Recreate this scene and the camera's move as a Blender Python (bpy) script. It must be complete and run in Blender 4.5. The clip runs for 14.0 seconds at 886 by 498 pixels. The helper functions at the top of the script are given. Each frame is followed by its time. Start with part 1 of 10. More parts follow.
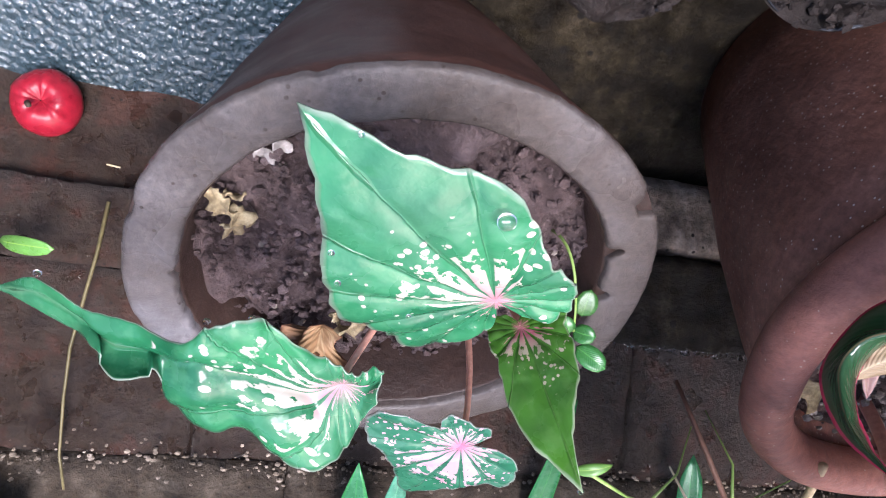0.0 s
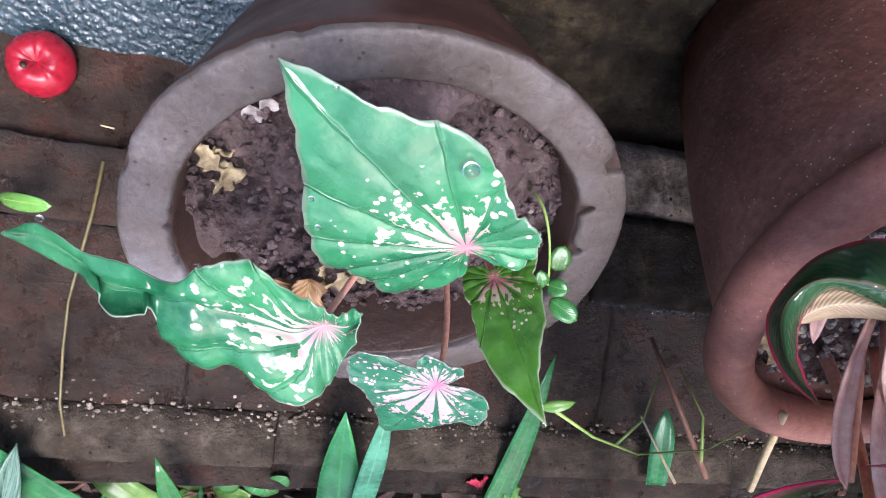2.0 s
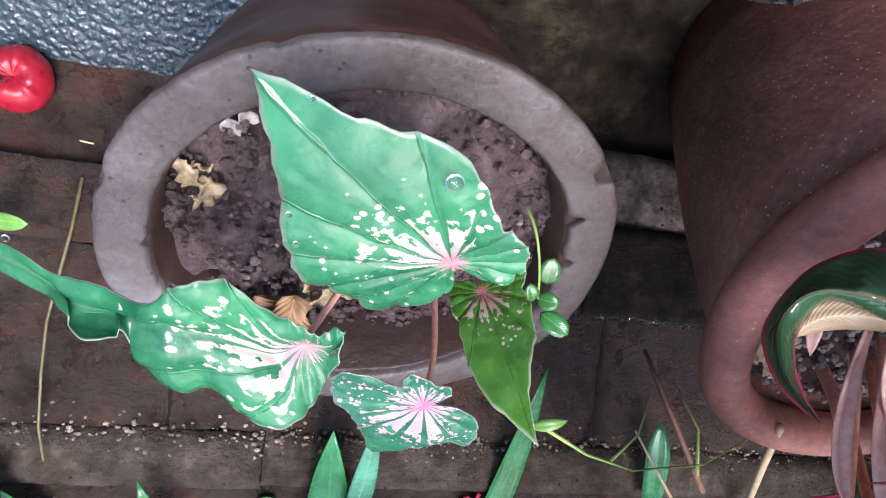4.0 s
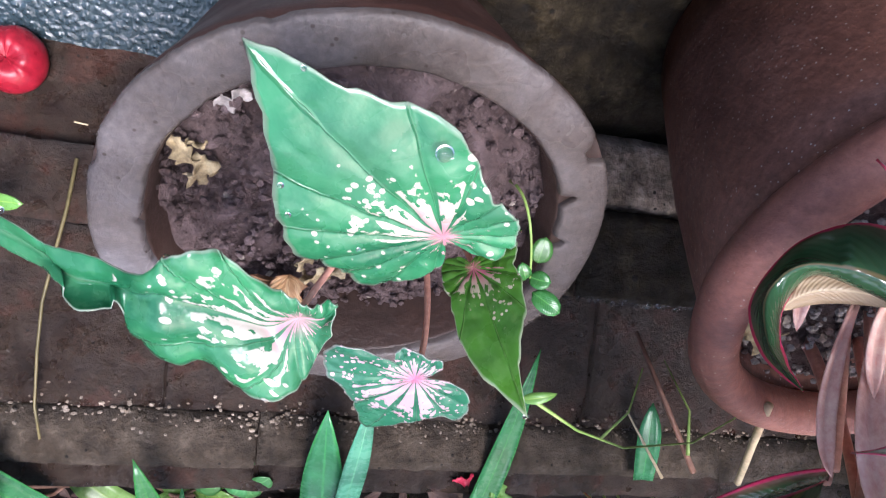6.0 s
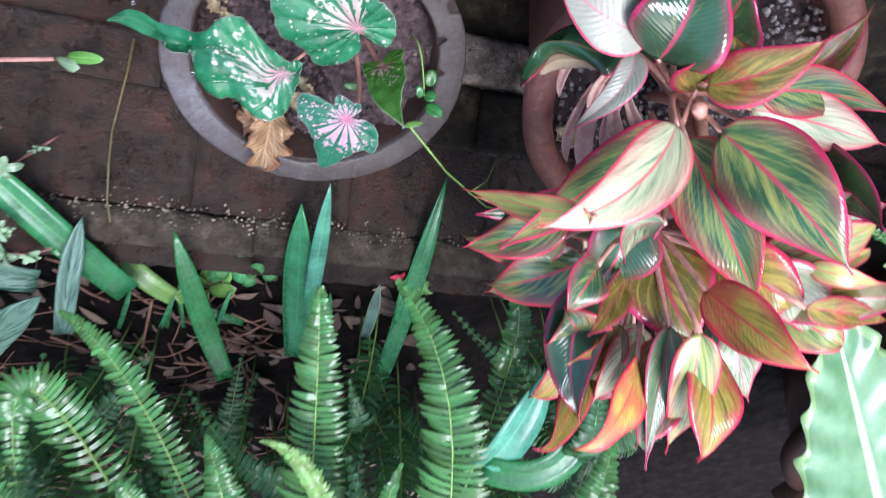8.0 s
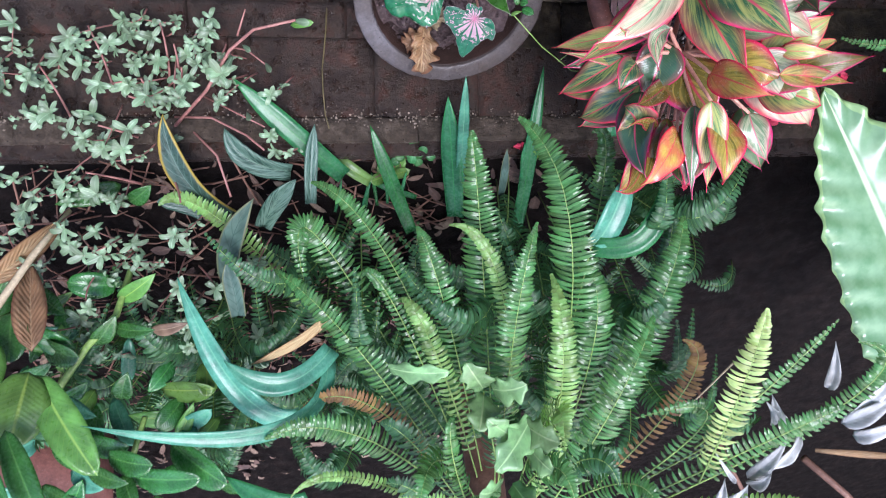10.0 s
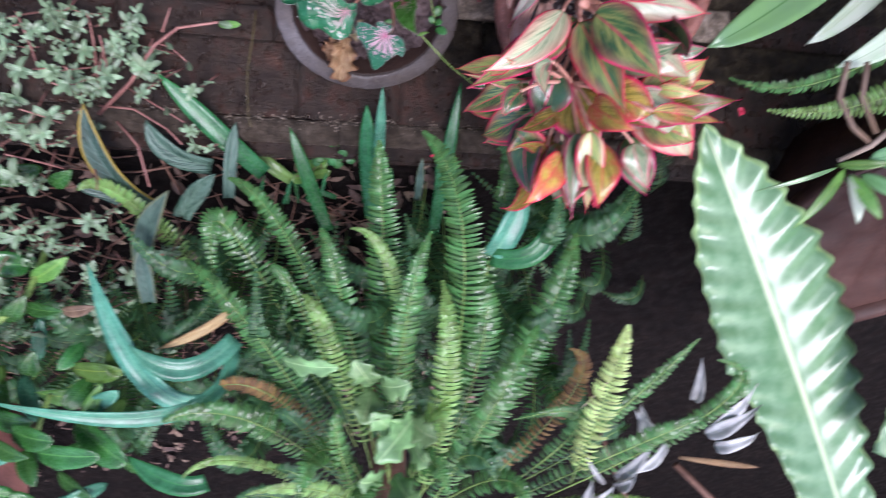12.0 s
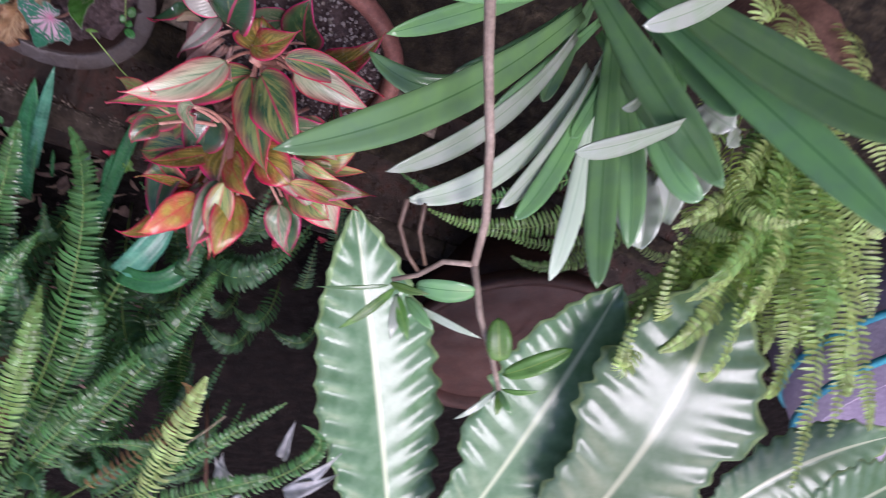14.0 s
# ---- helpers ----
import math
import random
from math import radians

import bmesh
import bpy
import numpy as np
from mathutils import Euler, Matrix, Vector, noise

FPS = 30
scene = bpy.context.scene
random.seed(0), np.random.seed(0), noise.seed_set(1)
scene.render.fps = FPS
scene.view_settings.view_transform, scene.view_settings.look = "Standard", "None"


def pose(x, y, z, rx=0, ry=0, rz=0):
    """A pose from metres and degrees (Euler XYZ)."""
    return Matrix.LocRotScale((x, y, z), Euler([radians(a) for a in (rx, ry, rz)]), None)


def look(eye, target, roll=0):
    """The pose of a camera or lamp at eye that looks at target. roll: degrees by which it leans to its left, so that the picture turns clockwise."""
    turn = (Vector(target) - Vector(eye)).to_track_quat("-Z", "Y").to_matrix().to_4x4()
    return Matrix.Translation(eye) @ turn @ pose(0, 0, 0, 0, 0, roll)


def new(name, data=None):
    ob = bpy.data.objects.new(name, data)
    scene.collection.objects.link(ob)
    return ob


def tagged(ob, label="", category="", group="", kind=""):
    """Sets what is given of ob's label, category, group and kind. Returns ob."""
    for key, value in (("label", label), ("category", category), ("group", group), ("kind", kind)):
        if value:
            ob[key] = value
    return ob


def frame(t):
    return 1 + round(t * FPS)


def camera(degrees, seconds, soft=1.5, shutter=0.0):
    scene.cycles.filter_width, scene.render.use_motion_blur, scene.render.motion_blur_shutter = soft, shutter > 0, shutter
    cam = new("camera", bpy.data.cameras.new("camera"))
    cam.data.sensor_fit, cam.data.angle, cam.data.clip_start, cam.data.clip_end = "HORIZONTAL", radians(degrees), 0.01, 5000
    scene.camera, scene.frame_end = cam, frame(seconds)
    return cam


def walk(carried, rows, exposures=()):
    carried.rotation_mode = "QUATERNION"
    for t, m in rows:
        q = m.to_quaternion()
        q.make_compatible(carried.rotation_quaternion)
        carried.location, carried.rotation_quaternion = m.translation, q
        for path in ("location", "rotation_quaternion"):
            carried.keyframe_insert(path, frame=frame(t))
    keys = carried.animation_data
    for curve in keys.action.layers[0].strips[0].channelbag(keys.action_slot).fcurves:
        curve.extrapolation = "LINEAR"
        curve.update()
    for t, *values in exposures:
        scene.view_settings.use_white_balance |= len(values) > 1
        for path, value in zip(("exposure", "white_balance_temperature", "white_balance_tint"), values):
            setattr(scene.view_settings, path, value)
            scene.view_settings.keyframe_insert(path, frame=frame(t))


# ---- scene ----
# camera
cam = camera(65.8, 14.0, soft=1.0, shutter=0.4)
PATH = [
    (0, pose(0.0000, 0.0000, 0.3055, -45.76, -4.61, 0.00)),
    (0.5, pose(0.0002, 0.0005, 0.3059, -46.08, -4.51, -0.09)),
    (1, pose(0.0017, 0.0032, 0.3145, -46.97, -4.68, 0.09)),
    (1.5, pose(0.0045, 0.0064, 0.3168, -47.32, -4.80, 0.16)),
    (2, pose(0.0067, 0.0081, 0.3258, -48.16, -4.69, 0.47)),
    (2.5, pose(0.0091, 0.0067, 0.3231, -47.77, -4.72, 0.55)),
    (3, pose(0.0071, 0.0079, 0.3205, -47.39, -5.28, 0.36)),
    (3.2, pose(0.0081, 0.0061, 0.3186, -47.18, -5.56, 0.37)),
    (5.5, pose(0.0110, 0.0005, 0.3202, -47.58, -5.73, 0.63)),
    (6, pose(0.0116, 0.0001, 0.3260, -48.01, -5.81, 0.73)),
    (6.5, pose(0.0186, 0.0055, 0.3452, -48.80, -5.68, 1.22)),
    (7, pose(0.0375, 0.0155, 0.3818, -44.26, -6.48, 0.25)),
    (7.5, pose(0.0406, 0.0515, 0.4994, -46.54, -5.88, 1.45)),
    (8, pose(0.0305, 0.0738, 0.6253, -47.45, -7.22, 1.51)),
    (8.5, pose(-0.0081, 0.1159, 0.7292, -45.76, -8.24, -3.14)),
    (9, pose(-0.0266, 0.1531, 0.8324, -45.07, -7.42, -7.55)),
    (9.2, pose(-0.0356, 0.1666, 0.8782, -45.33, -7.14, -8.63)),
    (11.3, pose(-0.0076, 0.2277, 1.0322, -48.01, -5.92, -11.97)),
    (11.5, pose(-0.0076, 0.2303, 1.0276, -47.53, -6.16, -11.59)),
    (12, pose(0.0745, 0.2389, 1.0334, -47.71, -5.59, -6.69)),
    (12.5, pose(0.1787, 0.2417, 1.0321, -47.65, -6.40, 3.58)),
    (13, pose(0.2507, 0.2523, 1.0386, -47.47, -6.48, 9.20)),
    (13.5, pose(0.2749, 0.2715, 1.0308, -46.73, -6.76, 9.57)),
    (14, pose(0.2943, 0.3143, 1.0298, -48.72, -5.53, 17.01)),
]
EXPOSURES = [(0, 1.92, 6350, 19), (6.5, 1.86, 6350, 19), (7.5, 1.84, 6000, 17), (8.0, 1.42, 5900, 14), (8.5, 1.26, 5850, 13), (9.0, 1.22, 5900, 15), (11.5, 1.03, 6100, 23), (12.5, 0.66, 6180, 29), (13.0, 0.36, 6250, 33), (14, 0.38, 6250, 33)]
walk(cam, PATH, EXPOSURES)

# ---- light: bright overcast sky over a garden bed ----
world = bpy.data.worlds.new("sky")
scene.world = world
world.use_nodes = True
wn, wl = world.node_tree.nodes, world.node_tree.links
sky = wn.new("ShaderNodeTexSky")
sky.sky_type = 'NISHITA'
sky.sun_disc = False
sky.sun_elevation = radians(66)
sky.sun_rotation = radians(160)
sky.air_density, sky.dust_density = 1.2, 2.5
wl.new(sky.outputs[0], wn["Background"].inputs[0])
wn["Background"].inputs[1].default_value = 0.15

sun_data = bpy.data.lights.new("sun", 'SUN')
sun_data.energy, sun_data.angle, sun_data.color = 2.3, radians(28), (1.0, 0.99, 0.98)
sun = new("sun", sun_data)
sun.matrix_world = look((0.16, 0.38, 0.91), (0, 0, 0))


# ---- material helpers ----
def mat(name):
    m = bpy.data.materials.new(name)
    m.use_nodes = True
    return m, m.node_tree.nodes, m.node_tree.links, m.node_tree.nodes["Principled BSDF"]


def ramp(nt, links, src, stops):
    r = nt.new("ShaderNodeValToRGB")
    e = r.color_ramp.elements
    while len(e) < len(stops):
        e.new(0.5)
    for el, (p, c) in zip(e, stops):
        el.position, el.color = p, (*c, 1)
    links.new(src, r.inputs[0])
    return r.outputs[0]


def tex(nt, links, kind, scale, detail=6.0, coord="Object", **more):
    tc = nt.new("ShaderNodeTexCoord")
    n = nt.new(kind)
    links.new(tc.outputs[coord], n.inputs["Vector"])
    n.inputs["Scale"].default_value = scale
    if "Detail" in n.inputs:
        n.inputs["Detail"].default_value = detail
    for k, v in more.items():
        n.inputs[k].default_value = v
    return n


def mixc(nt, links, fac, a, b, mode='MIX'):
    m = nt.new("ShaderNodeMix")
    m.data_type, m.blend_type = 'RGBA', mode
    for sock, val in ((m.inputs[0], fac), (m.inputs[6], a), (m.inputs[7], b)):
        if isinstance(val, (int, float)):
            sock.default_value = val
        elif isinstance(val, tuple):
            sock.default_value = (*val, 1)
        else:
            links.new(val, sock)
    return m.outputs[2]


def math_node(nt, links, op, a, b=0.0, clamp=False):
    m = nt.new("ShaderNodeMath")
    m.operation, m.use_clamp = op, clamp
    for sock, val in ((m.inputs[0], a), (m.inputs[1], b)):
        if isinstance(val, (int, float)):
            sock.default_value = val
        else:
            links.new(val, sock)
    return m.outputs[0]


def bump(nt, links, bsdf, height, strength, dist=0.002):
    b = nt.new("ShaderNodeBump")
    b.inputs["Strength"].default_value, b.inputs["Distance"].default_value = strength, dist
    links.new(height, b.inputs["Height"])
    links.new(b.outputs[0], bsdf.inputs["Normal"])
    return b


def rough_surface(name, stops, scale, rough=(0.35, 0.8), bump_strength=0.6, bump_dist=0.003, fine=90.0, spots=None, spec=0.3):
    """A mottled mineral surface: large stains, fine grain, damp patches and relief."""
    m, nt, ln, p = mat(name)
    big = tex(nt, ln, "ShaderNodeTexNoise", scale, 8, Roughness=0.65)
    small = tex(nt, ln, "ShaderNodeTexNoise", fine, 8, Roughness=0.7)
    col = ramp(nt, ln, big.outputs[0], stops)
    col = mixc(nt, ln, 0.55, col, ramp(nt, ln, small.outputs[0], [(0.3, (0.25, 0.25, 0.25)), (0.5, (0.5, 0.5, 0.5)), (0.72, (0.85, 0.82, 0.78))]), 'OVERLAY')
    if spots:
        v = tex(nt, ln, "ShaderNodeTexVoronoi", spots[0], 0)
        s = ramp(nt, ln, v.outputs["Distance"], [(spots[1], (1, 1, 1)), (spots[1] + 0.05, (0, 0, 0))])
        col = mixc(nt, ln, s, col, spots[2])
    ln.new(col, p.inputs["Base Color"])
    p.inputs["Specular IOR Level"].default_value = spec
    wet = tex(nt, ln, "ShaderNodeTexNoise", scale * 1.7, 4)
    r = nt.new("ShaderNodeMapRange")
    ln.new(wet.outputs[0], r.inputs[0])
    r.inputs[1].default_value, r.inputs[2].default_value = 0.35, 0.65
    r.inputs[3].default_value, r.inputs[4].default_value = rough
    ln.new(r.outputs[0], p.inputs["Roughness"])
    h = math_node(nt, ln, 'ADD', big.outputs[0], math_node(nt, ln, 'MULTIPLY', small.outputs[0], 0.6))
    bump(nt, ln, p, h, bump_strength, bump_dist)
    return m


CLAY = rough_surface("dark_clay", [(0.3, (0.0350, 0.0145, 0.0109)), (0.55, (0.0608, 0.0266, 0.0207)), (0.8, (0.0877, 0.0441, 0.0352))], 11, (0.4, 0.7), 0.4, 0.002, 160, (150, 0.03, (0.2, 0.16, 0.14)), 0.28)
DAMP_CLAY = rough_surface("damp_dark_clay", [(0.3, (0.018, 0.01, 0.008)), (0.55, (0.038, 0.022, 0.018)), (0.8, (0.07, 0.045, 0.038))], 14, (0.3, 0.6), 0.6, 0.003, 160)
RED_CLAY = rough_surface("red_clay", [(0.3, (0.1688, 0.0675, 0.0540)), (0.55, (0.2700, 0.1148, 0.0918)), (0.8, (0.3780, 0.1958, 0.1620))], 8, (0.3, 0.6), 0.6, 0.003, 140, (150, 0.06, (0.4, 0.3, 0.26)))
RIM = rough_surface("grey_washed_rim", [(0.28, (0.036, 0.026, 0.023)), (0.42, (0.062, 0.05, 0.046)), (0.55, (0.086, 0.076, 0.077)), (0.72, (0.15, 0.148, 0.162))], 7, (0.2, 0.5), 0.7, 0.002, 230, (110, 0.08, (0.035, 0.026, 0.022)))
SOIL = rough_surface("potting_soil", [(0.3, (0.035, 0.022, 0.022)), (0.5, (0.09, 0.062, 0.062)), (0.66, (0.155, 0.112, 0.114)), (0.82, (0.25, 0.19, 0.19))], 34, (0.35, 0.8), 1.0, 0.011, 120, spec=0.3)
NURSERY_SOIL = rough_surface("nursery_soil", [(0.3, (0.0072, 0.0048, 0.0042)), (0.5, (0.0204, 0.0144, 0.0126)), (0.66, (0.0360, 0.0264, 0.0234)), (0.82, (0.0600, 0.0468, 0.0420))], 40, (0.35, 0.8), 1.0, 0.006, 170, spec=0.3)
# bed earth taken down to near black: shade under the plants in its colour
BED = rough_surface("bed_soil_shade_dark", [(0.3, (0.0018, 0.0012, 0.0011)), (0.5, (0.0048, 0.0030, 0.0027)), (0.7, (0.0120, 0.0076, 0.0065)), (0.85, (0.0255, 0.0182, 0.0151))], 22, (0.5, 0.9), 1.0, 0.01, 90, spec=0.12)
BRICK = rough_surface("weathered_brick", [(0.28, (0.0081, 0.0053, 0.0038)), (0.42, (0.0233, 0.0126, 0.0088)), (0.52, (0.0359, 0.0228, 0.0160)), (0.6, (0.0484, 0.0207, 0.0139)), (0.7, (0.0716, 0.0360, 0.0254)), (0.8, (0.1163, 0.0454, 0.0254)), (0.88, (0.1255, 0.0801, 0.0602))], 26, (0.16, 0.65), 1.0, 0.008, 260, (90, 0.07, (0.008, 0.006, 0.005)), 0.5)
CAP = rough_surface("worn_mortar", [(0.28, (0.0252, 0.0187, 0.0137)), (0.5, (0.0630, 0.0464, 0.0341)), (0.66, (0.1098, 0.0857, 0.0650)), (0.8, (0.1692, 0.1372, 0.1091))], 48, (0.3, 0.8), 1.0, 0.009, 240, (95, 0.09, (0.01, 0.008, 0.006)))
MOSS = rough_surface("mossy_concrete", [(0.3, (0.0040, 0.0029, 0.0018)), (0.46, (0.0149, 0.0107, 0.0065)), (0.56, (0.0297, 0.0222, 0.0122)), (0.66, (0.0594, 0.0449, 0.0288)), (0.78, (0.1089, 0.0812, 0.0576))], 40, (0.3, 0.8), 1.0, 0.007, 220, (48, 0.13, (0.012, 0.01, 0.008)), 0.25)


# ---- geometry helpers ----
def mesh_from(name, bm, material, smooth=True):
    me = bpy.data.meshes.new(name)
    bm.normal_update()
    bm.to_mesh(me)
    bm.free()
    me.polygons.foreach_set("use_smooth", [smooth] * len(me.polygons))
    for one in (material if isinstance(material, (list, tuple)) else [material]):
        me.materials.append(one)
    return me


def part(name, bm, material, parent=None, label="", smooth=True):
    ob = new(name, mesh_from(name, bm, material, smooth))
    ob.parent = parent
    if label:
        ob["label"] = label
    return ob


def empty(name, at, label, category, group=""):
    ob = new(name)
    ob.empty_display_size = 0.02
    ob.location = at
    return tagged(ob, label, category, group)


def lathe(profile, n=72, wob=0.0, seed=0.0):
    """A turned form from (radius, height) pairs, slightly uneven."""
    bm = bmesh.new()
    rings = []
    for k, (r, z) in enumerate(profile):
        ring = []
        for i in range(n):
            a = 2 * math.pi * i / n
            d = 1 + wob * noise.noise((math.cos(a) * 1.7 + seed, math.sin(a) * 1.7, z * 9))
            ring.append(bm.verts.new((r * d * math.cos(a), r * d * math.sin(a), z + wob * 0.04 * noise.noise((math.cos(a) * 3, math.sin(a) * 3, seed)))))
        rings.append(ring)
    for a, b in zip(rings, rings[1:]):
        for i in range(n):
            bm.faces.new((a[i], a[(i + 1) % n], b[(i + 1) % n], b[i]))
    bm.faces.new(list(reversed(rings[0])))
    return bm


def disc(radius, z, rough, seed, n=84, rings=26):
    """A round bed of earth with lumps."""
    bm = bmesh.new()
    prev = None
    centre = bm.verts.new((0, 0, z + rough * 0.5))
    for k in range(1, rings + 1):
        r = radius * k / rings
        ring = []
        for i in range(n):
            a = 2 * math.pi * i / n
            x, y = r * math.cos(a), r * math.sin(a)
            h = rough * (noise.fractal((x * 28, y * 28, seed), 1.0, 2.1, 5) * 0.55 + 0.5 * noise.noise((x * 9, y * 9, seed)))
            ring.append(bm.verts.new((x, y, z + h * (1.0 if k < rings else 0.2))))
        for i in range(n):
            j = (i + 1) % n
            if prev:
                bm.faces.new((prev[i], ring[i], ring[j], prev[j]))
            else:
                bm.faces.new((centre, ring[i], ring[j]))
        prev = ring
    return bm


def box(bm, m, size, bevel=0.003):
    """A bevelled block of that size, added to bm at the pose m."""
    g = bmesh.ops.create_cube(bm, size=1.0)
    bmesh.ops.scale(bm, vec=size, verts=g["verts"])
    if bevel:
        es = {e for v in g["verts"] for e in v.link_edges}
        r = bmesh.ops.bevel(bm, geom=list(es), offset=bevel, segments=2, affect='EDGES', profile=0.7)
        vs = {v for f in r["faces"] for v in f.verts} | {v for v in g["verts"] if v.is_valid}
    else:
        vs = set(g["verts"])
    bmesh.ops.transform(bm, matrix=m, verts=list(vs))
    return bm


def tube(points, radii, sides=8):
    """A round stem along points, with one radius a point."""
    bm = bmesh.new()
    pts = [Vector(p) for p in points]
    prev = None
    side = Vector((0.3, 0.5, 0.81))
    for k, p in enumerate(pts):
        d = (pts[min(k + 1, len(pts) - 1)] - pts[max(k - 1, 0)]).normalized()
        u = d.cross(side)
        u = u.normalized() if u.length > 1e-4 else d.orthogonal().normalized()
        side = u.cross(d)
        v = d.cross(u)
        ring = [bm.verts.new(p + radii[k] * (math.cos(2 * math.pi * i / sides) * u + math.sin(2 * math.pi * i / sides) * v)) for i in range(sides)]
        if prev:
            for i in range(sides):
                bm.faces.new((prev[i], prev[(i + 1) % sides], ring[(i + 1) % sides], ring[i]))
        else:
            bm.faces.new(list(reversed(ring)))
        prev = ring
    bm.faces.new(prev)
    return bm


def curve3(a, b, c, n):
    """Points of a smooth arc from a through the pull of b to c."""
    a, b, c = Vector(a), Vector(b), Vector(c)
    return [(1 - t) ** 2 * a + 2 * t * (1 - t) * b + t * t * c for t in (i / n for i in range(n + 1))]


# ---- the ground: lower walkway, sloping brick edging, raised bed ----
FLOOR_Z, BED_Z = -0.15, 0.05
ALONG = Vector((0.964, -0.268, 0.0))
UPSLOPE = Vector((-0.184, -0.661, 0.728))
OUT = Vector((0.195, 0.701, 0.686))
WALL_O = Vector((0.001, -0.447, 0.001))


def wall_pose(a, s, o=0.0):
    m = Matrix((ALONG, UPSLOPE, OUT)).transposed().to_4x4()
    m.translation = WALL_O + ALONG * a + UPSLOPE * s + OUT * o
    return m


def spread(lo, hi, n, near, sharp=3.0):
    """Places from lo to hi, crowded round near."""
    out = []
    for i in range(n + 1):
        t = 2 * i / n - 1
        s = math.copysign(abs(t) ** sharp, t)
        out.append(near + (s * (hi - near) if s > 0 else -s * (lo - near)))
    return out


def ground_height(x, y):
    q = Vector((x, y, 0)) - WALL_O
    b = -(q.x * 0.268 + q.y * 0.964) - 0.09   # how far behind the edging
    h = FLOOR_Z if b < 0 else BED_Z
    if b > 0:
        h += 0.012 * noise.noise((x * 7, y * 7, 0)) + 0.006 * noise.noise((x * 30, y * 30, 3))
    else:
        h += 0.002 * noise.noise((x * 18, y * 18, 1))
    return h


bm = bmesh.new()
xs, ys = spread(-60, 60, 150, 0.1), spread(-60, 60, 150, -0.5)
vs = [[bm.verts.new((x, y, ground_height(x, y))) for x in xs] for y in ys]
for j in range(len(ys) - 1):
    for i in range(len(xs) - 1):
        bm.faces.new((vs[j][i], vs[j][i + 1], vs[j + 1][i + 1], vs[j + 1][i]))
ground = tagged(part("ground", bm, BED), "damp garden soil with scattered litter, painted near black as shade under plants", "ground", kind="structure")

# walkway slabs in front of the edging
PEBBLED, nt, ln, p = mat("wet_pebbled_concrete")
vor = tex(nt, ln, "ShaderNodeTexVoronoi", 230.0, 0)
vor.feature = 'SMOOTH_F1'
nz = tex(nt, ln, "ShaderNodeTexNoise", 320.0, 5)
# teal base colour: the blue sky mirrored in the wet floor is painted in
ln.new(ramp(nt, ln, tex(nt, ln, "ShaderNodeTexNoise", 9.0, 6).outputs[0], [(0.3, (0.012, 0.024, 0.03)), (0.55, (0.03, 0.05, 0.06)), (0.8, (0.075, 0.1, 0.11))]), p.inputs["Base Color"])
p.inputs["Roughness"].default_value = 0.2
p.inputs["Specular IOR Level"].default_value = 0.8
bump(nt, ln, p, math_node(nt, ln, 'ADD', math_node(nt, ln, 'MULTIPLY', vor.outputs["Distance"], -1.0), math_node(nt, ln, 'MULTIPLY', nz.outputs[0], 0.5)), 1.0, 0.003)
bm = bmesh.new()
box(bm, pose(-1.185, 1.543, FLOOR_Z + 0.0045, 0, 0, -15.5), (3.2, 3.2, 0.014), 0.004)
tagged(part("floor", bm, PEBBLED, smooth=False), "wet pebbled grey concrete walkway, painted with the blue of reflected sky", "floor", kind="structure")
bm = bmesh.new()
box(bm, pose(1.678, 0.779, FLOOR_Z + 0.003, 0, 0, -15.5), (2.6, 3.2, 0.012), 0.004)
tagged(part("pavement", bm, MOSS, smooth=False), "mossy mottled concrete walkway", "pavement", kind="structure")

# plain walls that close the garden corner round about
PLASTER = rough_surface("weathered_plaster", [(0.3, (0.12, 0.11, 0.09)), (0.6, (0.24, 0.22, 0.19)), (0.8, (0.36, 0.34, 0.3))], 3, (0.7, 0.9), 0.4, 0.004, 40)
for name, x, y, sx, sy in (("wall_north", 0, 4.4, 8.0, 0.2), ("wall_back", 0, -3.6, 8.0, 0.2), ("wall_east", 3.9, 0.4, 0.2, 7.8), ("wall_west", -3.9, 0.4, 0.2, 7.8)):
    bm = bmesh.new()
    box(bm, pose(x, y, FLOOR_Z + 1.25), (sx, sy, 2.6), 0.01)
    tagged(part(name, bm, PLASTER, smooth=False), "weathered grey plaster garden wall", "wall", kind="structure")

# sloping brick edging: a plinth course, an upper course of long bricks, a worn mortar cap
wall = empty("wall_south", WALL_O, "low weathered brown brick edging with worn mortar top", "wall")
wall["kind"] = "structure"


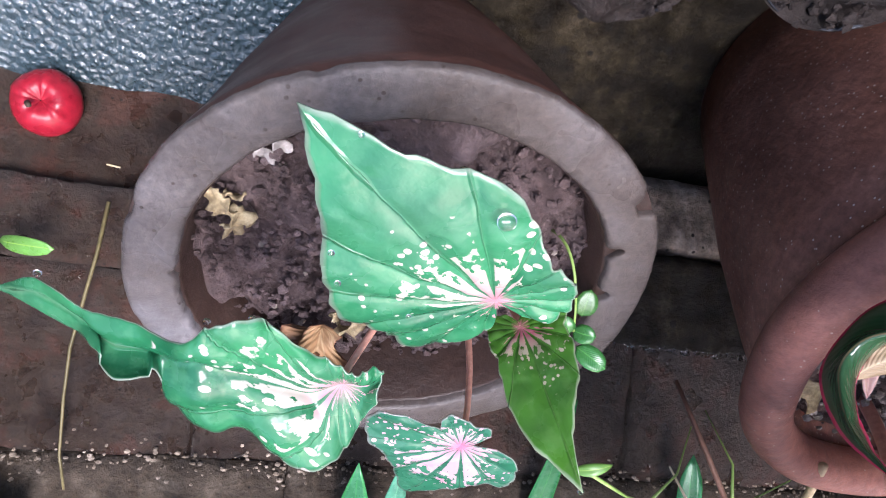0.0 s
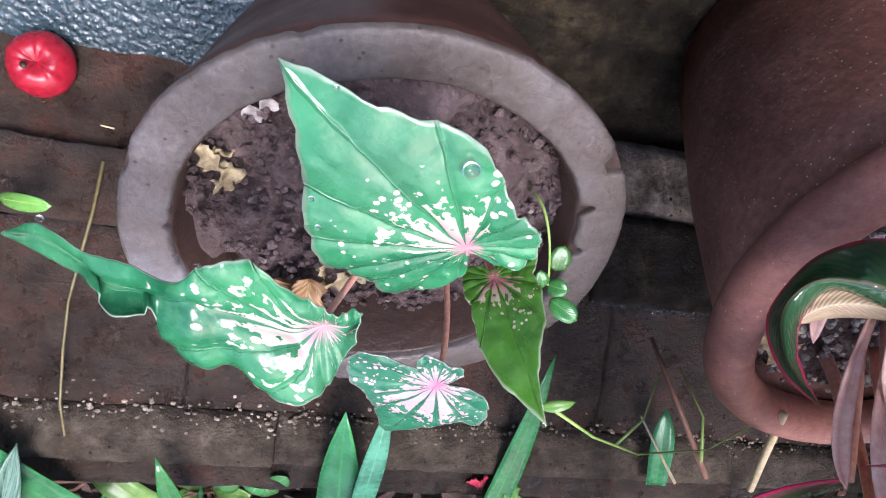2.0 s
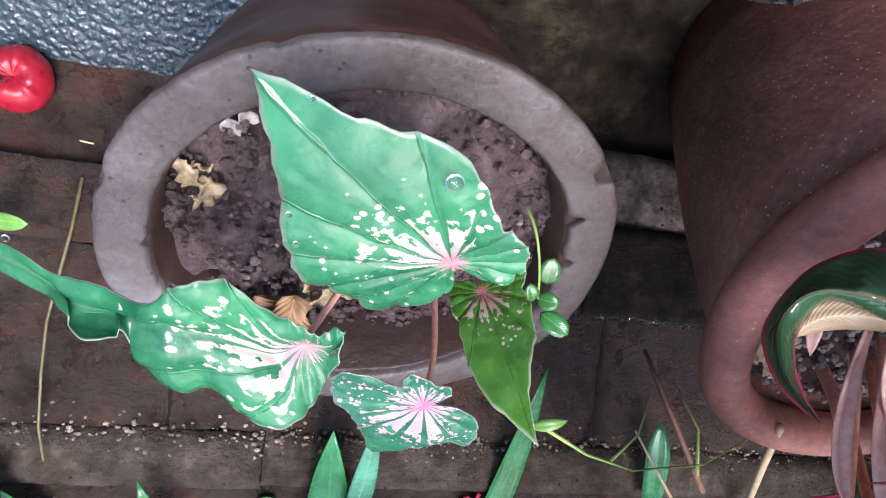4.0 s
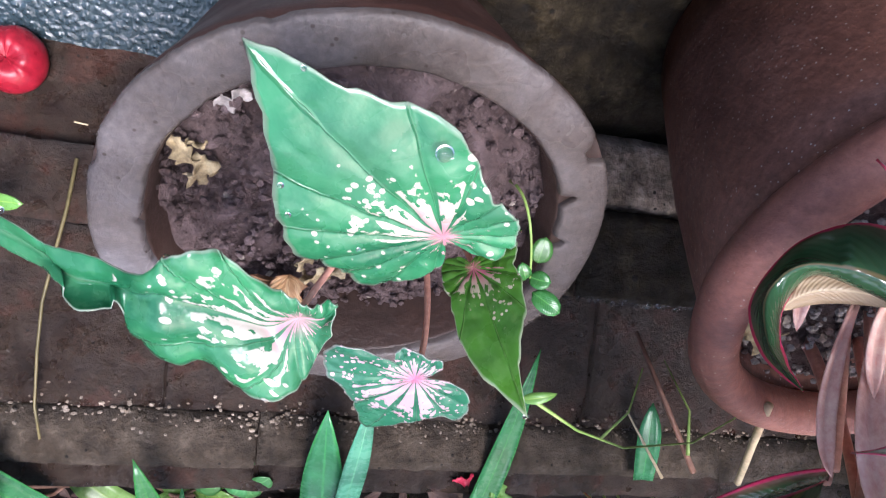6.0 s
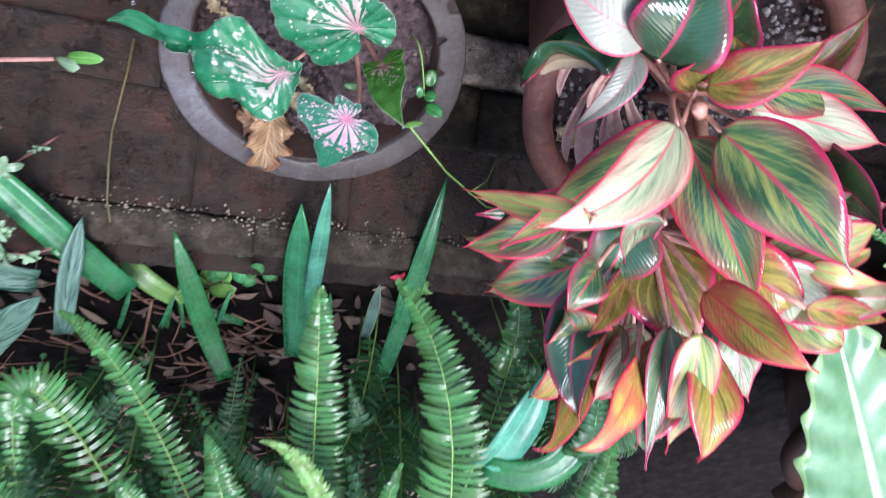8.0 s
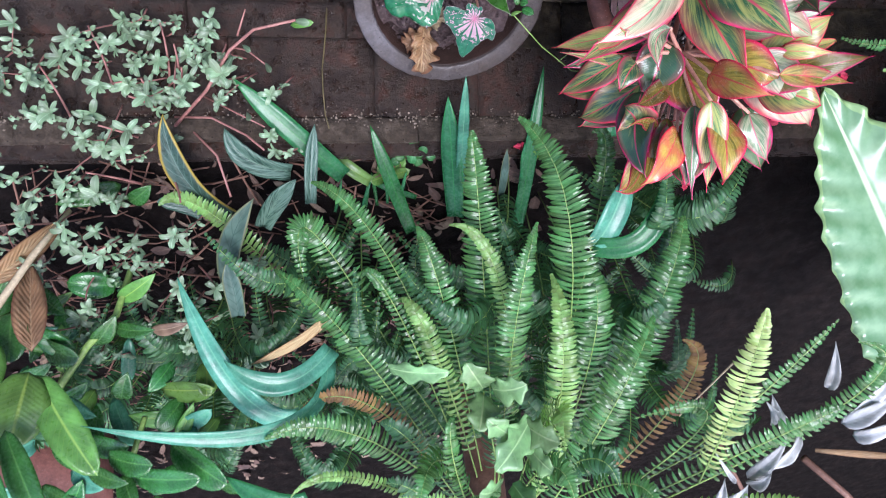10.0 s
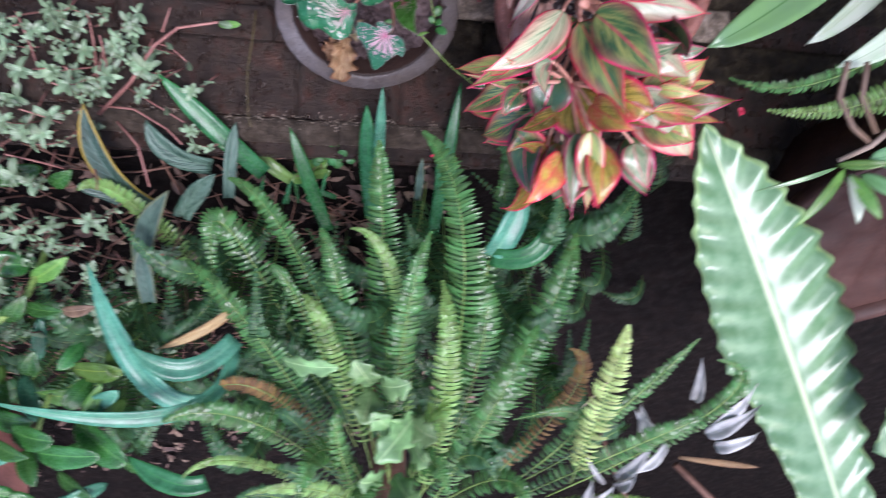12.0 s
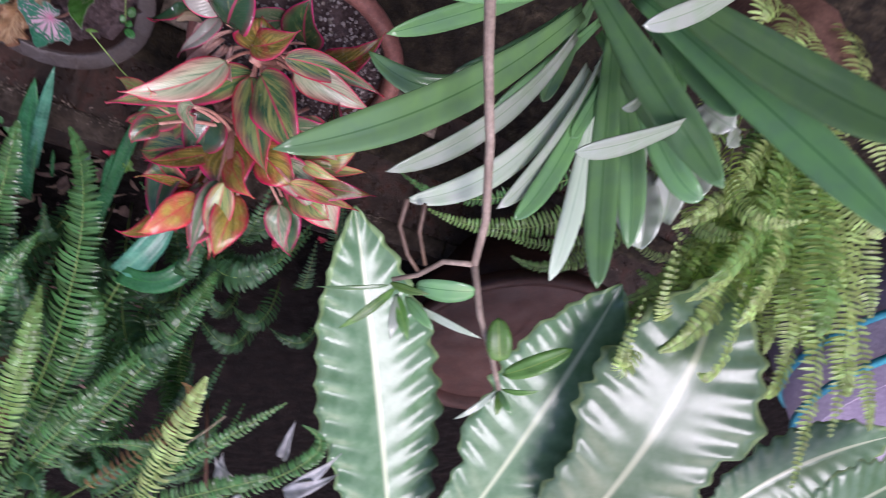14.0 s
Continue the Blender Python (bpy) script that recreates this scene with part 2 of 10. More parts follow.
def wall_block(name, a, s, length, tall, proud, deep, material, label="", bevel=0.0025, seed=0):
    """A worn block of the edging: an uneven face with rounded arrises, and sides that run back into the wall."""
    bm = bmesh.new()
    nx, ny = max(4, int(length / 0.009)), max(4, int(tall / 0.008))
    rows = []
    for j in range(ny + 1):
        row = []
        for i in range(nx + 1):
            x, y = length * (i / nx - 0.5), tall * (j / ny - 0.5)
            e = min(length / 2 - abs(x), tall / 2 - abs(y))
            q = Vector((a + x, s + y, seed))
            drop = bevel * max(0.0, 1 - e / (bevel * 1.5)) ** 2
            lump = 0.003 * noise.noise(q * 22) + 0.0016 * noise.noise(q * 70) + 0.0007 * noise.noise(q * 190)
            if e < 1e-6:
                x += 0.0016 * noise.noise(q * 60 + Vector((9, 0, 0)))
                y += 0.0022 * noise.noise(q * 60 + Vector((0, 9, 0)))
            row.append(bm.verts.new(wall_pose(a + x, s + y, proud - drop + lump).translation - WALL_O))
        rows.append(row)
    for r0, r1 in zip(rows, rows[1:]):
        for i in range(nx):
            bm.faces.new((r0[i], r0[i + 1], r1[i + 1], r1[i]))
    rim = rows[0][:-1] + [r[-1] for r in rows[:-1]] + rows[-1][:0:-1] + [r[0] for r in rows[:0:-1]]
    back = [bm.verts.new(v.co - OUT * deep) for v in rim]
    for k in range(len(rim)):
        n = (k + 1) % len(rim)
        bm.faces.new((rim[n], rim[k], back[k], back[n]))
    bm.faces.new(back)
    return part(name, bm, material, wall, label)


wall_block("core", 0.25, -0.03, 3.6, 0.34, -0.012, 0.16, BRICK, "dark mortar behind the bricks")
JOINTS = [-1.3, -1.08, -0.86, -0.62, -0.39, -0.157, 0.018, 0.19, 0.42, 0.65, 0.88, 1.12, 1.4, 1.7]
for k, (j0, j1) in enumerate(zip(JOINTS, JOINTS[1:])):
    wall_block("brick", (j0 + j1) / 2, 0.012, j1 - j0 - (0.004 if k in (5, 6, 7) else 0.0016), 0.128, 0.0, 0.09, BRICK, seed=k)
GRIT = rough_surface("gritty_mortar", [(0.3, (0.0650, 0.0494, 0.0364)), (0.5, (0.2210, 0.1755, 0.1365)), (0.68, (0.4420, 0.3640, 0.2990)), (0.82, (0.6240, 0.5330, 0.4550))], 42, (0.3, 0.8), 1.0, 0.005, 150, (75, 0.1, (0.03, 0.025, 0.018)))
wall_block("mortar_footing", 0.37, -0.15, 0.56, 0.064, 0.005, 0.06, GRIT, "gritty pale mortar footing", 0.006, 71)
LOW = [-1.2, -0.8, -0.45, -0.2, 0.02, 0.165, 0.55, 0.95, 1.4]
for k, (j0, j1) in enumerate(zip(LOW, LOW[1:])):
    wall_block("plinth_brick", (j0 + j1) / 2, -0.0805 if j1 < 0.1 else -0.077, j1 - j0 - 0.004, 0.056 if j1 < 0.1 else 0.078, 0.006, 0.09, BRICK if j1 < 0.1 else MOSS, seed=k + 20)
for k in range(16):
    wall_block("mortar_cap", -1.45 + 0.21 * k, 0.0975 + 0.002 * math.sin(k * 2.3), 0.209, 0.041, 0.0015 + 0.0012 * math.sin(k * 1.7), 0.07, CAP, "crumbling pale mortar strip", 0.004, 50)

# ---- pots ----
BROWN_CLAY = rough_surface("brown_clay", [(0.3, (0.1265, 0.0515, 0.0371)), (0.55, (0.2152, 0.0937, 0.0679)), (0.8, (0.3039, 0.1497, 0.1094))], 10, (0.4, 0.7), 0.5, 0.003, 160, (210, 0.1, (0.42, 0.33, 0.29)), 0.28)
POT1 = (-0.005, -0.279, FLOOR_Z)
RIM1 = 0.065 - FLOOR_Z
pot = empty("flower_pot", POT1, "dark brown clay pot with broad chipped grey rim", "flower pot")
bm = lathe([(0.078, 0.012), (0.085, 0.012), (0.095, 0.05), (0.112, 0.11), (0.127, 0.17), (0.135, RIM1 - 0.016), (0.1378, RIM1 - 0.006), (0.137, RIM1 - 0.002)], 120, 0.02, 1.0)
part("body", bm, CLAY, pot)
bm = lathe([(0.1, RIM1 - 0.09), (0.108, RIM1 - 0.05), (0.1108, RIM1 - 0.004), (0.1128, RIM1 - 0.002), (0.1372, RIM1 - 0.002)], 120, 0.02, 1.0)
part("inner_wall", bm, DAMP_CLAY, pot, "damp dark inner wall")
bm = lathe([(0.1118, RIM1 - 0.006), (0.1122, RIM1), (0.1132, RIM1 + 0.0018), (0.1146, RIM1 + 0.0026), (0.12, RIM1 + 0.003), (0.128, RIM1 + 0.003), (0.1352, RIM1 + 0.0027), (0.1372, RIM1 + 0.002), (0.1382, RIM1 + 0.0008), (0.1384, RIM1 - 0.002)], 300, 0.02, 1.0)
bm.faces.ensure_lookup_table()
bmesh.ops.delete(bm, geom=[bm.faces[-1]], context='FACES_ONLY')
for v in bm.verts:
    a, r = math.atan2(v.co.y, v.co.x), v.co.xy.length
    jag = noise.noise((v.co.x * 210, v.co.y * 210, 0))
    outer, inner = max(0.0, (r - 0.125) / 0.0135), max(0.0, (0.126 - r) / 0.0135)
    for at, half, bite in ((0.42, 0.075, 0.06), (-1.9, 0.05, 0.015), (2.6, 0.06, 0.018), (1.75, 0.04, 0.012)):
        v.co.xy *= 1 - bite * outer * min(1.0, max(0.0, 1.6 - 1.6 * abs(a - at) / half + 0.9 * jag))
    for at, half, bite in ((0.2, 0.05, 0.075), (-0.1, 0.04, 0.05), (2.9, 0.03, 0.02)):
        v.co.xy *= 1 + bite * inner * min(1.0, max(0.0, 1.6 - 1.6 * abs(a - at) / half + 0.9 * jag))
    v.co.xy *= 1 + 0.005 * noise.noise((v.co.x * 60, v.co.y * 60, 0)) + 0.0045 * jag
    v.co.z += 0.0007 * noise.noise((v.co.x * 45, v.co.y * 45, 5)) + 0.0003 * noise.noise((v.co.x * 160, v.co.y * 160, 7))
part("rim", bm, RIM, pot, "flat grey rim with chips")
part("foot", lathe([(0.079, 0.0), (0.084, 0.0), (0.085, 0.014), (0.08, 0.014)], 64, 0.01), CLAY, pot)
earth = tagged(part("potting_soil", disc(0.1115, 0, 0.04, 3.0, 150, 60), SOIL), "lumpy purplish brown potting soil in a pot", "soil")
earth.location = (POT1[0], POT1[1] + 0.001, 0.031)
earth.rotation_euler = (radians(5), 0, 0)

POT2 = (0.342, -0.30, FLOOR_Z)
RIM2 = 0.126 - FLOOR_Z
pot2 = empty("flower_pot", POT2, "reddish brown clay pot with thick rolled rim", "flower pot")
bm = lathe([(0.09, 0.012), (0.1, 0.012), (0.112, 0.06), (0.128, 0.13), (0.14, 0.2), (0.146, RIM2 - 0.03), (0.139, RIM2 - 0.03), (0.13, RIM2 - 0.06), (0.12, RIM2 - 0.1)], 96, 0.02, 4.0)
part("body", bm, BROWN_CLAY, pot2)
prof = [(0.147 + 0.0145 * math.cos(q), RIM2 - 0.015 + 0.0165 * math.sin(q)) for q in (radians(-100 + 20 * i) for i in range(17))]
bm = lathe(prof, 96, 0.02, 4.0)
bm.faces.ensure_lookup_table()
bmesh.ops.delete(bm, geom=[bm.faces[-1]], context='FACES_ONLY')
part("rim", bm, RED_CLAY, pot2, "smooth rounded red clay rim")
part("foot", lathe([(0.091, 0.0), (0.098, 0.0), (0.1, 0.014), (0.092, 0.014)], 64, 0.01), CLAY, pot2)
earth2 = tagged(part("potting_soil", disc(0.137, 0, 0.024, 8.0, 110, 34), SOIL), "grey brown potting soil with chips and roots", "soil")
earth2.location = (POT2[0], POT2[1], RIM2 + FLOOR_Z - 0.045)

# ---- leaf materials: u runs from base to tip, v across ----
def leaf_mat(name, base, vein, edge, edge_w=0.06, blotch=None, rough=0.32, trans=0.25, vein_w=0.02, side=26.0, side_mix=0.35, relief=0.25, dark=None, halo=0.0, spec=0.75, grain=1.0):
    m, nt, ln, p = mat(name)
    uv = nt.new("ShaderNodeUVMap")
    sep = nt.new("ShaderNodeSeparateXYZ")
    ln.new(uv.outputs[0], sep.inputs[0])
    u, v = sep.outputs[0], sep.outputs[1]
    across = math_node(nt, ln, 'ABSOLUTE', math_node(nt, ln, 'SUBTRACT', v, 0.5))          # 0 midrib, 0.5 margin
    n1 = tex(nt, ln, "ShaderNodeTexNoise", 38.0, 5)
    n2 = tex(nt, ln, "ShaderNodeTexNoise", 210.0, 4)
    info = nt.new("ShaderNodeObjectInfo")
    geo = nt.new("ShaderNodeNewGeometry")
    rnd = math_node(nt, ln, 'FRACT', math_node(nt, ln, 'ADD', info.outputs["Random"], geo.outputs["Random Per Island"]))
    col = mixc(nt, ln, ramp(nt, ln, n1.outputs[0], [(0.35, (0, 0, 0)), (0.65, (1, 1, 1))]), base, dark or tuple(c * 0.55 for c in base))
    if blotch:
        # pale feathered zone that follows the side veins
        q = math_node(nt, ln, 'ADD', math_node(nt, ln, 'MULTIPLY', u, 13.0), math_node(nt, ln, 'MULTIPLY', across, -16.0))
        comb = nt.new("ShaderNodeCombineXYZ")
        ln.new(q, comb.inputs[0])
        ln.new(math_node(nt, ln, 'MULTIPLY', v, 4.0), comb.inputs[1])
        ln.new(math_node(nt, ln, 'MULTIPLY', rnd, 40.0), comb.inputs[2])
        nb = nt.new("ShaderNodeTexNoise")
        nb.inputs["Scale"].default_value, nb.inputs["Detail"].default_value, nb.inputs["Roughness"].default_value = 1.0, 5, 0.6
        ln.new(comb.outputs[0], nb.inputs["Vector"])
        c0 = blotch[0]
        f = math_node(nt, ln, 'ADD', nb.outputs[0], math_node(nt, ln, 'MULTIPLY', math_node(nt, ln, 'SUBTRACT', 0.22, across), blotch[2]))
        f = math_node(nt, ln, 'ADD', f, math_node(nt, ln, 'MULTIPLY', math_node(nt, ln, 'SUBTRACT', rnd, 0.5), 0.3))
        col = mixc(nt, ln, ramp(nt, ln, f, [(c0 - 0.1, (0, 0, 0)), (c0 + 0.03, (0.6, 0.6, 0.6)), (c0 + 0.2, (1, 1, 1))]), col, blotch[1])
        if len(blotch) > 3:
            f2 = math_node(nt, ln, 'ADD', n1.outputs[0], math_node(nt, ln, 'MULTIPLY', math_node(nt, ln, 'SUBTRACT', rnd, 0.5), 0.3))
            col = mixc(nt, ln, ramp(nt, ln, f2, [(0.5, (0, 0, 0)), (0.68, (1, 1, 1))]), col, mixc(nt, ln, 0.75, col, blotch[3]))
    # side veins, swept forward
    sv = math_node(nt, ln, 'SINE', math_node(nt, ln, 'ADD', math_node(nt, ln, 'MULTIPLY', u, side * 6.28), math_node(nt, ln, 'MULTIPLY', across, -side * 2.6)))
    col = mixc(nt, ln, math_node(nt, ln, 'MULTIPLY', ramp(nt, ln, sv, [(0.75, (0, 0, 0)), (1.0, (1, 1, 1))]), side_mix), col, vein)
    mid = ramp(nt, ln, across, [(0.0, (1, 1, 1)), (vein_w, (0.8, 0.8, 0.8)), (vein_w * 2.2, (0, 0, 0))])
    col = mixc(nt, ln, mid, col, vein)
    if edge:
        ew = math_node(nt, ln, 'ADD', across, math_node(nt, ln, 'MULTIPLY', math_node(nt, ln, 'SUBTRACT', n1.outputs[0], 0.5), 0.12))
        if halo:
            hz = math_node(nt, ln, 'ADD', ew, math_node(nt, ln, 'MULTIPLY', math_node(nt, ln, 'SUBTRACT', rnd, 0.5), 0.16))
            col = mixc(nt, ln, math_node(nt, ln, 'MULTIPLY', ramp(nt, ln, math_node(nt, ln, 'ADD', hz, math_node(nt, ln, 'MULTIPLY', math_node(nt, ln, 'POWER', u, 4.0), 0.2)), [(0.26, (0, 0, 0)), (0.5, (1, 1, 1))]), halo), col, edge)
        tipw = math_node(nt, ln, 'MULTIPLY', math_node(nt, ln, 'POWER', u, 8.0), 0.25)
        col = mixc(nt, ln, ramp(nt, ln, math_node(nt, ln, 'ADD', ew, tipw), [(0.5 - edge_w * 1.5, (0, 0, 0)), (0.5 - edge_w * 0.6, (1, 1, 1))]), col, edge)
    hs = nt.new("ShaderNodeHueSaturation")
    ln.new(col, hs.inputs["Color"])
    ln.new(math_node(nt, ln, 'ADD', 0.72, math_node(nt, ln, 'MULTIPLY', rnd, 0.56)), hs.inputs["Value"])
    ln.new(math_node(nt, ln, 'ADD', 0.485, math_node(nt, ln, 'MULTIPLY', rnd, 0.03)), hs.inputs["Hue"])
    col = hs.outputs[0]
    ln.new(col, p.inputs["Base Color"])
    p.inputs["Roughness"].default_value = rough
    p.inputs["Specular IOR Level"].default_value = spec
    ln.new(ramp(nt, ln, n2.outputs[0], [(0.3, (rough * (1 - 0.25 * grain),) * 3), (0.75, (min(1, rough * (1 + 0.5 * grain)),) * 3)]), p.inputs["Roughness"])
    h = math_node(nt, ln, 'ADD', math_node(nt, ln, 'MULTIPLY', sv, 0.35), math_node(nt, ln, 'ADD', math_node(nt, ln, 'MULTIPLY', mid, -0.8), math_node(nt, ln, 'MULTIPLY', n1.outputs[0], 0.8)))
    bump(nt, ln, p, h, relief, 0.0016)
    if trans:
        tr = nt.new("ShaderNodeBsdfTranslucent")
        ln.new(mixc(nt, ln, 1.0, col, (1.0, 1.0, 0.55), 'MULTIPLY'), tr.inputs[0])
        mx = nt.new("ShaderNodeMixShader")
        mx.inputs[0].default_value = trans
        ln.new(p.outputs[0], mx.inputs[1])
        ln.new(tr.outputs[0], mx.inputs[2])
        ln.new(mx.outputs[0], nt["Material Output"].inputs[0])
    return m


AGL = [leaf_mat("aglaonema_leaf", (0.1, 0.23, 0.08), (0.66, 0.09, 0.14), (0.74, 0.05, 0.15), 0.042, (0.56, (0.46, 0.47, 0.14), 0.25), 0.2, 0.25, 0.016, side_mix=0.04, relief=0.12, halo=0.42, dark=(0.04, 0.13, 0.06)),
       leaf_mat("aglaonema_pale_leaf", (0.2, 0.33, 0.17), (0.68, 0.14, 0.19), (0.76, 0.1, 0.19), 0.042, (0.52, (0.58, 0.57, 0.38), 0.25), 0.2, 0.25, 0.016, side_mix=0.04, relief=0.12, halo=0.42, dark=(0.09, 0.21, 0.1)),
       leaf_mat("aglaonema_flushed_leaf", (0.26, 0.24, 0.05), (0.68, 0.08, 0.1), (0.72, 0.04, 0.11), 0.046, (0.5, (0.62, 0.46, 0.1), 0.25, (0.68, 0.12, 0.09)), 0.22, 0.3, 0.016, side_mix=0.04, relief=0.12, halo=0.6),
       leaf_mat("aglaonema_dark_leaf", (0.05, 0.14, 0.07), (0.6, 0.07, 0.11), (0.72, 0.05, 0.13), 0.038, (0.6, (0.28, 0.32, 0.09), 0.25), 0.16, 0.2, 0.016, side_mix=0.04, relief=0.12, halo=0.38)]
AGL_PALE = leaf_mat("aglaonema_pale_leaf", (0.48, 0.44, 0.38), (0.62, 0.26, 0.28), (0.74, 0.1, 0.2), 0.035, (0.7, (0.4, 0.46, 0.3), 0.1), 0.3, 0.3, 0.015, 16.0, 0.05, 0.2, dark=(0.34, 0.36, 0.28))
AGL_DEEP = leaf_mat("aglaonema_deep_leaf", (0.03, 0.1, 0.045), (0.2, 0.16, 0.08), (0.72, 0.05, 0.13), 0.03, (0.78, (0.3, 0.34, 0.08), 0.2), 0.14, 0.25, 0.012, side_mix=0.03, relief=0.1, halo=0.1, dark=(0.02, 0.07, 0.035))
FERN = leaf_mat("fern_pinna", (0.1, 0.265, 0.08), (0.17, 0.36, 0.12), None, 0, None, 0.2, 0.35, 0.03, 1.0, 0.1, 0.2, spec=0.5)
# the fern green again, darkened to paint shade on inner and low fronds
FERN_SHADED = leaf_mat("shaded_fern_pinna", (0.055, 0.16, 0.065), (0.08, 0.22, 0.05), None, 0, None, 0.36, 0.3, 0.03, 1.0, 0.1, 0.2, spec=0.5)
FERN_YOUNG = leaf_mat("young_fern_pinna", (0.3, 0.53, 0.16), (0.25, 0.42, 0.1), None, 0, None, 0.26, 0.4, 0.03, 1.0, 0.1, 0.2, spec=0.5)
FERN_PALE = leaf_mat("pale_fern_pinna", (0.6, 0.8, 0.28), (0.5, 0.62, 0.14), None, 0, None, 0.36, 0.4, 0.03, 1.0, 0.1, 0.2)
FERN_DRY = leaf_mat("dry_fern_pinna", (0.32, 0.17, 0.05), (0.35, 0.2, 0.08), None, 0, None, 0.6, 0.3)
STRAP = leaf_mat("orchid_leaf", (0.17, 0.37, 0.13), (0.07, 0.2, 0.06), None, 0, None, 0.2, 0.15, 0.015, 0.4, 0.05, 0.006, dark=(0.15, 0.31, 0.14), grain=0.15)
# whitish copy of the strap leaf, with the sky's sheen painted into the colour
STRAP_PALE = leaf_mat("orchid_leaf_painted_sheen", (0.4, 0.53, 0.36), (0.3, 0.42, 0.27), None, 0, (0.5, (0.5, 0.6, 0.46), 0.2), 0.2, 0.15, 0.015, 0.4, 0.05, 0.006, dark=(0.52, 0.57, 0.48), grain=0.15)
BLADE = leaf_mat("lily_blade", (0.04, 0.2, 0.075), (0.04, 0.22, 0.06), (0.04, 0.22, 0.06), 0.03, None, 0.25, 0.2, 0.02, 0.3, 0.05, 0.1, spec=0.4)
BLADE_TEAL = leaf_mat("bluish_blade", (0.09, 0.32, 0.2), (0.12, 0.34, 0.2), None, 0, None, 0.25, 0.2, 0.02, 0.3, 0.05, 0.1, spec=0.4)
SNAKE = leaf_mat("snake_plant_yellow", (0.05, 0.1, 0.08), (0.12, 0.2, 0.17), (0.36, 0.28, 0.05), 0.08, (0.56, (0.11, 0.18, 0.16), 0.0), 0.3, 0.05, 0.01, 9.0, 0.5, 0.1, spec=0.3)
SNAKE_DARK = leaf_mat("snake_plant_dark", (0.02, 0.06, 0.04), (0.1, 0.17, 0.12), None, 0, (0.55, (0.12, 0.2, 0.15), 0.0), 0.32, 0.05, 0.01, 9.0, 0.6, 0.1, spec=0.3)
SNAKE_PALE = leaf_mat("snake_plant_pale", (0.08, 0.14, 0.11), (0.03, 0.07, 0.05), (0.13, 0.15, 0.08), 0.06, None, 0.45, 0.05, 0.01, 7.0, 0.6, 0.1, spec=0.3)
NEST = leaf_mat("birds_nest_frond", (0.2, 0.33, 0.18), (0.6, 0.68, 0.44), (0.28, 0.42, 0.18), 0.012, None, 0.25, 0.15, 0.015, 14.0, 0.0, 0.03, grain=0.2, dark=(0.12, 0.24, 0.11))
WEED = leaf_mat("weed_leaf", (0.24, 0.37, 0.21), (0.3, 0.42, 0.28), None, 0, None, 0.42, 0.25, 0.03, 1.0, 0.0, 0.1)
BROAD = leaf_mat("ginger_leaf", (0.045, 0.19, 0.04), (0.1, 0.28, 0.07), None, 0, None, 0.25, 0.2, 0.02, 16.0, 0.15, 0.15)
BROAD_LIGHT = leaf_mat("young_ginger_leaf", (0.17, 0.38, 0.08), (0.3, 0.46, 0.1), None, 0, None, 0.3, 0.35, 0.02, 16.0, 0.15, 0.15)
DRY = leaf_mat("dry_leaf", (0.36, 0.2, 0.09), (0.42, 0.27, 0.14), (0.2, 0.09, 0.04), 0.05, (0.6, (0.5, 0.36, 0.2), 0.2), 0.7, 0.2, 0.02, 14.0, 0.1, 0.6)
TAN = leaf_mat("tan_leaf", (0.32, 0.22, 0.14), (0.38, 0.28, 0.18), None, 0, None, 0.5, 0.2, 0.02, 20.0, 0.03, 0.2, dark=(0.16, 0.1, 0.06))


CLOVER = leaf_mat("clover_leaf", (0.05, 0.22, 0.06), (0.1, 0.3, 0.1), None, 0, None, 0.35, 0.25, 0.03, 1.0, 0.02, 0.1)


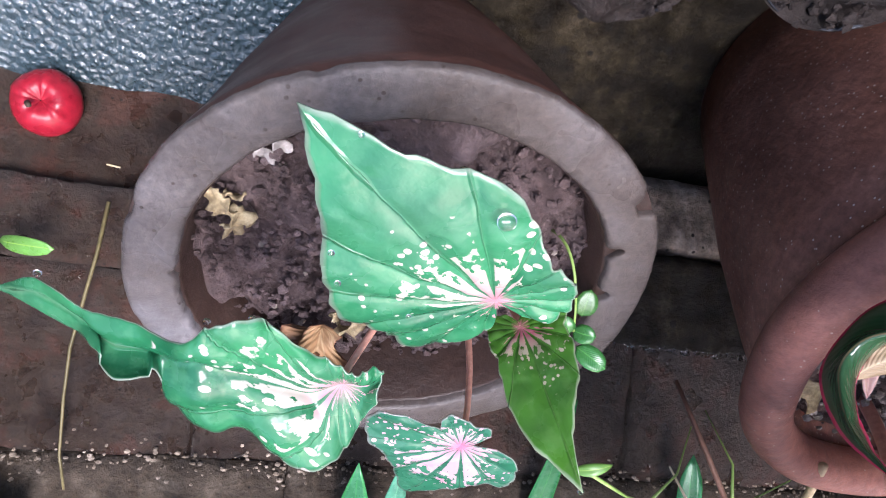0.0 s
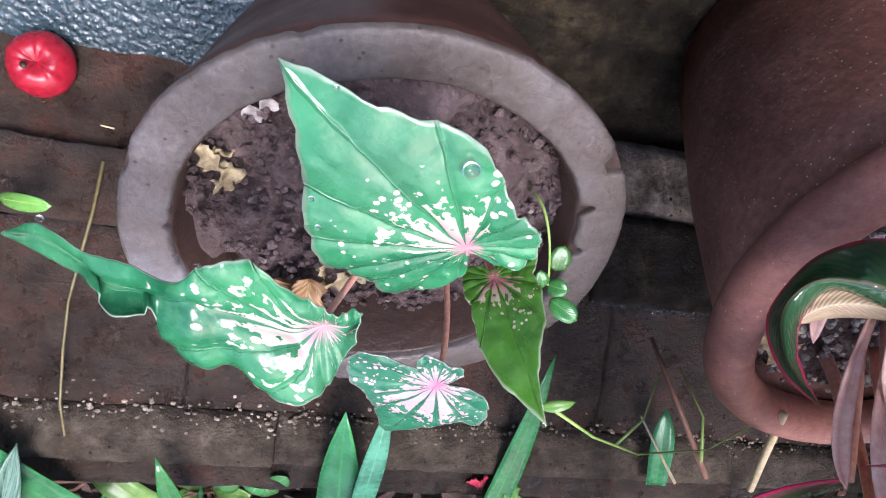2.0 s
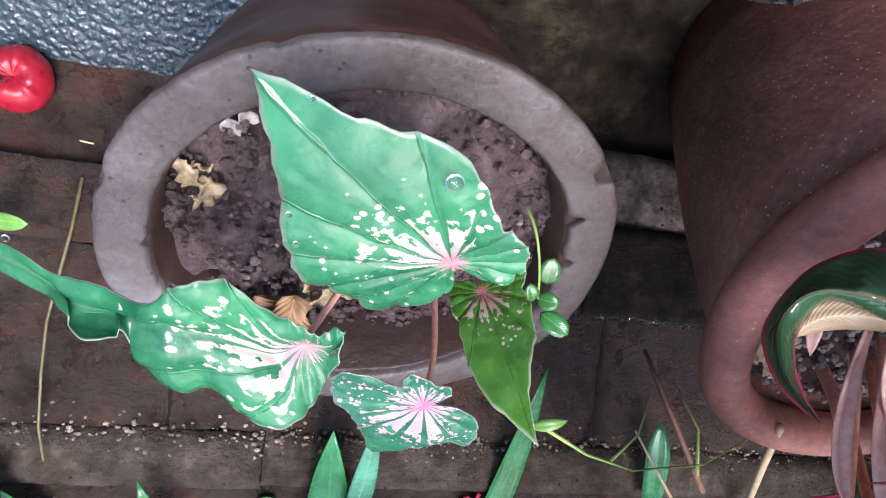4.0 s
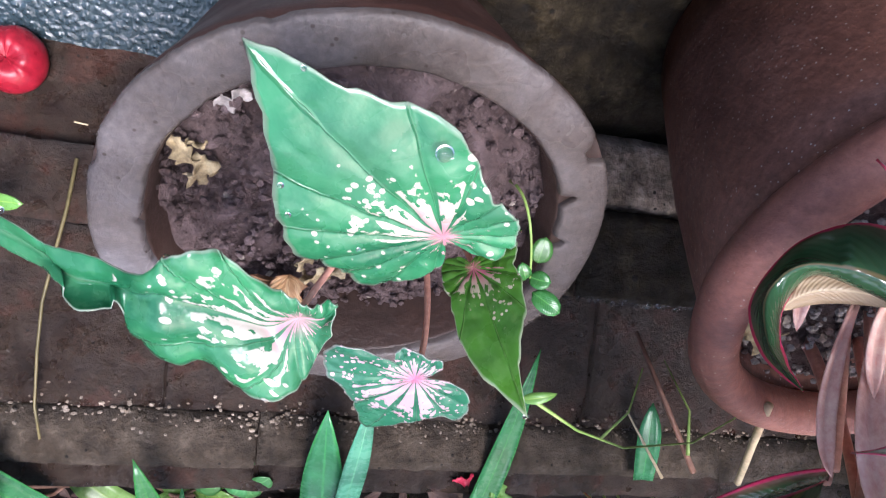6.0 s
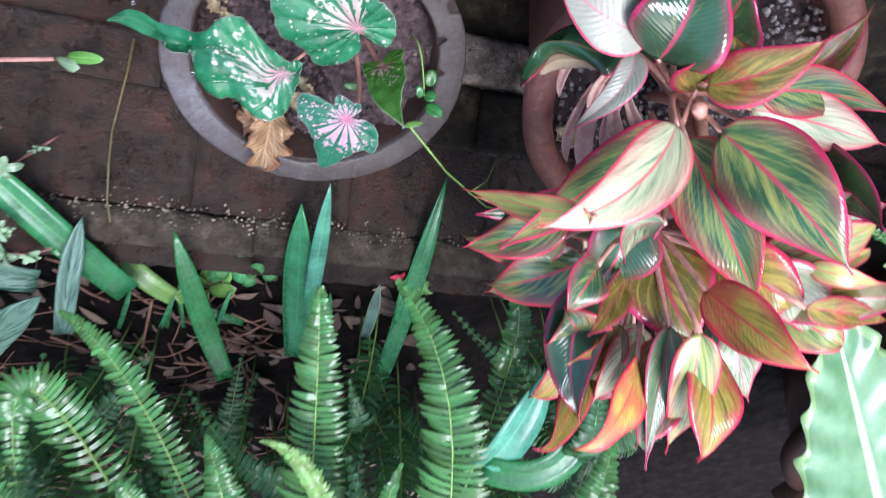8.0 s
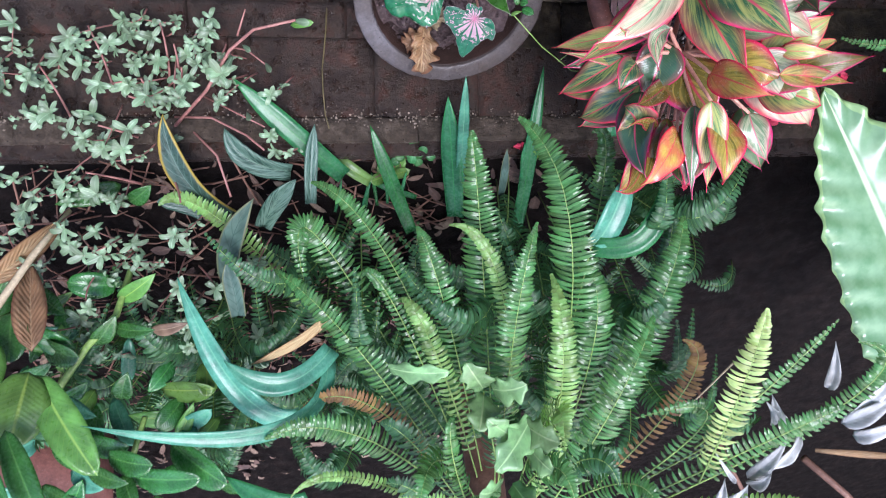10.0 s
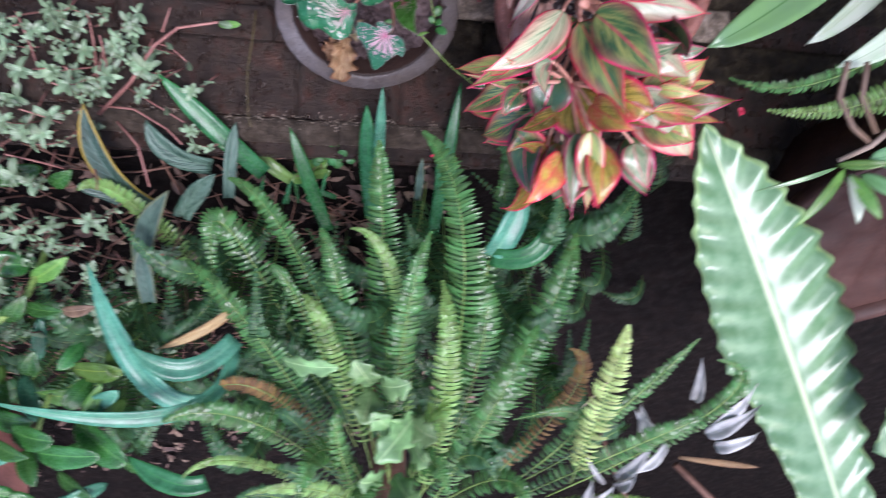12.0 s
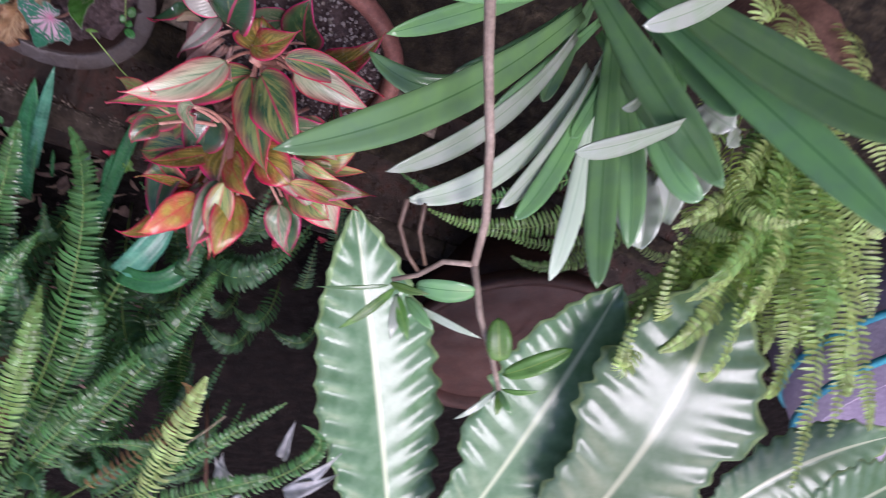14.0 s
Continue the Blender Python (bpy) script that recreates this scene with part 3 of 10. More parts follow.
def caladium_mat(name, green, deep, pale, blush, spread=0.0, cut=0.0):
    """Green heart leaf: white streaks between the spreading veins that break up into flecks, a rosy heart; u, v are centred on the stalk."""
    m, nt, ln, p = mat(name)
    uv = nt.new("ShaderNodeUVMap")
    sep = nt.new("ShaderNodeSeparateXYZ")
    ln.new(uv.outputs[0], sep.inputs[0])
    x = math_node(nt, ln, 'SUBTRACT', sep.outputs[0], 0.5)
    y = math_node(nt, ln, 'SUBTRACT', sep.outputs[1], 0.5)
    r = math_node(nt, ln, 'MULTIPLY', math_node(nt, ln, 'SQRT', math_node(nt, ln, 'ADD', math_node(nt, ln, 'MULTIPLY', x, x), math_node(nt, ln, 'MULTIPLY', y, y))), 2.0)
    ang = math_node(nt, ln, 'ABSOLUTE', math_node(nt, ln, 'ARCTAN2', y, x))
    n1 = tex(nt, ln, "ShaderNodeTexNoise", 60.0, 4)
    n2 = tex(nt, ln, "ShaderNodeTexNoise", 25.0, 3)
    wob = math_node(nt, ln, 'MULTIPLY', math_node(nt, ln, 'SUBTRACT', n1.outputs[0], 0.5), 0.3)
    k = math_node(nt, ln, 'ABSOLUTE', math_node(nt, ln, 'SINE', math_node(nt, ln, 'ADD', math_node(nt, ln, 'MULTIPLY', ang, 7.5), wob)))   # 0 on a vein
    col = mixc(nt, ln, ramp(nt, ln, n2.outputs[0], [(0.35, (0, 0, 0)), (0.7, (1, 1, 1))]), green, deep)
    fine = tex(nt, ln, "ShaderNodeTexNoise", 170.0, 4)
    col = mixc(nt, ln, math_node(nt, ln, 'MULTIPLY', ramp(nt, ln, fine.outputs[0], [(0.5, (0, 0, 0)), (0.62, (1, 1, 1))]), 0.45), col, tuple(0.9 * a + 0.03 for a in green))
    wide = tex(nt, ln, "ShaderNodeTexNoise", 13.0, 5)
    col = mixc(nt, ln, math_node(nt, ln, 'MULTIPLY', ramp(nt, ln, wide.outputs[0], [(0.48, (0, 0, 0)), (0.72, (1, 1, 1))]), 0.7), col, tuple(0.85 * a + 0.045 for a in green))
    # noise drawn out along the veins
    comb = nt.new("ShaderNodeCombineXYZ")
    ln.new(math_node(nt, ln, 'MULTIPLY', r, 17.0), comb.inputs[0])
    ln.new(math_node(nt, ln, 'MULTIPLY', math_node(nt, ln, 'ARCTAN2', y, x), 7.0), comb.inputs[1])
    np_ = nt.new("ShaderNodeTexNoise")
    np_.inputs["Scale"].default_value, np_.inputs["Detail"].default_value = 1.0, 4
    ln.new(comb.outputs[0], np_.inputs["Vector"])
    ahead = ramp(nt, ln, ang, [(0.2, (0.37, 0.37, 0.37)), (0.9, (0.33, 0.33, 0.33)), (1.6, (0.2, 0.2, 0.2)), (3.0, (0.12, 0.12, 0.12))])
    reach = math_node(nt, ln, 'SUBTRACT', math_node(nt, ln, 'ADD', ahead, spread), r)
    f = math_node(nt, ln, 'ADD', np_.outputs[0], math_node(nt, ln, 'MULTIPLY', reach, 1.1))
    streak = math_node(nt, ln, 'MULTIPLY', ramp(nt, ln, f, [(0.55 + cut, (0, 0, 0)), (0.58 + cut, (1, 1, 1))]), ramp(nt, ln, k, [(0.42 + cut, (0, 0, 0)), (0.52 + cut, (1, 1, 1))]))
    vo = nt.new("ShaderNodeTexVoronoi")
    vo.inputs["Scale"].default_value = 62.0
    ln.new(uv.outputs[0], vo.inputs["Vector"])
    hue = nt.new("ShaderNodeSeparateColor")
    ln.new(vo.outputs["Color"], hue.inputs[0])
    near = math_node(nt, ln, 'ABSOLUTE', math_node(nt, ln, 'SUBTRACT', r, 0.33 + spread))
    pick = math_node(nt, ln, 'SUBTRACT', math_node(nt, ln, 'ADD', hue.outputs[0], math_node(nt, ln, 'MULTIPLY', n2.outputs[0], 0.9)), math_node(nt, ln, 'MULTIPLY', near, 2.6))
    size = math_node(nt, ln, 'ADD', vo.outputs["Distance"], math_node(nt, ln, 'MULTIPLY', math_node(nt, ln, 'SUBTRACT', n1.outputs[0], 0.5), 1.5))
    size = math_node(nt, ln, 'SUBTRACT', size, math_node(nt, ln, 'MULTIPLY', hue.outputs[1], 0.16))
    fleck = math_node(nt, ln, 'MULTIPLY', ramp(nt, ln, size, [(0.2, (1, 1, 1)), (0.26, (0, 0, 0))]), ramp(nt, ln, pick, [(0.98, (0, 0, 0)), (1.0, (1, 1, 1))]))
    rosy = ramp(nt, ln, math_node(nt, ln, 'ADD', r, math_node(nt, ln, 'MULTIPLY', math_node(nt, ln, 'SUBTRACT', n2.outputs[0], 0.5), 0.5)), [(0.06, (1, 1, 1)), (0.2, (0, 0, 0))])
    col = mixc(nt, ln, math_node(nt, ln, 'MAXIMUM', streak, fleck), col, mixc(nt, ln, rosy, pale, blush))
    col = mixc(nt, ln, ramp(nt, ln, r, [(0.0, (0.7, 0.7, 0.7)), (0.06, (0, 0, 0))]), col, blush)
    # pale veins
    col = mixc(nt, ln, math_node(nt, ln, 'MULTIPLY', ramp(nt, ln, k, [(0.0, (1, 1, 1)), (0.06, (0, 0, 0))]), 0.5), col, tuple(0.7 * a + 0.2 * b for a, b in zip(green, pale)))
    # thin pale margin
    rim = nt.new("ShaderNodeAttribute")
    rim.attribute_name = "margin"
    col = mixc(nt, ln, ramp(nt, ln, rim.outputs["Fac"], [(0.965, (0, 0, 0)), (0.995, (0.45, 0.45, 0.45))]), col, tuple(0.5 * a + 0.22 for a in pale))
    ln.new(col, p.inputs["Base Color"])
    ln.new(ramp(nt, ln, n1.outputs[0], [(0.3, (0.14, 0.14, 0.14)), (0.75, (0.4, 0.4, 0.4))]), p.inputs["Roughness"])
    p.inputs["Specular IOR Level"].default_value = 0.6
    h = math_node(nt, ln, 'ADD', ramp(nt, ln, k, [(0.0, (0.7, 0.7, 0.7)), (0.1, (0, 0, 0))]), math_node(nt, ln, 'ADD', math_node(nt, ln, 'MULTIPLY', n2.outputs[0], 1.6), n1.outputs[0]))
    bump(nt, ln, p, h, 0.5, 0.003)
    tr = nt.new("ShaderNodeBsdfTranslucent")
    ln.new(mixc(nt, ln, 1.0, col, (1.0, 1.0, 0.6), 'MULTIPLY'), tr.inputs[0])
    mx = nt.new("ShaderNodeMixShader")
    mx.inputs[0].default_value = 0.3
    ln.new(p.outputs[0], mx.inputs[1])
    ln.new(tr.outputs[0], mx.inputs[2])
    ln.new(mx.outputs[0], nt["Material Output"].inputs[0])
    return m


CAL = caladium_mat("caladium_leaf", (0.035, 0.23, 0.1), (0.006, 0.1, 0.045), (0.5, 0.47, 0.4), (0.5, 0.22, 0.27), 0.0, 0.04)
CAL_STREAKED = caladium_mat("caladium_streaked_leaf", (0.03, 0.22, 0.09), (0.006, 0.1, 0.045), (0.5, 0.47, 0.42), (0.5, 0.26, 0.3), 0.0, 0.06)
CAL_PINK = caladium_mat("caladium_pink_leaf", (0.03, 0.19, 0.1), (0.012, 0.1, 0.06), (0.52, 0.34, 0.4), (0.5, 0.14, 0.25), 0.14)
CAL_YOUNG = caladium_mat("caladium_young_leaf", (0.06, 0.2, 0.02), (0.035, 0.13, 0.02), (0.45, 0.4, 0.3), (0.5, 0.16, 0.2), -0.02, 0.08)


def stem_mat(name, a, b, rough=0.5):
    return rough_surface(name, [(0.3, a), (0.7, b)], 30, (rough * 0.7, rough), 0.4, 0.001, 200)


PINK_STEM = stem_mat("pink_stalk", (0.5, 0.22, 0.17), (0.68, 0.38, 0.3), 0.4)
PINK_SHEATH = stem_mat("dry_pink_sheath", (0.6, 0.3, 0.24), (0.85, 0.58, 0.5), 0.45)
GREEN_STEM = stem_mat("green_stalk", (0.15, 0.26, 0.06), (0.28, 0.4, 0.12), 0.4)
RED_STEM = stem_mat("reddish_weed_stem", (0.22, 0.09, 0.08), (0.4, 0.2, 0.17), 0.5)
BARK = stem_mat("grey_brown_cane", (0.22, 0.16, 0.12), (0.42, 0.33, 0.26), 0.6)
STRAW = stem_mat("straw", (0.42, 0.33, 0.2), (0.62, 0.52, 0.36), 0.6)
VINE = stem_mat("olive_brown_stem", (0.07, 0.06, 0.025), (0.18, 0.145, 0.07), 0.5)
ROOT = stem_mat("brown_root", (0.12, 0.06, 0.045), (0.26, 0.14, 0.1), 0.7)


# ---- leaf shapes ----
def w_lance(u):
    return (u ** 0.62) * (1 - u) ** 0.95 / 0.404


def w_tapered(u):
    return (u ** 0.5) * (1 - u) ** 1.3 / 0.32


def w_pinna(u):
    return min(1.0, 0.8 + u) * (1.0 if u < 0.55 else max(0.0, 1 - ((u - 0.55) / 0.45) ** 1.8))


def w_strap(u):
    return min(1.0, 0.5 + 1.1 * u) * (1.0 if u < 0.6 else max(0.0, 1 - ((u - 0.6) / 0.4) ** 2.2) ** 0.7)


def w_blade(u):
    return min(1.0, 0.85 + 0.4 * u) * (1.0 if u < 0.55 else max(0.0, 1 - ((u - 0.55) / 0.45) ** 2.1))


def w_nest(u):
    return min(1.0, 0.45 + 1.2 * u) * (1.0 if u < 0.5 else max(0.0, 1 - ((u - 0.5) / 0.5) ** 2.0) ** 0.9)


def w_spoon(u):
    return (u ** 1.1) * (1 - u) ** 0.45 / 0.42 if u < 1 else 0.0


def w_oval(u):
    return (u ** 0.5) * (1 - u) ** 0.55 / 0.49


def grid_leaf(base, mid, tip, normal, width, shape, nu=14, nv=6, fold=0.15, wave=0.0, waves=4.0, twist=0.0, seed=0.0, bm=None, ripple=0.0, ragged=0.0, curl=0.0):
    """A leaf blade on a curved midrib. fold lifts the margins, wave ruffles them, ripple pleats the blade across, curl hooks the tip."""
    own = bm is None
    bm = bm or bmesh.new()
    uvl = bm.loops.layers.uv.verify()
    base, mid, tip = Vector(base), Vector(mid), Vector(tip)
    pull = 2 * mid - 0.5 * (base + tip)
    nrm = Vector(normal).normalized()
    rows, uvs = [], {}
    for i in range(nu + 1):
        u = i / nu
        c = (1 - u) ** 2 * base + 2 * u * (1 - u) * pull + u * u * tip
        d = (2 * (1 - u) * (pull - base) + 2 * u * (tip - pull)).normalized()
        s = d.cross(nrm)
        s = s.normalized() if s.length > 1e-5 else d.orthogonal().normalized()
        q = s.cross(d)
        if twist:
            r = Matrix.Rotation(radians(twist) * u, 3, d)
            s, q = r @ s, r @ q
        if curl and u > 0.75:
            c = c - q * curl * ((u - 0.75) / 0.25) ** 2
        hw = 0.5 * width * max(shape(u), 0.012)
        row = []
        for j in range(nv + 1):
            v = 2 * j / nv - 1
            side = 1 if v > 0 else -1
            lift = fold * abs(v) * hw * (2 - abs(v))
            lift += wave * width * abs(v) ** 1.6 * math.sin(waves * 6.283 * u + seed + side * 0.9)
            if ripple:
                ph = waves * 6.283 * (u - 0.075 * abs(v)) + seed + (0.8 if side > 0 else 0) + 2.6 * noise.noise((u * 5 + seed, side, 0))
                lift += ripple * width * abs(v) ** 1.25 * 1.2 * math.sin(ph) * (0.45 + 1.1 * noise.noise((u * 9, side * 2, seed)) ** 2 + 0.6 * abs(v))
                lift += 0.03 * width * abs(v) * noise.noise((u * 4 + seed, side * 3, 1))
            reach = 1.0
            if ragged:
                reach += (ragged * noise.noise((u * 8 + seed, side * 5.0, 0)) + 0.4 * ragged * noise.noise((u * 27 + seed, side * 5.0, 4)) + 0.045 * math.sin(waves * 6.283 * u + seed)) * abs(v) ** 2
            vert = bm.verts.new(c + s * hw * v * reach + q * lift)
            uvs[vert] = (u, (v + 1) / 2)
            row.append(vert)
        rows.append(row)
    for a, b in zip(rows, rows[1:]):
        for j in range(nv):
            f = bm.faces.new((a[j], a[j + 1], b[j + 1], b[j]))
            for lp in f.loops:
                lp[uvl].uv = uvs[lp.vert]
    return bm


def thick(ob, t):
    md = ob.modifiers.new("thickness", 'SOLIDIFY')
    md.thickness, md.offset = t, 0.0
    return ob


def local(plant, bm):
    bmesh.ops.translate(bm, vec=-Vector(plant.location), verts=bm.verts)
    return bm


COUNT = [0]


def leaf(plant, material, base, mid, tip, normal, width, shape=w_lance, name="leaf", label="", t=0.0007, **more):
    COUNT[0] += 1
    bm = grid_leaf(base, mid, tip, normal, width, shape, seed=COUNT[0] * 1.37, **more)
    return thick(part(name, local(plant, bm), material, plant, label), t)


def stem(plant, material, pts, r0, r1, name="stem", label="", sides=8):
    n = len(pts) - 1
    return part(name, local(plant, tube(pts, [r0 + (r1 - r0) * i / n for i in range(n + 1)], sides)), material, plant, label)


def arc(a, m, b, n=10):
    """A smooth arc from a through m to b."""
    a, m, b = Vector(a), Vector(m), Vector(b)
    return curve3(a, 2 * m - 0.5 * (a + b), b, n)


def smooth_line(pts, n):
    """n + 1 points, evenly in parameter, on a smooth curve through pts."""
    pts = [Vector(p) for p in pts]
    out = []
    for i in range(n + 1):
        t = i / n * (len(pts) - 1)
        k = min(int(t), len(pts) - 2)
        f = t - k
        p0, p1, p2, p3 = pts[max(k - 1, 0)], pts[k], pts[k + 1], pts[min(k + 2, len(pts) - 1)]
        out.append(0.5 * (2 * p1 + (p2 - p0) * f + (2 * p0 - 5 * p1 + 4 * p2 - p3) * f * f + (3 * p1 - p0 - 3 * p2 + p3) * f ** 3))
    return out


def quilt(ang, rad):
    """How far the blade swells between the veins that spread from the stalk."""
    return abs(math.sin(7.5 * ang)) ** 0.7 * min(1.0, rad * 3.5) * max(0.0, 1 - rad * 0.7)


def heart_leaf(plant, material, stalk, mid, tip, normal, outline, fold=0.15, wave=0.02, seed=0.0, label="", puff=0.014, cup=0.0):
    """A caladium leaf: the stalk joins at the notch, the blade follows a curved midrib to the tip. outline: degrees from the midrib and reach, tip = 1."""
    stalk, mid, tip = Vector(stalk), Vector(mid), Vector(tip)
    nrm = Vector(normal).normalized()
    pull = 2 * mid - 0.5 * (stalk + tip)
    length = (mid - stalk).length + (tip - mid).length

    def out(angle):
        for (a0, r0), (a1, r1) in zip(outline, outline[1:]):
            if angle <= a1:
                k = (angle - a0) / (a1 - a0)
                k = k * k * (3 - 2 * k) * 0.5 + k * 0.5
                return r0 + (r1 - r0) * k
        return outline[-1][1]

    def place(x, y):
        if x >= 0:
            c = (1 - x) ** 2 * stalk + 2 * x * (1 - x) * pull + x * x * tip
            d = (2 * (1 - x) * (pull - stalk) + 2 * x * (tip - pull)).normalized()
        else:
            d = (pull - stalk).normalized()
            c = stalk + d * x * length
        s = d.cross(nrm).normalized()
        q = s.cross(d)
        rad = math.hypot(x, y)
        ang = math.atan2(y, x)
        lift = fold * abs(y) * length * (1.2 - abs(y)) + wave * length * rad ** 1.5 * math.sin(ang * 5 + seed) + wave * 0.5 * length * rad ** 2 * math.sin(ang * 11 + 2 * seed)
        lift += puff * length * quilt(ang, rad) + cup * length * rad * rad
        lift += 0.012 * length * noise.noise((x * 9, y * 9, seed)) + 0.005 * length * noise.noise((x * 24, y * 24, seed))
        return c + s * y * length + q * lift

    bm = bmesh.new()
    uvl = bm.loops.layers.uv.verify()
    margin = bm.verts.layers.float.new("margin")
    na, nr = 180, 22
    uvs = {}
    centre = bm.verts.new(place(0, 0))
    uvs[centre] = (0.5, 0.5)
    prev = None
    for k in range(1, nr + 1):
        ring = []
        for i in range(na):
            a = 360 * i / na - 180
            rr = out(a) * k / nr
            if k == nr:
                rr *= 1 + 0.008 * math.sin(i * 1.1 + seed) + 0.01 * noise.noise((i * 0.4, seed, 0))
            x, y = rr * math.cos(radians(a)), rr * math.sin(radians(a))
            v = bm.verts.new(place(x, y))
            uvs[v] = (0.5 + x / 2, 0.5 + y / 2)
            v[margin] = k / nr
            ring.append(v)
        for i in range(na):
            j = (i + 1) % na
            bm.faces.new((prev[i], ring[i], ring[j], prev[j]) if prev else (centre, ring[i], ring[j]))
        prev = ring
    for f in bm.faces:
        for lp in f.loops:
            lp[uvl].uv = uvs[lp.vert]
    return thick(part("leaf", local(plant, bm), material, plant, label), 0.0006)


def draped_leaf(plant, material, upper, rib, lower, at, label="", seed=0.0, puff=0.012, n=96, nv=11, strip=False):
    """A leaf blade hung between its midrib and its two margins, each a smooth curve; at: where along the rib the stalk joins (0 to 1)."""
    up, ri, lo = smooth_line(upper, n), smooth_line(rib, n), smooth_line(lower, n)
    bm = bmesh.new()
    uvl = bm.loops.layers.uv.verify()
    margin = bm.verts.layers.float.new("margin")
    run = [0.0]
    for a, b in zip(ri, ri[1:]):
        run.append(run[-1] + (b - a).length)
    zero = run[int(at * n)]
    length = run[-1] - zero
    rows, uvs = [], {}
    for i in range(n + 1):
        x = (run[i] - zero) / length
        d = (ri[min(i + 1, n)] - ri[max(i - 1, 0)]).normalized()
        row = []
        for side, edge in ((-1, up[i]), (1, lo[i])):
            w = edge - ri[i]
            nrm = (d.cross(w) * side).normalized() if w.length > 1e-5 else Vector((0, 0, 1))
            if nrm.z < 0:
                nrm = -nrm
            for j in (range(nv, 0, -1) if side < 0 else range(0, nv + 1)):
                v = j / nv
                y = side * v * w.length / length
                bulge = 4 * v * (1 - v) * 0.09 * w.length
                lift = bulge + puff * length * quilt(math.atan2(y, x), math.hypot(x, y)) + 0.006 * length * noise.noise((x * 11, y * 11, seed))
                vert = bm.verts.new(ri[i] + w * v * (1 + 0.012 * math.sin(i * 0.9 + side) * v) + nrm * lift)
                uvs[vert] = (i / n, 0.5 + side * v / 2) if strip else (0.5 + x / 2, 0.5 + y / 2)
                vert[margin] = v if 0 < i < n else 1.0
                row.append(vert)
        rows.append(row)
    for a, b in zip(rows, rows[1:]):
        for j in range(len(a) - 1):
            f = bm.faces.new((a[j], a[j + 1], b[j + 1], b[j]))
            for lp in f.loops:
                lp[uvl].uv = uvs[lp.vert]
    bmesh.ops.recalc_face_normals(bm, faces=bm.faces)
    return thick(part("leaf", local(plant, bm), material, plant, label), 0.0006)


def w_drawn(u):
    """Broad leaf, widest below the middle, drawn out into a fine tip."""
    body = math.sin(math.pi * min(1.0, u / 0.94) ** 0.72)
    return max(0.0, body) ** 0.85 * (1 - 0.25 * u) + 0.05 * (1 - u)


def broad_leaf(plant, material, base, mid, tip, normal, width, fold=0.3, curl=0.006, at=None, label="", wave=0.05):
    """A stalked leaf with an arched midrib, wavy margins and a hooked tip."""
    ob = leaf(plant, material, base, mid, tip, normal, width, w_drawn, label=label, fold=fold, wave=wave, waves=1.6 + 0.4 * math.sin(COUNT[0] * 2.1), nu=26, nv=10, twist=22 * math.sin(COUNT[0] * 1.7), curl=curl)
    if at:
        b, c = Vector(base), Vector(at)
        stem(plant, PINK_STEM, arc(c, (b + c) / 2 + Vector((0, 0, -0.012)), b), 0.0030, 0.0019, "stalk")
    return ob


def frond(plant, material, base, mid, tip, normal, width, n=34, label="", droop=0.15, name="frond", seed=0.0, rachis=GREEN_STEM, pitch=0.0078, fill=1.0):
    """A sword-fern frond: a rachis and two ranks of close, blunt pinnae, shorter towards both ends."""
    base, mid, tip = Vector(base), Vector(mid), Vector(tip)
    pull = 2 * mid - 0.5 * (base + tip)
    nrm = Vector(normal).normalized()
    rng = random.Random(int(seed * 1000) + 5)
    bm = bmesh.new()
    span = (mid - base).length + (tip - mid).length
    n = max(16, min(90, int(span / pitch)))
    gap = span / n
    for i in range(n):
        u = 0.1 + 0.9 * i / (n - 1)
        c = (1 - u) ** 2 * base + 2 * u * (1 - u) * pull + u * u * tip
        d = (2 * (1 - u) * (pull - base) + 2 * u * (tip - pull)).normalized()
        s = d.cross(nrm).normalized()
        q = s.cross(d)
        size = 0.5 * width * min(1.0, 0.45 + 2.2 * u) * (1 - max(0, (u - 0.45) / 0.55) ** 1.6 * 0.88)
        for sd in (-1, 1):
            k = size * rng.uniform(0.86, 1.08)
            way = (s * sd + d * rng.uniform(0.12, 0.32) + q * rng.uniform(-0.25, 0.2)).normalized()
            end = c + way * k - q * droop * k
            grid_leaf(c, c + way * k * 0.55 + q * 0.06 * k, end, q + d * rng.uniform(-0.22, 0.22), gap * fill * rng.uniform(0.6, 0.78), w_pinna, 4, 2, 0.12, 0, 1, 0, i, bm)
    ob = part(name, local(plant, bm), material, plant, label)
    r = tube([p - Vector(plant.location) for p in arc(base, mid, tip, 12)], [0.0015 - 0.001 * i / 12 for i in range(13)], 5)
    part("rachis", r, rachis, ob)
    return ob

# ---- plants ----

caladium = empty("caladium", (0.02, -0.27, 0.03), "green caladium with white and pink flecked heart leaves, wet with drops", "plant")
heart_leaf(caladium, CAL, (0.033, -0.198, 0.1415), (0.002, -0.1495, 0.1485), (-0.0283, -0.1085, 0.1395), (-0.14, -0.03, 0.985),
           [(-180, 0.05), (-158, 0.06), (-152, 0.2), (-149, 0.225), (-137, 0.272), (-127, 0.354), (-118, 0.426), (-104, 0.449), (-90, 0.429), (-82, 0.419), (-73, 0.457), (-63, 0.529), (-48, 0.558), (-35, 0.601), (-21, 0.66), (-9, 0.782), (-2, 0.93), (0, 1.0), (3, 0.92), (8, 0.822), (12, 0.732), (21, 0.641), (30, 0.598), (37, 0.543), (43, 0.462), (52, 0.36), (65, 0.291), (81, 0.288), (98, 0.28), (118, 0.267), (140, 0.269), (159, 0.27), (168, 0.25), (172, 0.18), (175, 0.06), (180, 0.05)],
           fold=0.05, wave=0.022, seed=1.4, cup=-0.03, puff=0.026)
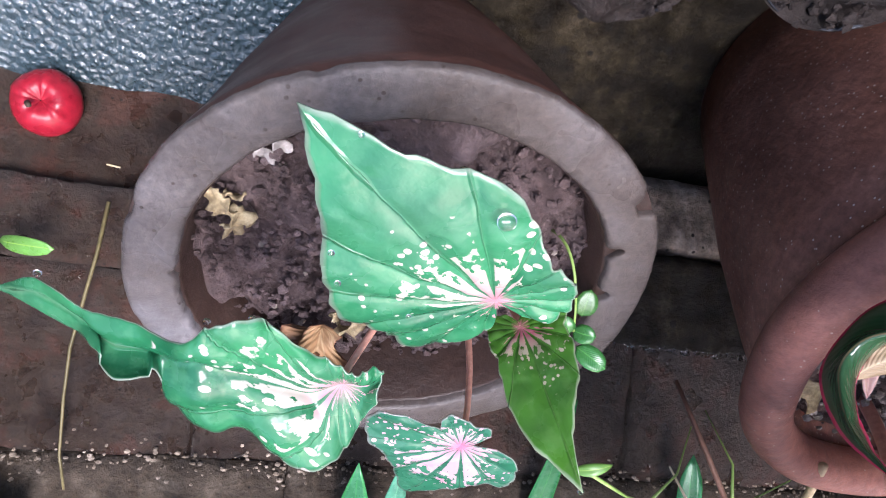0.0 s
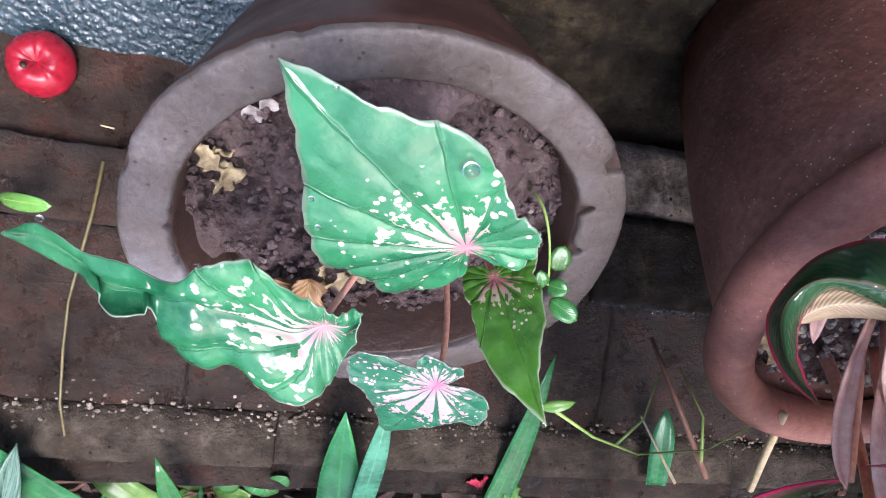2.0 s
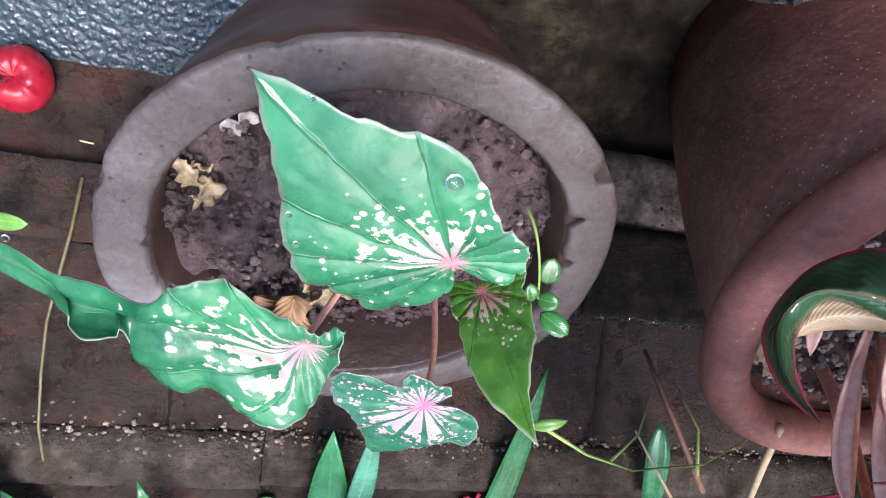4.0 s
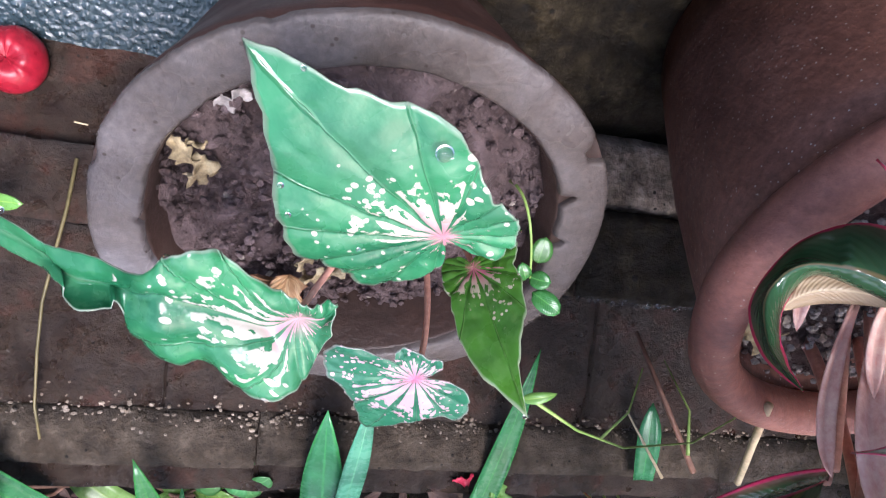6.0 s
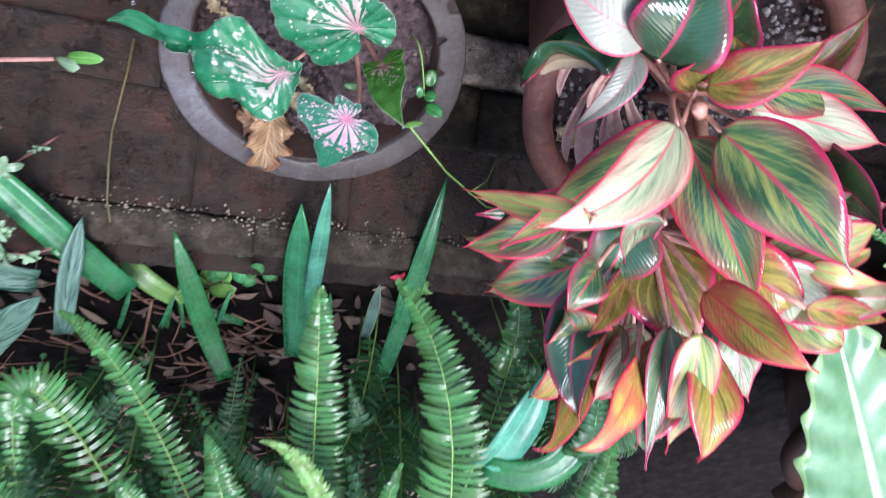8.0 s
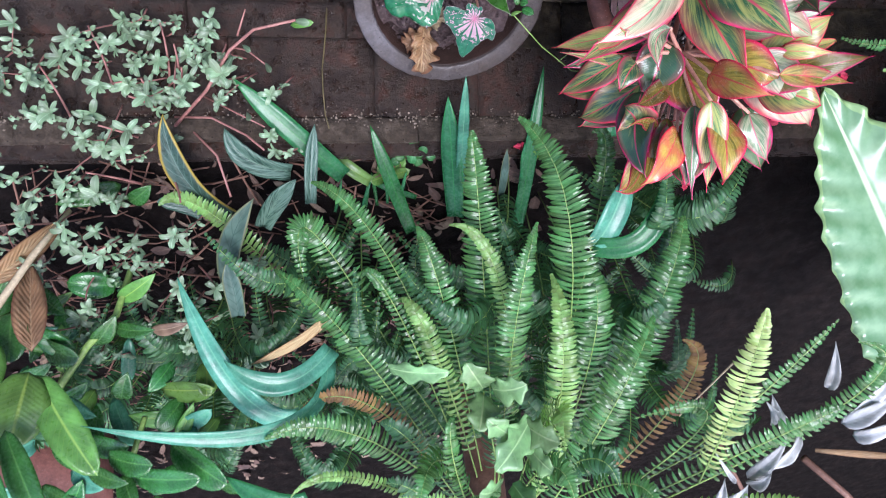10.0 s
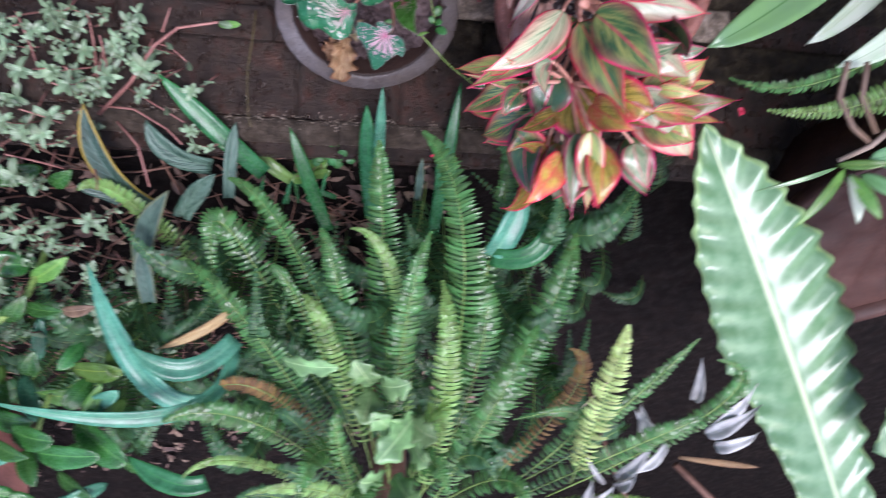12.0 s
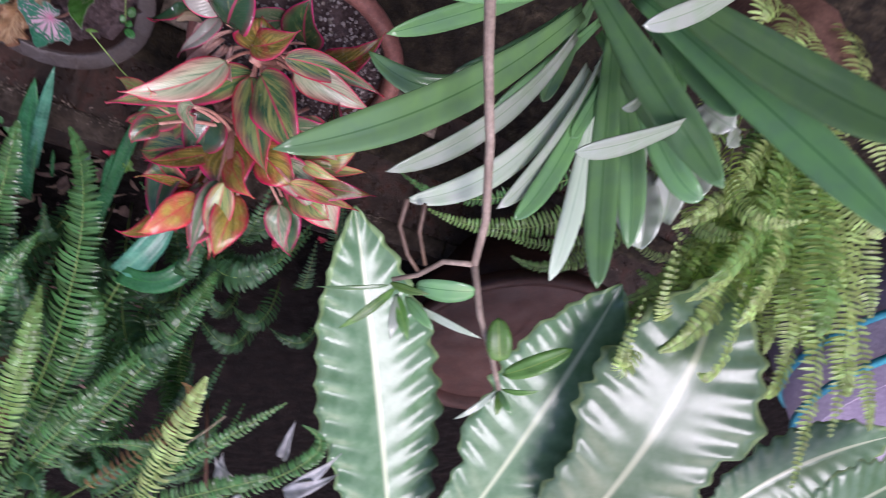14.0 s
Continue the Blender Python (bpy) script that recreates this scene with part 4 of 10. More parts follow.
draped_leaf(caladium, CAL_STREAKED,
            [(-0.0144, -0.2138, 0.1559), (-0.0208, -0.2117, 0.1607), (-0.0268, -0.207, 0.1584), (-0.034, -0.1993, 0.1579), (-0.0419, -0.1828, 0.1601), (-0.0503, -0.172, 0.1624), (-0.0593, -0.1707, 0.1643), (-0.066, -0.1752, 0.1645), (-0.0731, -0.1817, 0.1628), (-0.0829, -0.1871, 0.1561), (-0.0935, -0.1875, 0.1493), (-0.1031, -0.1869, 0.1462), (-0.1095, -0.185, 0.145), (-0.1129, -0.1833, 0.1436), (-0.1162, -0.1811, 0.1419), (-0.1217, -0.18, 0.138), (-0.1324, -0.1815, 0.1312), (-0.1425, -0.1866, 0.128), (-0.1519, -0.1921, 0.1248)],
            [(-0.0098, -0.217, 0.1567), (-0.0172, -0.2241, 0.157), (-0.028, -0.2248, 0.1561), (-0.04, -0.2278, 0.1561), (-0.0501, -0.2191, 0.157), (-0.06, -0.2098, 0.1582), (-0.0681, -0.203, 0.1593), (-0.0744, -0.1985, 0.1596), (-0.0807, -0.2001, 0.158), (-0.0875, -0.2003, 0.155), (-0.0947, -0.1983, 0.1533), (-0.1035, -0.1959, 0.1523), (-0.1094, -0.193, 0.1493), (-0.1132, -0.1905, 0.1454), (-0.117, -0.1889, 0.1429), (-0.1236, -0.187, 0.1388), (-0.1335, -0.1861, 0.1337), (-0.1431, -0.1891, 0.1295), (-0.1519, -0.1923, 0.125)],
            [(-0.0127, -0.2267, 0.1644), (-0.0207, -0.2407, 0.1632), (-0.0255, -0.251, 0.1638), (-0.0317, -0.2555, 0.1691), (-0.045, -0.2559, 0.1736), (-0.0569, -0.2506, 0.1682), (-0.0673, -0.2416, 0.1593), (-0.0787, -0.2386, 0.162), (-0.0894, -0.2276, 0.1585), (-0.0886, -0.2079, 0.1589), (-0.0915, -0.1974, 0.1644), (-0.0992, -0.1953, 0.1667), (-0.1061, -0.1947, 0.1598), (-0.1125, -0.196, 0.15), (-0.1177, -0.1967, 0.1442), (-0.1249, -0.196, 0.14), (-0.1332, -0.193, 0.136), (-0.1432, -0.1917, 0.1307), (-0.1524, -0.1933, 0.1248)],
            0.11, "heart leaf with a long twisted tip", 3.3, 0.028, 170)
heart_leaf(caladium, CAL_YOUNG, (0.0505, -0.2468, 0.1184), (0.056, -0.247, 0.1554), (0.0634, -0.2559, 0.1925), (-0.266, 0.95, 0.163),
           [(-180, 0.05), (-150, 0.08), (-120, 0.24), (-94, 0.31), (-60, 0.27), (-34, 0.4), (-22, 0.512), (-11, 0.606), (-4, 0.747), (-1, 0.889), (0, 1.0), (3, 0.916), (10, 0.793), (16, 0.682), (23, 0.545), (33, 0.376), (45, 0.265), (86, 0.2), (130, 0.19), (154, 0.14), (168, 0.058), (180, 0.05)],
           fold=0.22, wave=0.02, seed=2.2, label="narrow bright green young leaf")
heart_leaf(caladium, CAL_PINK, (0.019, -0.266, 0.164), (0.0062, -0.296, 0.1615), (-0.007, -0.325, 0.154), (-0.206, -0.1, 0.967),
           [(-180, 0.25), (-165, 0.3), (-150, 0.24), (-132, 0.05), (-120, 0.1), (-109, 0.24), (-100, 0.35), (-79, 0.456), (-65, 0.544), (-52, 0.61), (-45, 0.5), (-32, 0.495), (-16, 0.624), (-5, 0.863), (0, 1.0), (3, 0.969), (13, 0.761), (32, 0.547), (56, 0.532), (71, 0.613), (90, 0.65), (104, 0.63), (111, 0.5), (118, 0.3), (124, 0.22), (130, 0.28), (137, 0.335), (147, 0.36), (159, 0.307), (170, 0.27), (180, 0.25)],
           fold=0.02, wave=0.035, seed=3.6, label="pink flushed leaf with green margin")
stem(caladium, PINK_STEM, arc((0.03, -0.262, 0.028), (0.045, -0.235, 0.09), (0.033, -0.198, 0.141)), 0.0022, 0.0014, "stalk", "thin pinkish leaf stalk")
stem(caladium, PINK_STEM, arc((0.028, -0.262, 0.028), (0.004, -0.24, 0.085), (-0.028, -0.225, 0.155)), 0.0022, 0.0014, "stalk", "thin pinkish leaf stalk")
stem(caladium, PINK_STEM, arc((0.038, -0.27, 0.028), (0.05, -0.262, 0.09), (0.0505, -0.2468, 0.1184)), 0.0022, 0.0014, "stalk", "thin pinkish leaf stalk")
stem(caladium, PINK_STEM, arc((0.03, -0.285, 0.028), (0.03, -0.288, 0.1), (0.019, -0.266, 0.163)), 0.0022, 0.0014, "stalk", "thin pinkish leaf stalk")

seedling = empty("clover_seedling", (0.085, -0.27, 0.03), "small bright green clover seedling in pot soil", "plant")
leaf(seedling, BROAD, (0.097, -0.302, 0.071), (0.099, -0.294, 0.069), (0.102, -0.288, 0.064), (-0.129, 0.463, 0.877), 0.013, w_oval, fold=0.1, nu=8, nv=4)
leaf(seedling, BROAD, (0.092, -0.308, 0.076), (0.097, -0.306, 0.081), (0.103, -0.306, 0.083), (-0.411, 0.751, 0.517), 0.011, w_oval, fold=0.1, nu=8, nv=4)
leaf(seedling, BROAD, (0.093, -0.314, 0.083), (0.1, -0.315, 0.091), (0.107, -0.319, 0.096), (-0.167, 0.852, 0.495), 0.013, w_oval, fold=0.1, nu=8, nv=4)
leaf(seedling, BROAD, (0.09, -0.309, 0.077), (0.088, -0.303, 0.077), (0.087, -0.298, 0.073), (0.121, 0.389, 0.913), 0.009, w_oval, fold=0.1, nu=8, nv=4)
leaf(seedling, BROAD, (0.031, -0.302, 0.066), (0.024, -0.299, 0.068), (0.016, -0.298, 0.068), (0.225, 0.375, 0.899), 0.007, w_oval, fold=0.1, nu=8, nv=4)
stem(seedling, GREEN_STEM, arc((0.085, -0.275, 0.028), (0.09, -0.27, 0.06), (0.092, -0.308, 0.077)), 0.0010, 0.0007, "stalk")

clover = empty("clover", (-0.118, -0.535, 0.05), "low clover with round green leaves behind the edging", "plant")
for k in range(9):
    a, r = 0.7 * k, (0.006, 0.016, 0.024)[k % 3]
    c = Vector((-0.118 + r * math.cos(a) * 1.5, -0.531 + r * math.sin(a), 0.084 + 0.006 * math.sin(k * 2.2)))
    d = Vector((math.cos(a), math.sin(a), 0.1)) * 0.0085
    leaf(clover, CLOVER, c - d, c + Vector((0, 0, 0.0015)), c + d, (0.1 * math.sin(k), 0.35, 0.93), 0.0165, w_oval, fold=0.08, nu=8, nv=4)
    stem(clover, GREEN_STEM, arc((-0.118, -0.535, 0.05), (c + Vector((-0.118, -0.535, 0.05))) / 2 + Vector((0, 0, 0.008)), c - d), 0.0009, 0.0006, "stalk", sides=5)

aglaonema = empty("aglaonema", (0.335, -0.3, 0.09), "red-edged aglaonema with cream, green and orange leaves", "plant")
CROWN_HIGH, CROWN_LOW, CROWN_BACK = (0.287, -0.245, 0.185), (0.262, -0.325, 0.262), (0.282, -0.354, 0.245)
broad_leaf(aglaonema, AGL[1], (0.357, -0.347, 0.262), (0.392, -0.399, 0.292), (0.433, -0.46, 0.304), (-0.358, 0.105, 0.928), 0.092, fold=0.2, curl=0.0050, at=CROWN_BACK)
broad_leaf(aglaonema, AGL[0], (0.343, -0.419, 0.279), (0.353, -0.461, 0.307), (0.369, -0.512, 0.316), (-0.004, 0.371, 0.929), 0.057, fold=0.2, curl=0.0050, at=CROWN_BACK)
broad_leaf(aglaonema, AGL[1], (0.262, -0.413, 0.289), (0.24, -0.445, 0.313), (0.222, -0.488, 0.317), (-0.299, 0.471, 0.83), 0.055, fold=0.2, curl=0.0050, at=CROWN_BACK)
broad_leaf(aglaonema, AGL[3], (0.241, -0.301, 0.261), (0.223, -0.329, 0.283), (0.209, -0.365, 0.284), (-0.193, 0.423, 0.886), 0.064, fold=0.2, curl=0.0050, at=CROWN_BACK)
broad_leaf(aglaonema, AGL[3], (0.216, -0.369, 0.246), (0.172, -0.39, 0.246), (0.132, -0.419, 0.227), (-0.473, 0.538, 0.698), 0.064, fold=0.2, curl=0.0050, at=CROWN_BACK)
broad_leaf(aglaonema, AGL[3], (0.197, -0.329, 0.233), (0.153, -0.352, 0.23), (0.111, -0.384, 0.206), (-0.532, 0.492, 0.689), 0.044, fold=0.2, curl=0.0050, at=CROWN_BACK)
broad_leaf(aglaonema, AGL[1], (0.359, -0.277, 0.262), (0.381, -0.294, 0.291), (0.41, -0.318, 0.302), (-0.299, 0.452, 0.84), 0.043, fold=0.2, curl=0.0050, at=CROWN_BACK)
broad_leaf(aglaonema, AGL[1], (0.35, -0.338, 0.267), (0.388, -0.326, 0.275), (0.432, -0.322, 0.263), (-0.065, 0.562, 0.824), 0.034, fold=0.2, curl=0.0050, at=CROWN_BACK)
broad_leaf(aglaonema, AGL[2], (0.219, -0.448, 0.283), (0.192, -0.472, 0.302), (0.169, -0.506, 0.302), (-0.147, 0.408, 0.901), 0.039, fold=0.2, curl=0.0050, at=CROWN_BACK)
broad_leaf(aglaonema, AGL[2], (0.233, -0.386, 0.306), (0.214, -0.419, 0.332), (0.2, -0.461, 0.34), (-0.232, 0.491, 0.84), 0.031, fold=0.2, curl=0.0050, at=CROWN_BACK)
broad_leaf(aglaonema, AGL[2], (0.247, -0.418, 0.294), (0.247, -0.438, 0.315), (0.251, -0.468, 0.318), (-0.406, 0.357, 0.841), 0.032, fold=0.2, curl=0.0050, at=CROWN_BACK)
broad_leaf(aglaonema, AGL[0], (0.283, -0.265, 0.203), (0.193, -0.265, 0.267), (0.117, -0.266, 0.318), (-0.074, 0.588, 0.806), 0.055, fold=0.18, curl=-0.0007, at=CROWN_HIGH)
broad_leaf(aglaonema, AGL[1], (0.248, -0.213, 0.263), (0.199, -0.225, 0.314), (0.134, -0.236, 0.331), (-0.370, 0.464, 0.805), 0.049, fold=0.21, curl=0.0033, at=CROWN_HIGH)
broad_leaf(aglaonema, AGL[3], (0.279, -0.252, 0.231), (0.295, -0.285, 0.296), (0.314, -0.326, 0.347), (-0.231, 0.389, 0.892), 0.068, fold=0.15, curl=0.0055, at=CROWN_HIGH)
broad_leaf(aglaonema, AGL[0], (0.291, -0.230, 0.253), (0.319, -0.240, 0.318), (0.346, -0.264, 0.368), (-0.453, 0.447, 0.771), 0.074, fold=0.12, curl=0.0026, at=CROWN_HIGH)
broad_leaf(aglaonema, AGL[2], (0.263, -0.331, 0.263), (0.265, -0.349, 0.308), (0.285, -0.377, 0.344), (-0.295, 0.547, 0.783), 0.087, fold=0.12, curl=-0.0015, at=CROWN_LOW)
broad_leaf(aglaonema, AGL[2], (0.251, -0.360, 0.264), (0.203, -0.328, 0.330), (0.170, -0.300, 0.372), (-0.185, 0.603, 0.776), 0.029, fold=0.24, curl=-0.0004, at=CROWN_LOW)
broad_leaf(aglaonema, AGL[2], (0.268, -0.304, 0.340), (0.278, -0.286, 0.391), (0.297, -0.283, 0.429), (-0.277, 0.539, 0.795), 0.044, fold=0.15, curl=0.0068, at=CROWN_LOW)
broad_leaf(aglaonema, AGL[1], (0.254, -0.349, 0.338), (0.240, -0.379, 0.374), (0.229, -0.432, 0.410), (-0.108, 0.659, 0.745), 0.031, fold=0.30, curl=-0.0025, at=CROWN_LOW)
broad_leaf(aglaonema, AGL[0], (0.264, -0.329, 0.359), (0.259, -0.375, 0.383), (0.254, -0.440, 0.396), (-0.212, 0.601, 0.771), 0.040, fold=0.21, curl=-0.0004, at=CROWN_LOW)
broad_leaf(aglaonema, AGL[3], (0.205, -0.349, 0.287), (0.182, -0.381, 0.335), (0.187, -0.420, 0.373), (-0.208, 0.577, 0.790), 0.050, fold=0.15, curl=0.0007, at=CROWN_LOW)
broad_leaf(aglaonema, AGL[3], (0.228, -0.429, 0.197), (0.179, -0.431, 0.215), (0.137, -0.443, 0.214), (-0.140, 0.575, 0.806), 0.048, fold=0.12, curl=0.0005, at=CROWN_LOW)
broad_leaf(aglaonema, AGL[1], (0.255, -0.401, 0.306), (0.225, -0.406, 0.334), (0.204, -0.429, 0.351), (-0.285, 0.580, 0.763), 0.037, fold=0.21, curl=-0.0008, at=CROWN_LOW)
broad_leaf(aglaonema, AGL[0], (0.172, -0.229, 0.331), (0.142, -0.261, 0.283), (0.107, -0.303, 0.216), (-0.142, 0.359, 0.922), 0.029, fold=0.18, curl=0.0018, at=CROWN_LOW)
broad_leaf(aglaonema, AGL[0], (0.197, -0.349, 0.236), (0.156, -0.378, 0.218), (0.115, -0.405, 0.167), (-0.062, 0.524, 0.849), 0.038, fold=0.18, curl=0.0070, at=CROWN_LOW)
broad_leaf(aglaonema, AGL[3], (0.181, -0.268, 0.338), (0.165, -0.265, 0.359), (0.153, -0.281, 0.368), (-0.218, 0.556, 0.802), 0.032, fold=0.18, curl=0.0052, at=CROWN_LOW)
broad_leaf(aglaonema, AGL[2], (0.368, -0.271, 0.132), (0.414, -0.240, 0.163), (0.453, -0.191, 0.148), (-0.413, 0.375, 0.830), 0.048, fold=0.27, curl=-0.0001, at=CROWN_HIGH)
broad_leaf(aglaonema, AGL[1], (0.333, -0.238, 0.218), (0.384, -0.244, 0.233), (0.449, -0.266, 0.242), (-0.193, 0.312, 0.930), 0.055, fold=0.18, curl=0.0064, at=CROWN_HIGH)
broad_leaf(aglaonema, AGL[3], (0.317, -0.206, 0.241), (0.379, -0.218, 0.229), (0.461, -0.250, 0.218), (-0.262, 0.359, 0.896), 0.043, fold=0.18, curl=-0.0029, at=CROWN_HIGH)
broad_leaf(aglaonema, AGL[0], (0.397, -0.298, 0.195), (0.395, -0.273, 0.274), (0.391, -0.265, 0.333), (-0.504, 0.354, 0.788), 0.049, fold=0.18, curl=-0.0024, at=CROWN_HIGH)
broad_leaf(aglaonema, AGL[1], (0.330, -0.314, 0.319), (0.363, -0.342, 0.331), (0.400, -0.399, 0.343), (-0.447, 0.521, 0.727), 0.052, fold=0.15, curl=0.0112, at=CROWN_LOW)
broad_leaf(aglaonema, AGL[0], (0.360, -0.310, 0.320), (0.380, -0.306, 0.337), (0.415, -0.314, 0.341), (-0.284, 0.464, 0.839), 0.021, fold=0.24, curl=0.0002, at=CROWN_LOW)
broad_leaf(aglaonema, AGL[2], (0.344, -0.318, 0.353), (0.389, -0.335, 0.350), (0.449, -0.368, 0.340), (-0.208, 0.554, 0.806), 0.028, fold=0.21, curl=0.0037, at=CROWN_LOW)
broad_leaf(aglaonema, AGL[0], (0.364, -0.328, 0.298), (0.408, -0.330, 0.301), (0.460, -0.341, 0.280), (-0.235, 0.514, 0.825), 0.023, fold=0.24, curl=0.0106, at=CROWN_LOW)
broad_leaf(aglaonema, AGL[1], (0.340, -0.406, 0.308), (0.342, -0.428, 0.332), (0.357, -0.465, 0.345), (-0.253, 0.514, 0.820), 0.041, fold=0.12, curl=-0.0009, at=CROWN_LOW)
broad_leaf(aglaonema, AGL[2], (0.218, -0.400, 0.303), (0.191, -0.349, 0.347), (0.169, -0.319, 0.380), (-0.246, 0.543, 0.803), 0.019, fold=0.30, curl=0.0116, at=CROWN_LOW)
broad_leaf(aglaonema, AGL[2], (0.238, -0.418, 0.247), (0.182, -0.420, 0.358), (0.141, -0.399, 0.403), (-0.068, 0.665, 0.744), 0.035, fold=0.18, curl=0.0038, at=CROWN_LOW)
broad_leaf(aglaonema, AGL[1], (0.220, -0.236, 0.334), (0.210, -0.261, 0.317), (0.222, -0.312, 0.304), (-0.088, 0.541, 0.837), 0.025, fold=0.36, curl=0.0033, at=CROWN_LOW)
broad_leaf(aglaonema, AGL[0], (0.274, -0.464, 0.269), (0.246, -0.454, 0.323), (0.237, -0.452, 0.360), (-0.337, 0.545, 0.768), 0.031, fold=0.18, curl=0.0103, at=CROWN_LOW)
broad_leaf(aglaonema, AGL[1], (0.323, -0.242, 0.086), (0.278, -0.223, 0.139), (0.242, -0.216, 0.174), (-0.198, 0.268, 0.943), 0.044, fold=0.18, curl=-0.0032, at=CROWN_HIGH)
broad_leaf(aglaonema, AGL[0], (0.348, -0.260, 0.112), (0.340, -0.210, 0.135), (0.342, -0.169, 0.141), (-0.325, 0.370, 0.870), 0.071, fold=0.18, curl=0.0037, at=CROWN_HIGH)
broad_leaf(aglaonema, AGL[2], (0.320, -0.359, 0.302), (0.390, -0.333, 0.336), (0.464, -0.329, 0.344), (-0.217, 0.396, 0.892), 0.048, fold=0.15, curl=0.0060, at=CROWN_BACK)
broad_leaf(aglaonema, AGL[0], (0.360, -0.349, 0.273), (0.397, -0.313, 0.295), (0.439, -0.299, 0.288), (0.016, 0.412, 0.911), 0.058, fold=0.15, curl=0.0060, at=CROWN_BACK)
broad_leaf(aglaonema, AGL[1], (0.318, -0.310, 0.251), (0.375, -0.286, 0.285), (0.436, -0.283, 0.289), (-0.152, 0.351, 0.924), 0.048, fold=0.15, curl=0.0060, at=CROWN_BACK)
broad_leaf(aglaonema, AGL[2], (0.230, -0.373, 0.350), (0.199, -0.369, 0.397), (0.168, -0.391, 0.415), (0.143, 0.508, 0.849), 0.046, fold=0.15, curl=0.0060, at=CROWN_BACK)
broad_leaf(aglaonema, AGL[0], (0.353, -0.378, 0.295), (0.380, -0.368, 0.338), (0.410, -0.384, 0.351), (0.005, 0.410, 0.912), 0.056, fold=0.15, curl=0.0060, at=CROWN_BACK)
broad_leaf(aglaonema, AGL[2], (0.283, -0.219, 0.214), (0.283, -0.181, 0.234), (0.284, -0.163, 0.219), (-0.091, 0.363, 0.927), 0.068, fold=0.15, curl=0.0060, at=CROWN_BACK)
broad_leaf(aglaonema, AGL[2], (0.281, -0.365, 0.344), (0.271, -0.373, 0.399), (0.261, -0.406, 0.425), (0.040, 0.450, 0.892), 0.052, fold=0.15, curl=0.0060, at=CROWN_BACK)
broad_leaf(aglaonema, AGL[3], (0.191, -0.385, 0.310), (0.182, -0.351, 0.328), (0.171, -0.343, 0.315), (-0.044, 0.434, 0.900), 0.056, fold=0.15, curl=0.0060, at=CROWN_BACK)
broad_leaf(aglaonema, AGL[2], (0.303, -0.327, 0.288), (0.327, -0.321, 0.329), (0.355, -0.338, 0.341), (0.038, 0.350, 0.936), 0.064, fold=0.15, curl=0.0060, at=CROWN_BACK)
broad_leaf(aglaonema, AGL[3], (0.260, -0.389, 0.324), (0.242, -0.393, 0.376), (0.224, -0.423, 0.400), (0.074, 0.588, 0.805), 0.055, fold=0.15, curl=0.0060, at=CROWN_BACK)
broad_leaf(aglaonema, AGL_PALE, (0.235, -0.175, 0.208), (0.198, -0.158, 0.205), (0.174, -0.146, 0.166), (-0.3, 0.6, 0.74), 0.046, fold=0.12, curl=0.006, at=CROWN_HIGH)
broad_leaf(aglaonema, AGL[3], (0.243, -0.187, 0.221), (0.251, -0.149, 0.227), (0.269, -0.117, 0.195), (-0.25, 0.5, 0.83), 0.072, fold=0.2, curl=0.004, at=CROWN_HIGH)
broad_leaf(aglaonema, AGL_PALE, (0.231, -0.191, 0.204), (0.213, -0.206, 0.232), (0.178, -0.244, 0.227), (-0.1, 0.75, 0.65), 0.024, fold=0.3, curl=0.008, at=CROWN_HIGH)
broad_leaf(aglaonema, AGL[2], (0.276, -0.200, 0.238), (0.302, -0.175, 0.260), (0.329, -0.145, 0.270), (-0.1, 0.7, 0.7), 0.042, fold=0.2, curl=0.004, at=CROWN_HIGH)
draped_leaf(aglaonema, AGL_DEEP,
            [(0.237, -0.207, 0.181), (0.231, -0.198, 0.167), (0.204, -0.197, 0.151), (0.181, -0.21, 0.148), (0.162, -0.228, 0.163), (0.152, -0.223, 0.192), (0.147, -0.202, 0.22)],
            [(0.237, -0.208, 0.182), (0.214, -0.204, 0.182), (0.193, -0.2, 0.173), (0.176, -0.203, 0.165), (0.163, -0.216, 0.167), (0.152, -0.215, 0.192), (0.147, -0.202, 0.22)],
            [(0.236, -0.21, 0.184), (0.219, -0.217, 0.194), (0.207, -0.215, 0.177), (0.187, -0.217, 0.159), (0.173, -0.227, 0.169), (0.159, -0.219, 0.192), (0.147, -0.202, 0.22)],
            0.0, "dark glossy leaf arched over the pot rim", 5.0, 0.0, 48, 7, True)
leaf(aglaonema, TAN, (0.1745, -0.2315, 0.1665), (0.1905, -0.219, 0.1665), (0.219, -0.219, 0.178), (-0.3, 0.62, 0.72), 0.013, w_oval, name="leaf_underside", label="pale tan turned-over leaf margin", fold=-0.5, nu=16, nv=6)
for a, m, b, w in (((0.235, -0.25, 0.16), (0.205, -0.262, 0.212), (0.199, -0.268, 0.258), 0.014), ((0.24, -0.252, 0.17), (0.229, -0.258, 0.215), (0.233, -0.256, 0.25), 0.013), ((0.228, -0.255, 0.15), (0.2, -0.268, 0.19), (0.19, -0.276, 0.222), 0.008), ((0.25, -0.25, 0.17), (0.248, -0.255, 0.212), (0.256, -0.25, 0.252), 0.011), ((0.245, -0.24, 0.15), (0.222, -0.245, 0.172), (0.212, -0.256, 0.198), 0.008), ((0.262, -0.262, 0.15), (0.235, -0.258, 0.185), (0.214, -0.262, 0.225), 0.01), ((0.225, -0.235, 0.13), (0.205, -0.243, 0.142), (0.196, -0.258, 0.16), 0.008)):
    leaf(aglaonema, PINK_SHEATH, a, m, b, (-0.35, 0.65, 0.68), w, w_strap, name="leaf_sheath", fold=0.7, wave=0.06, waves=1.3, nu=14, nv=6)
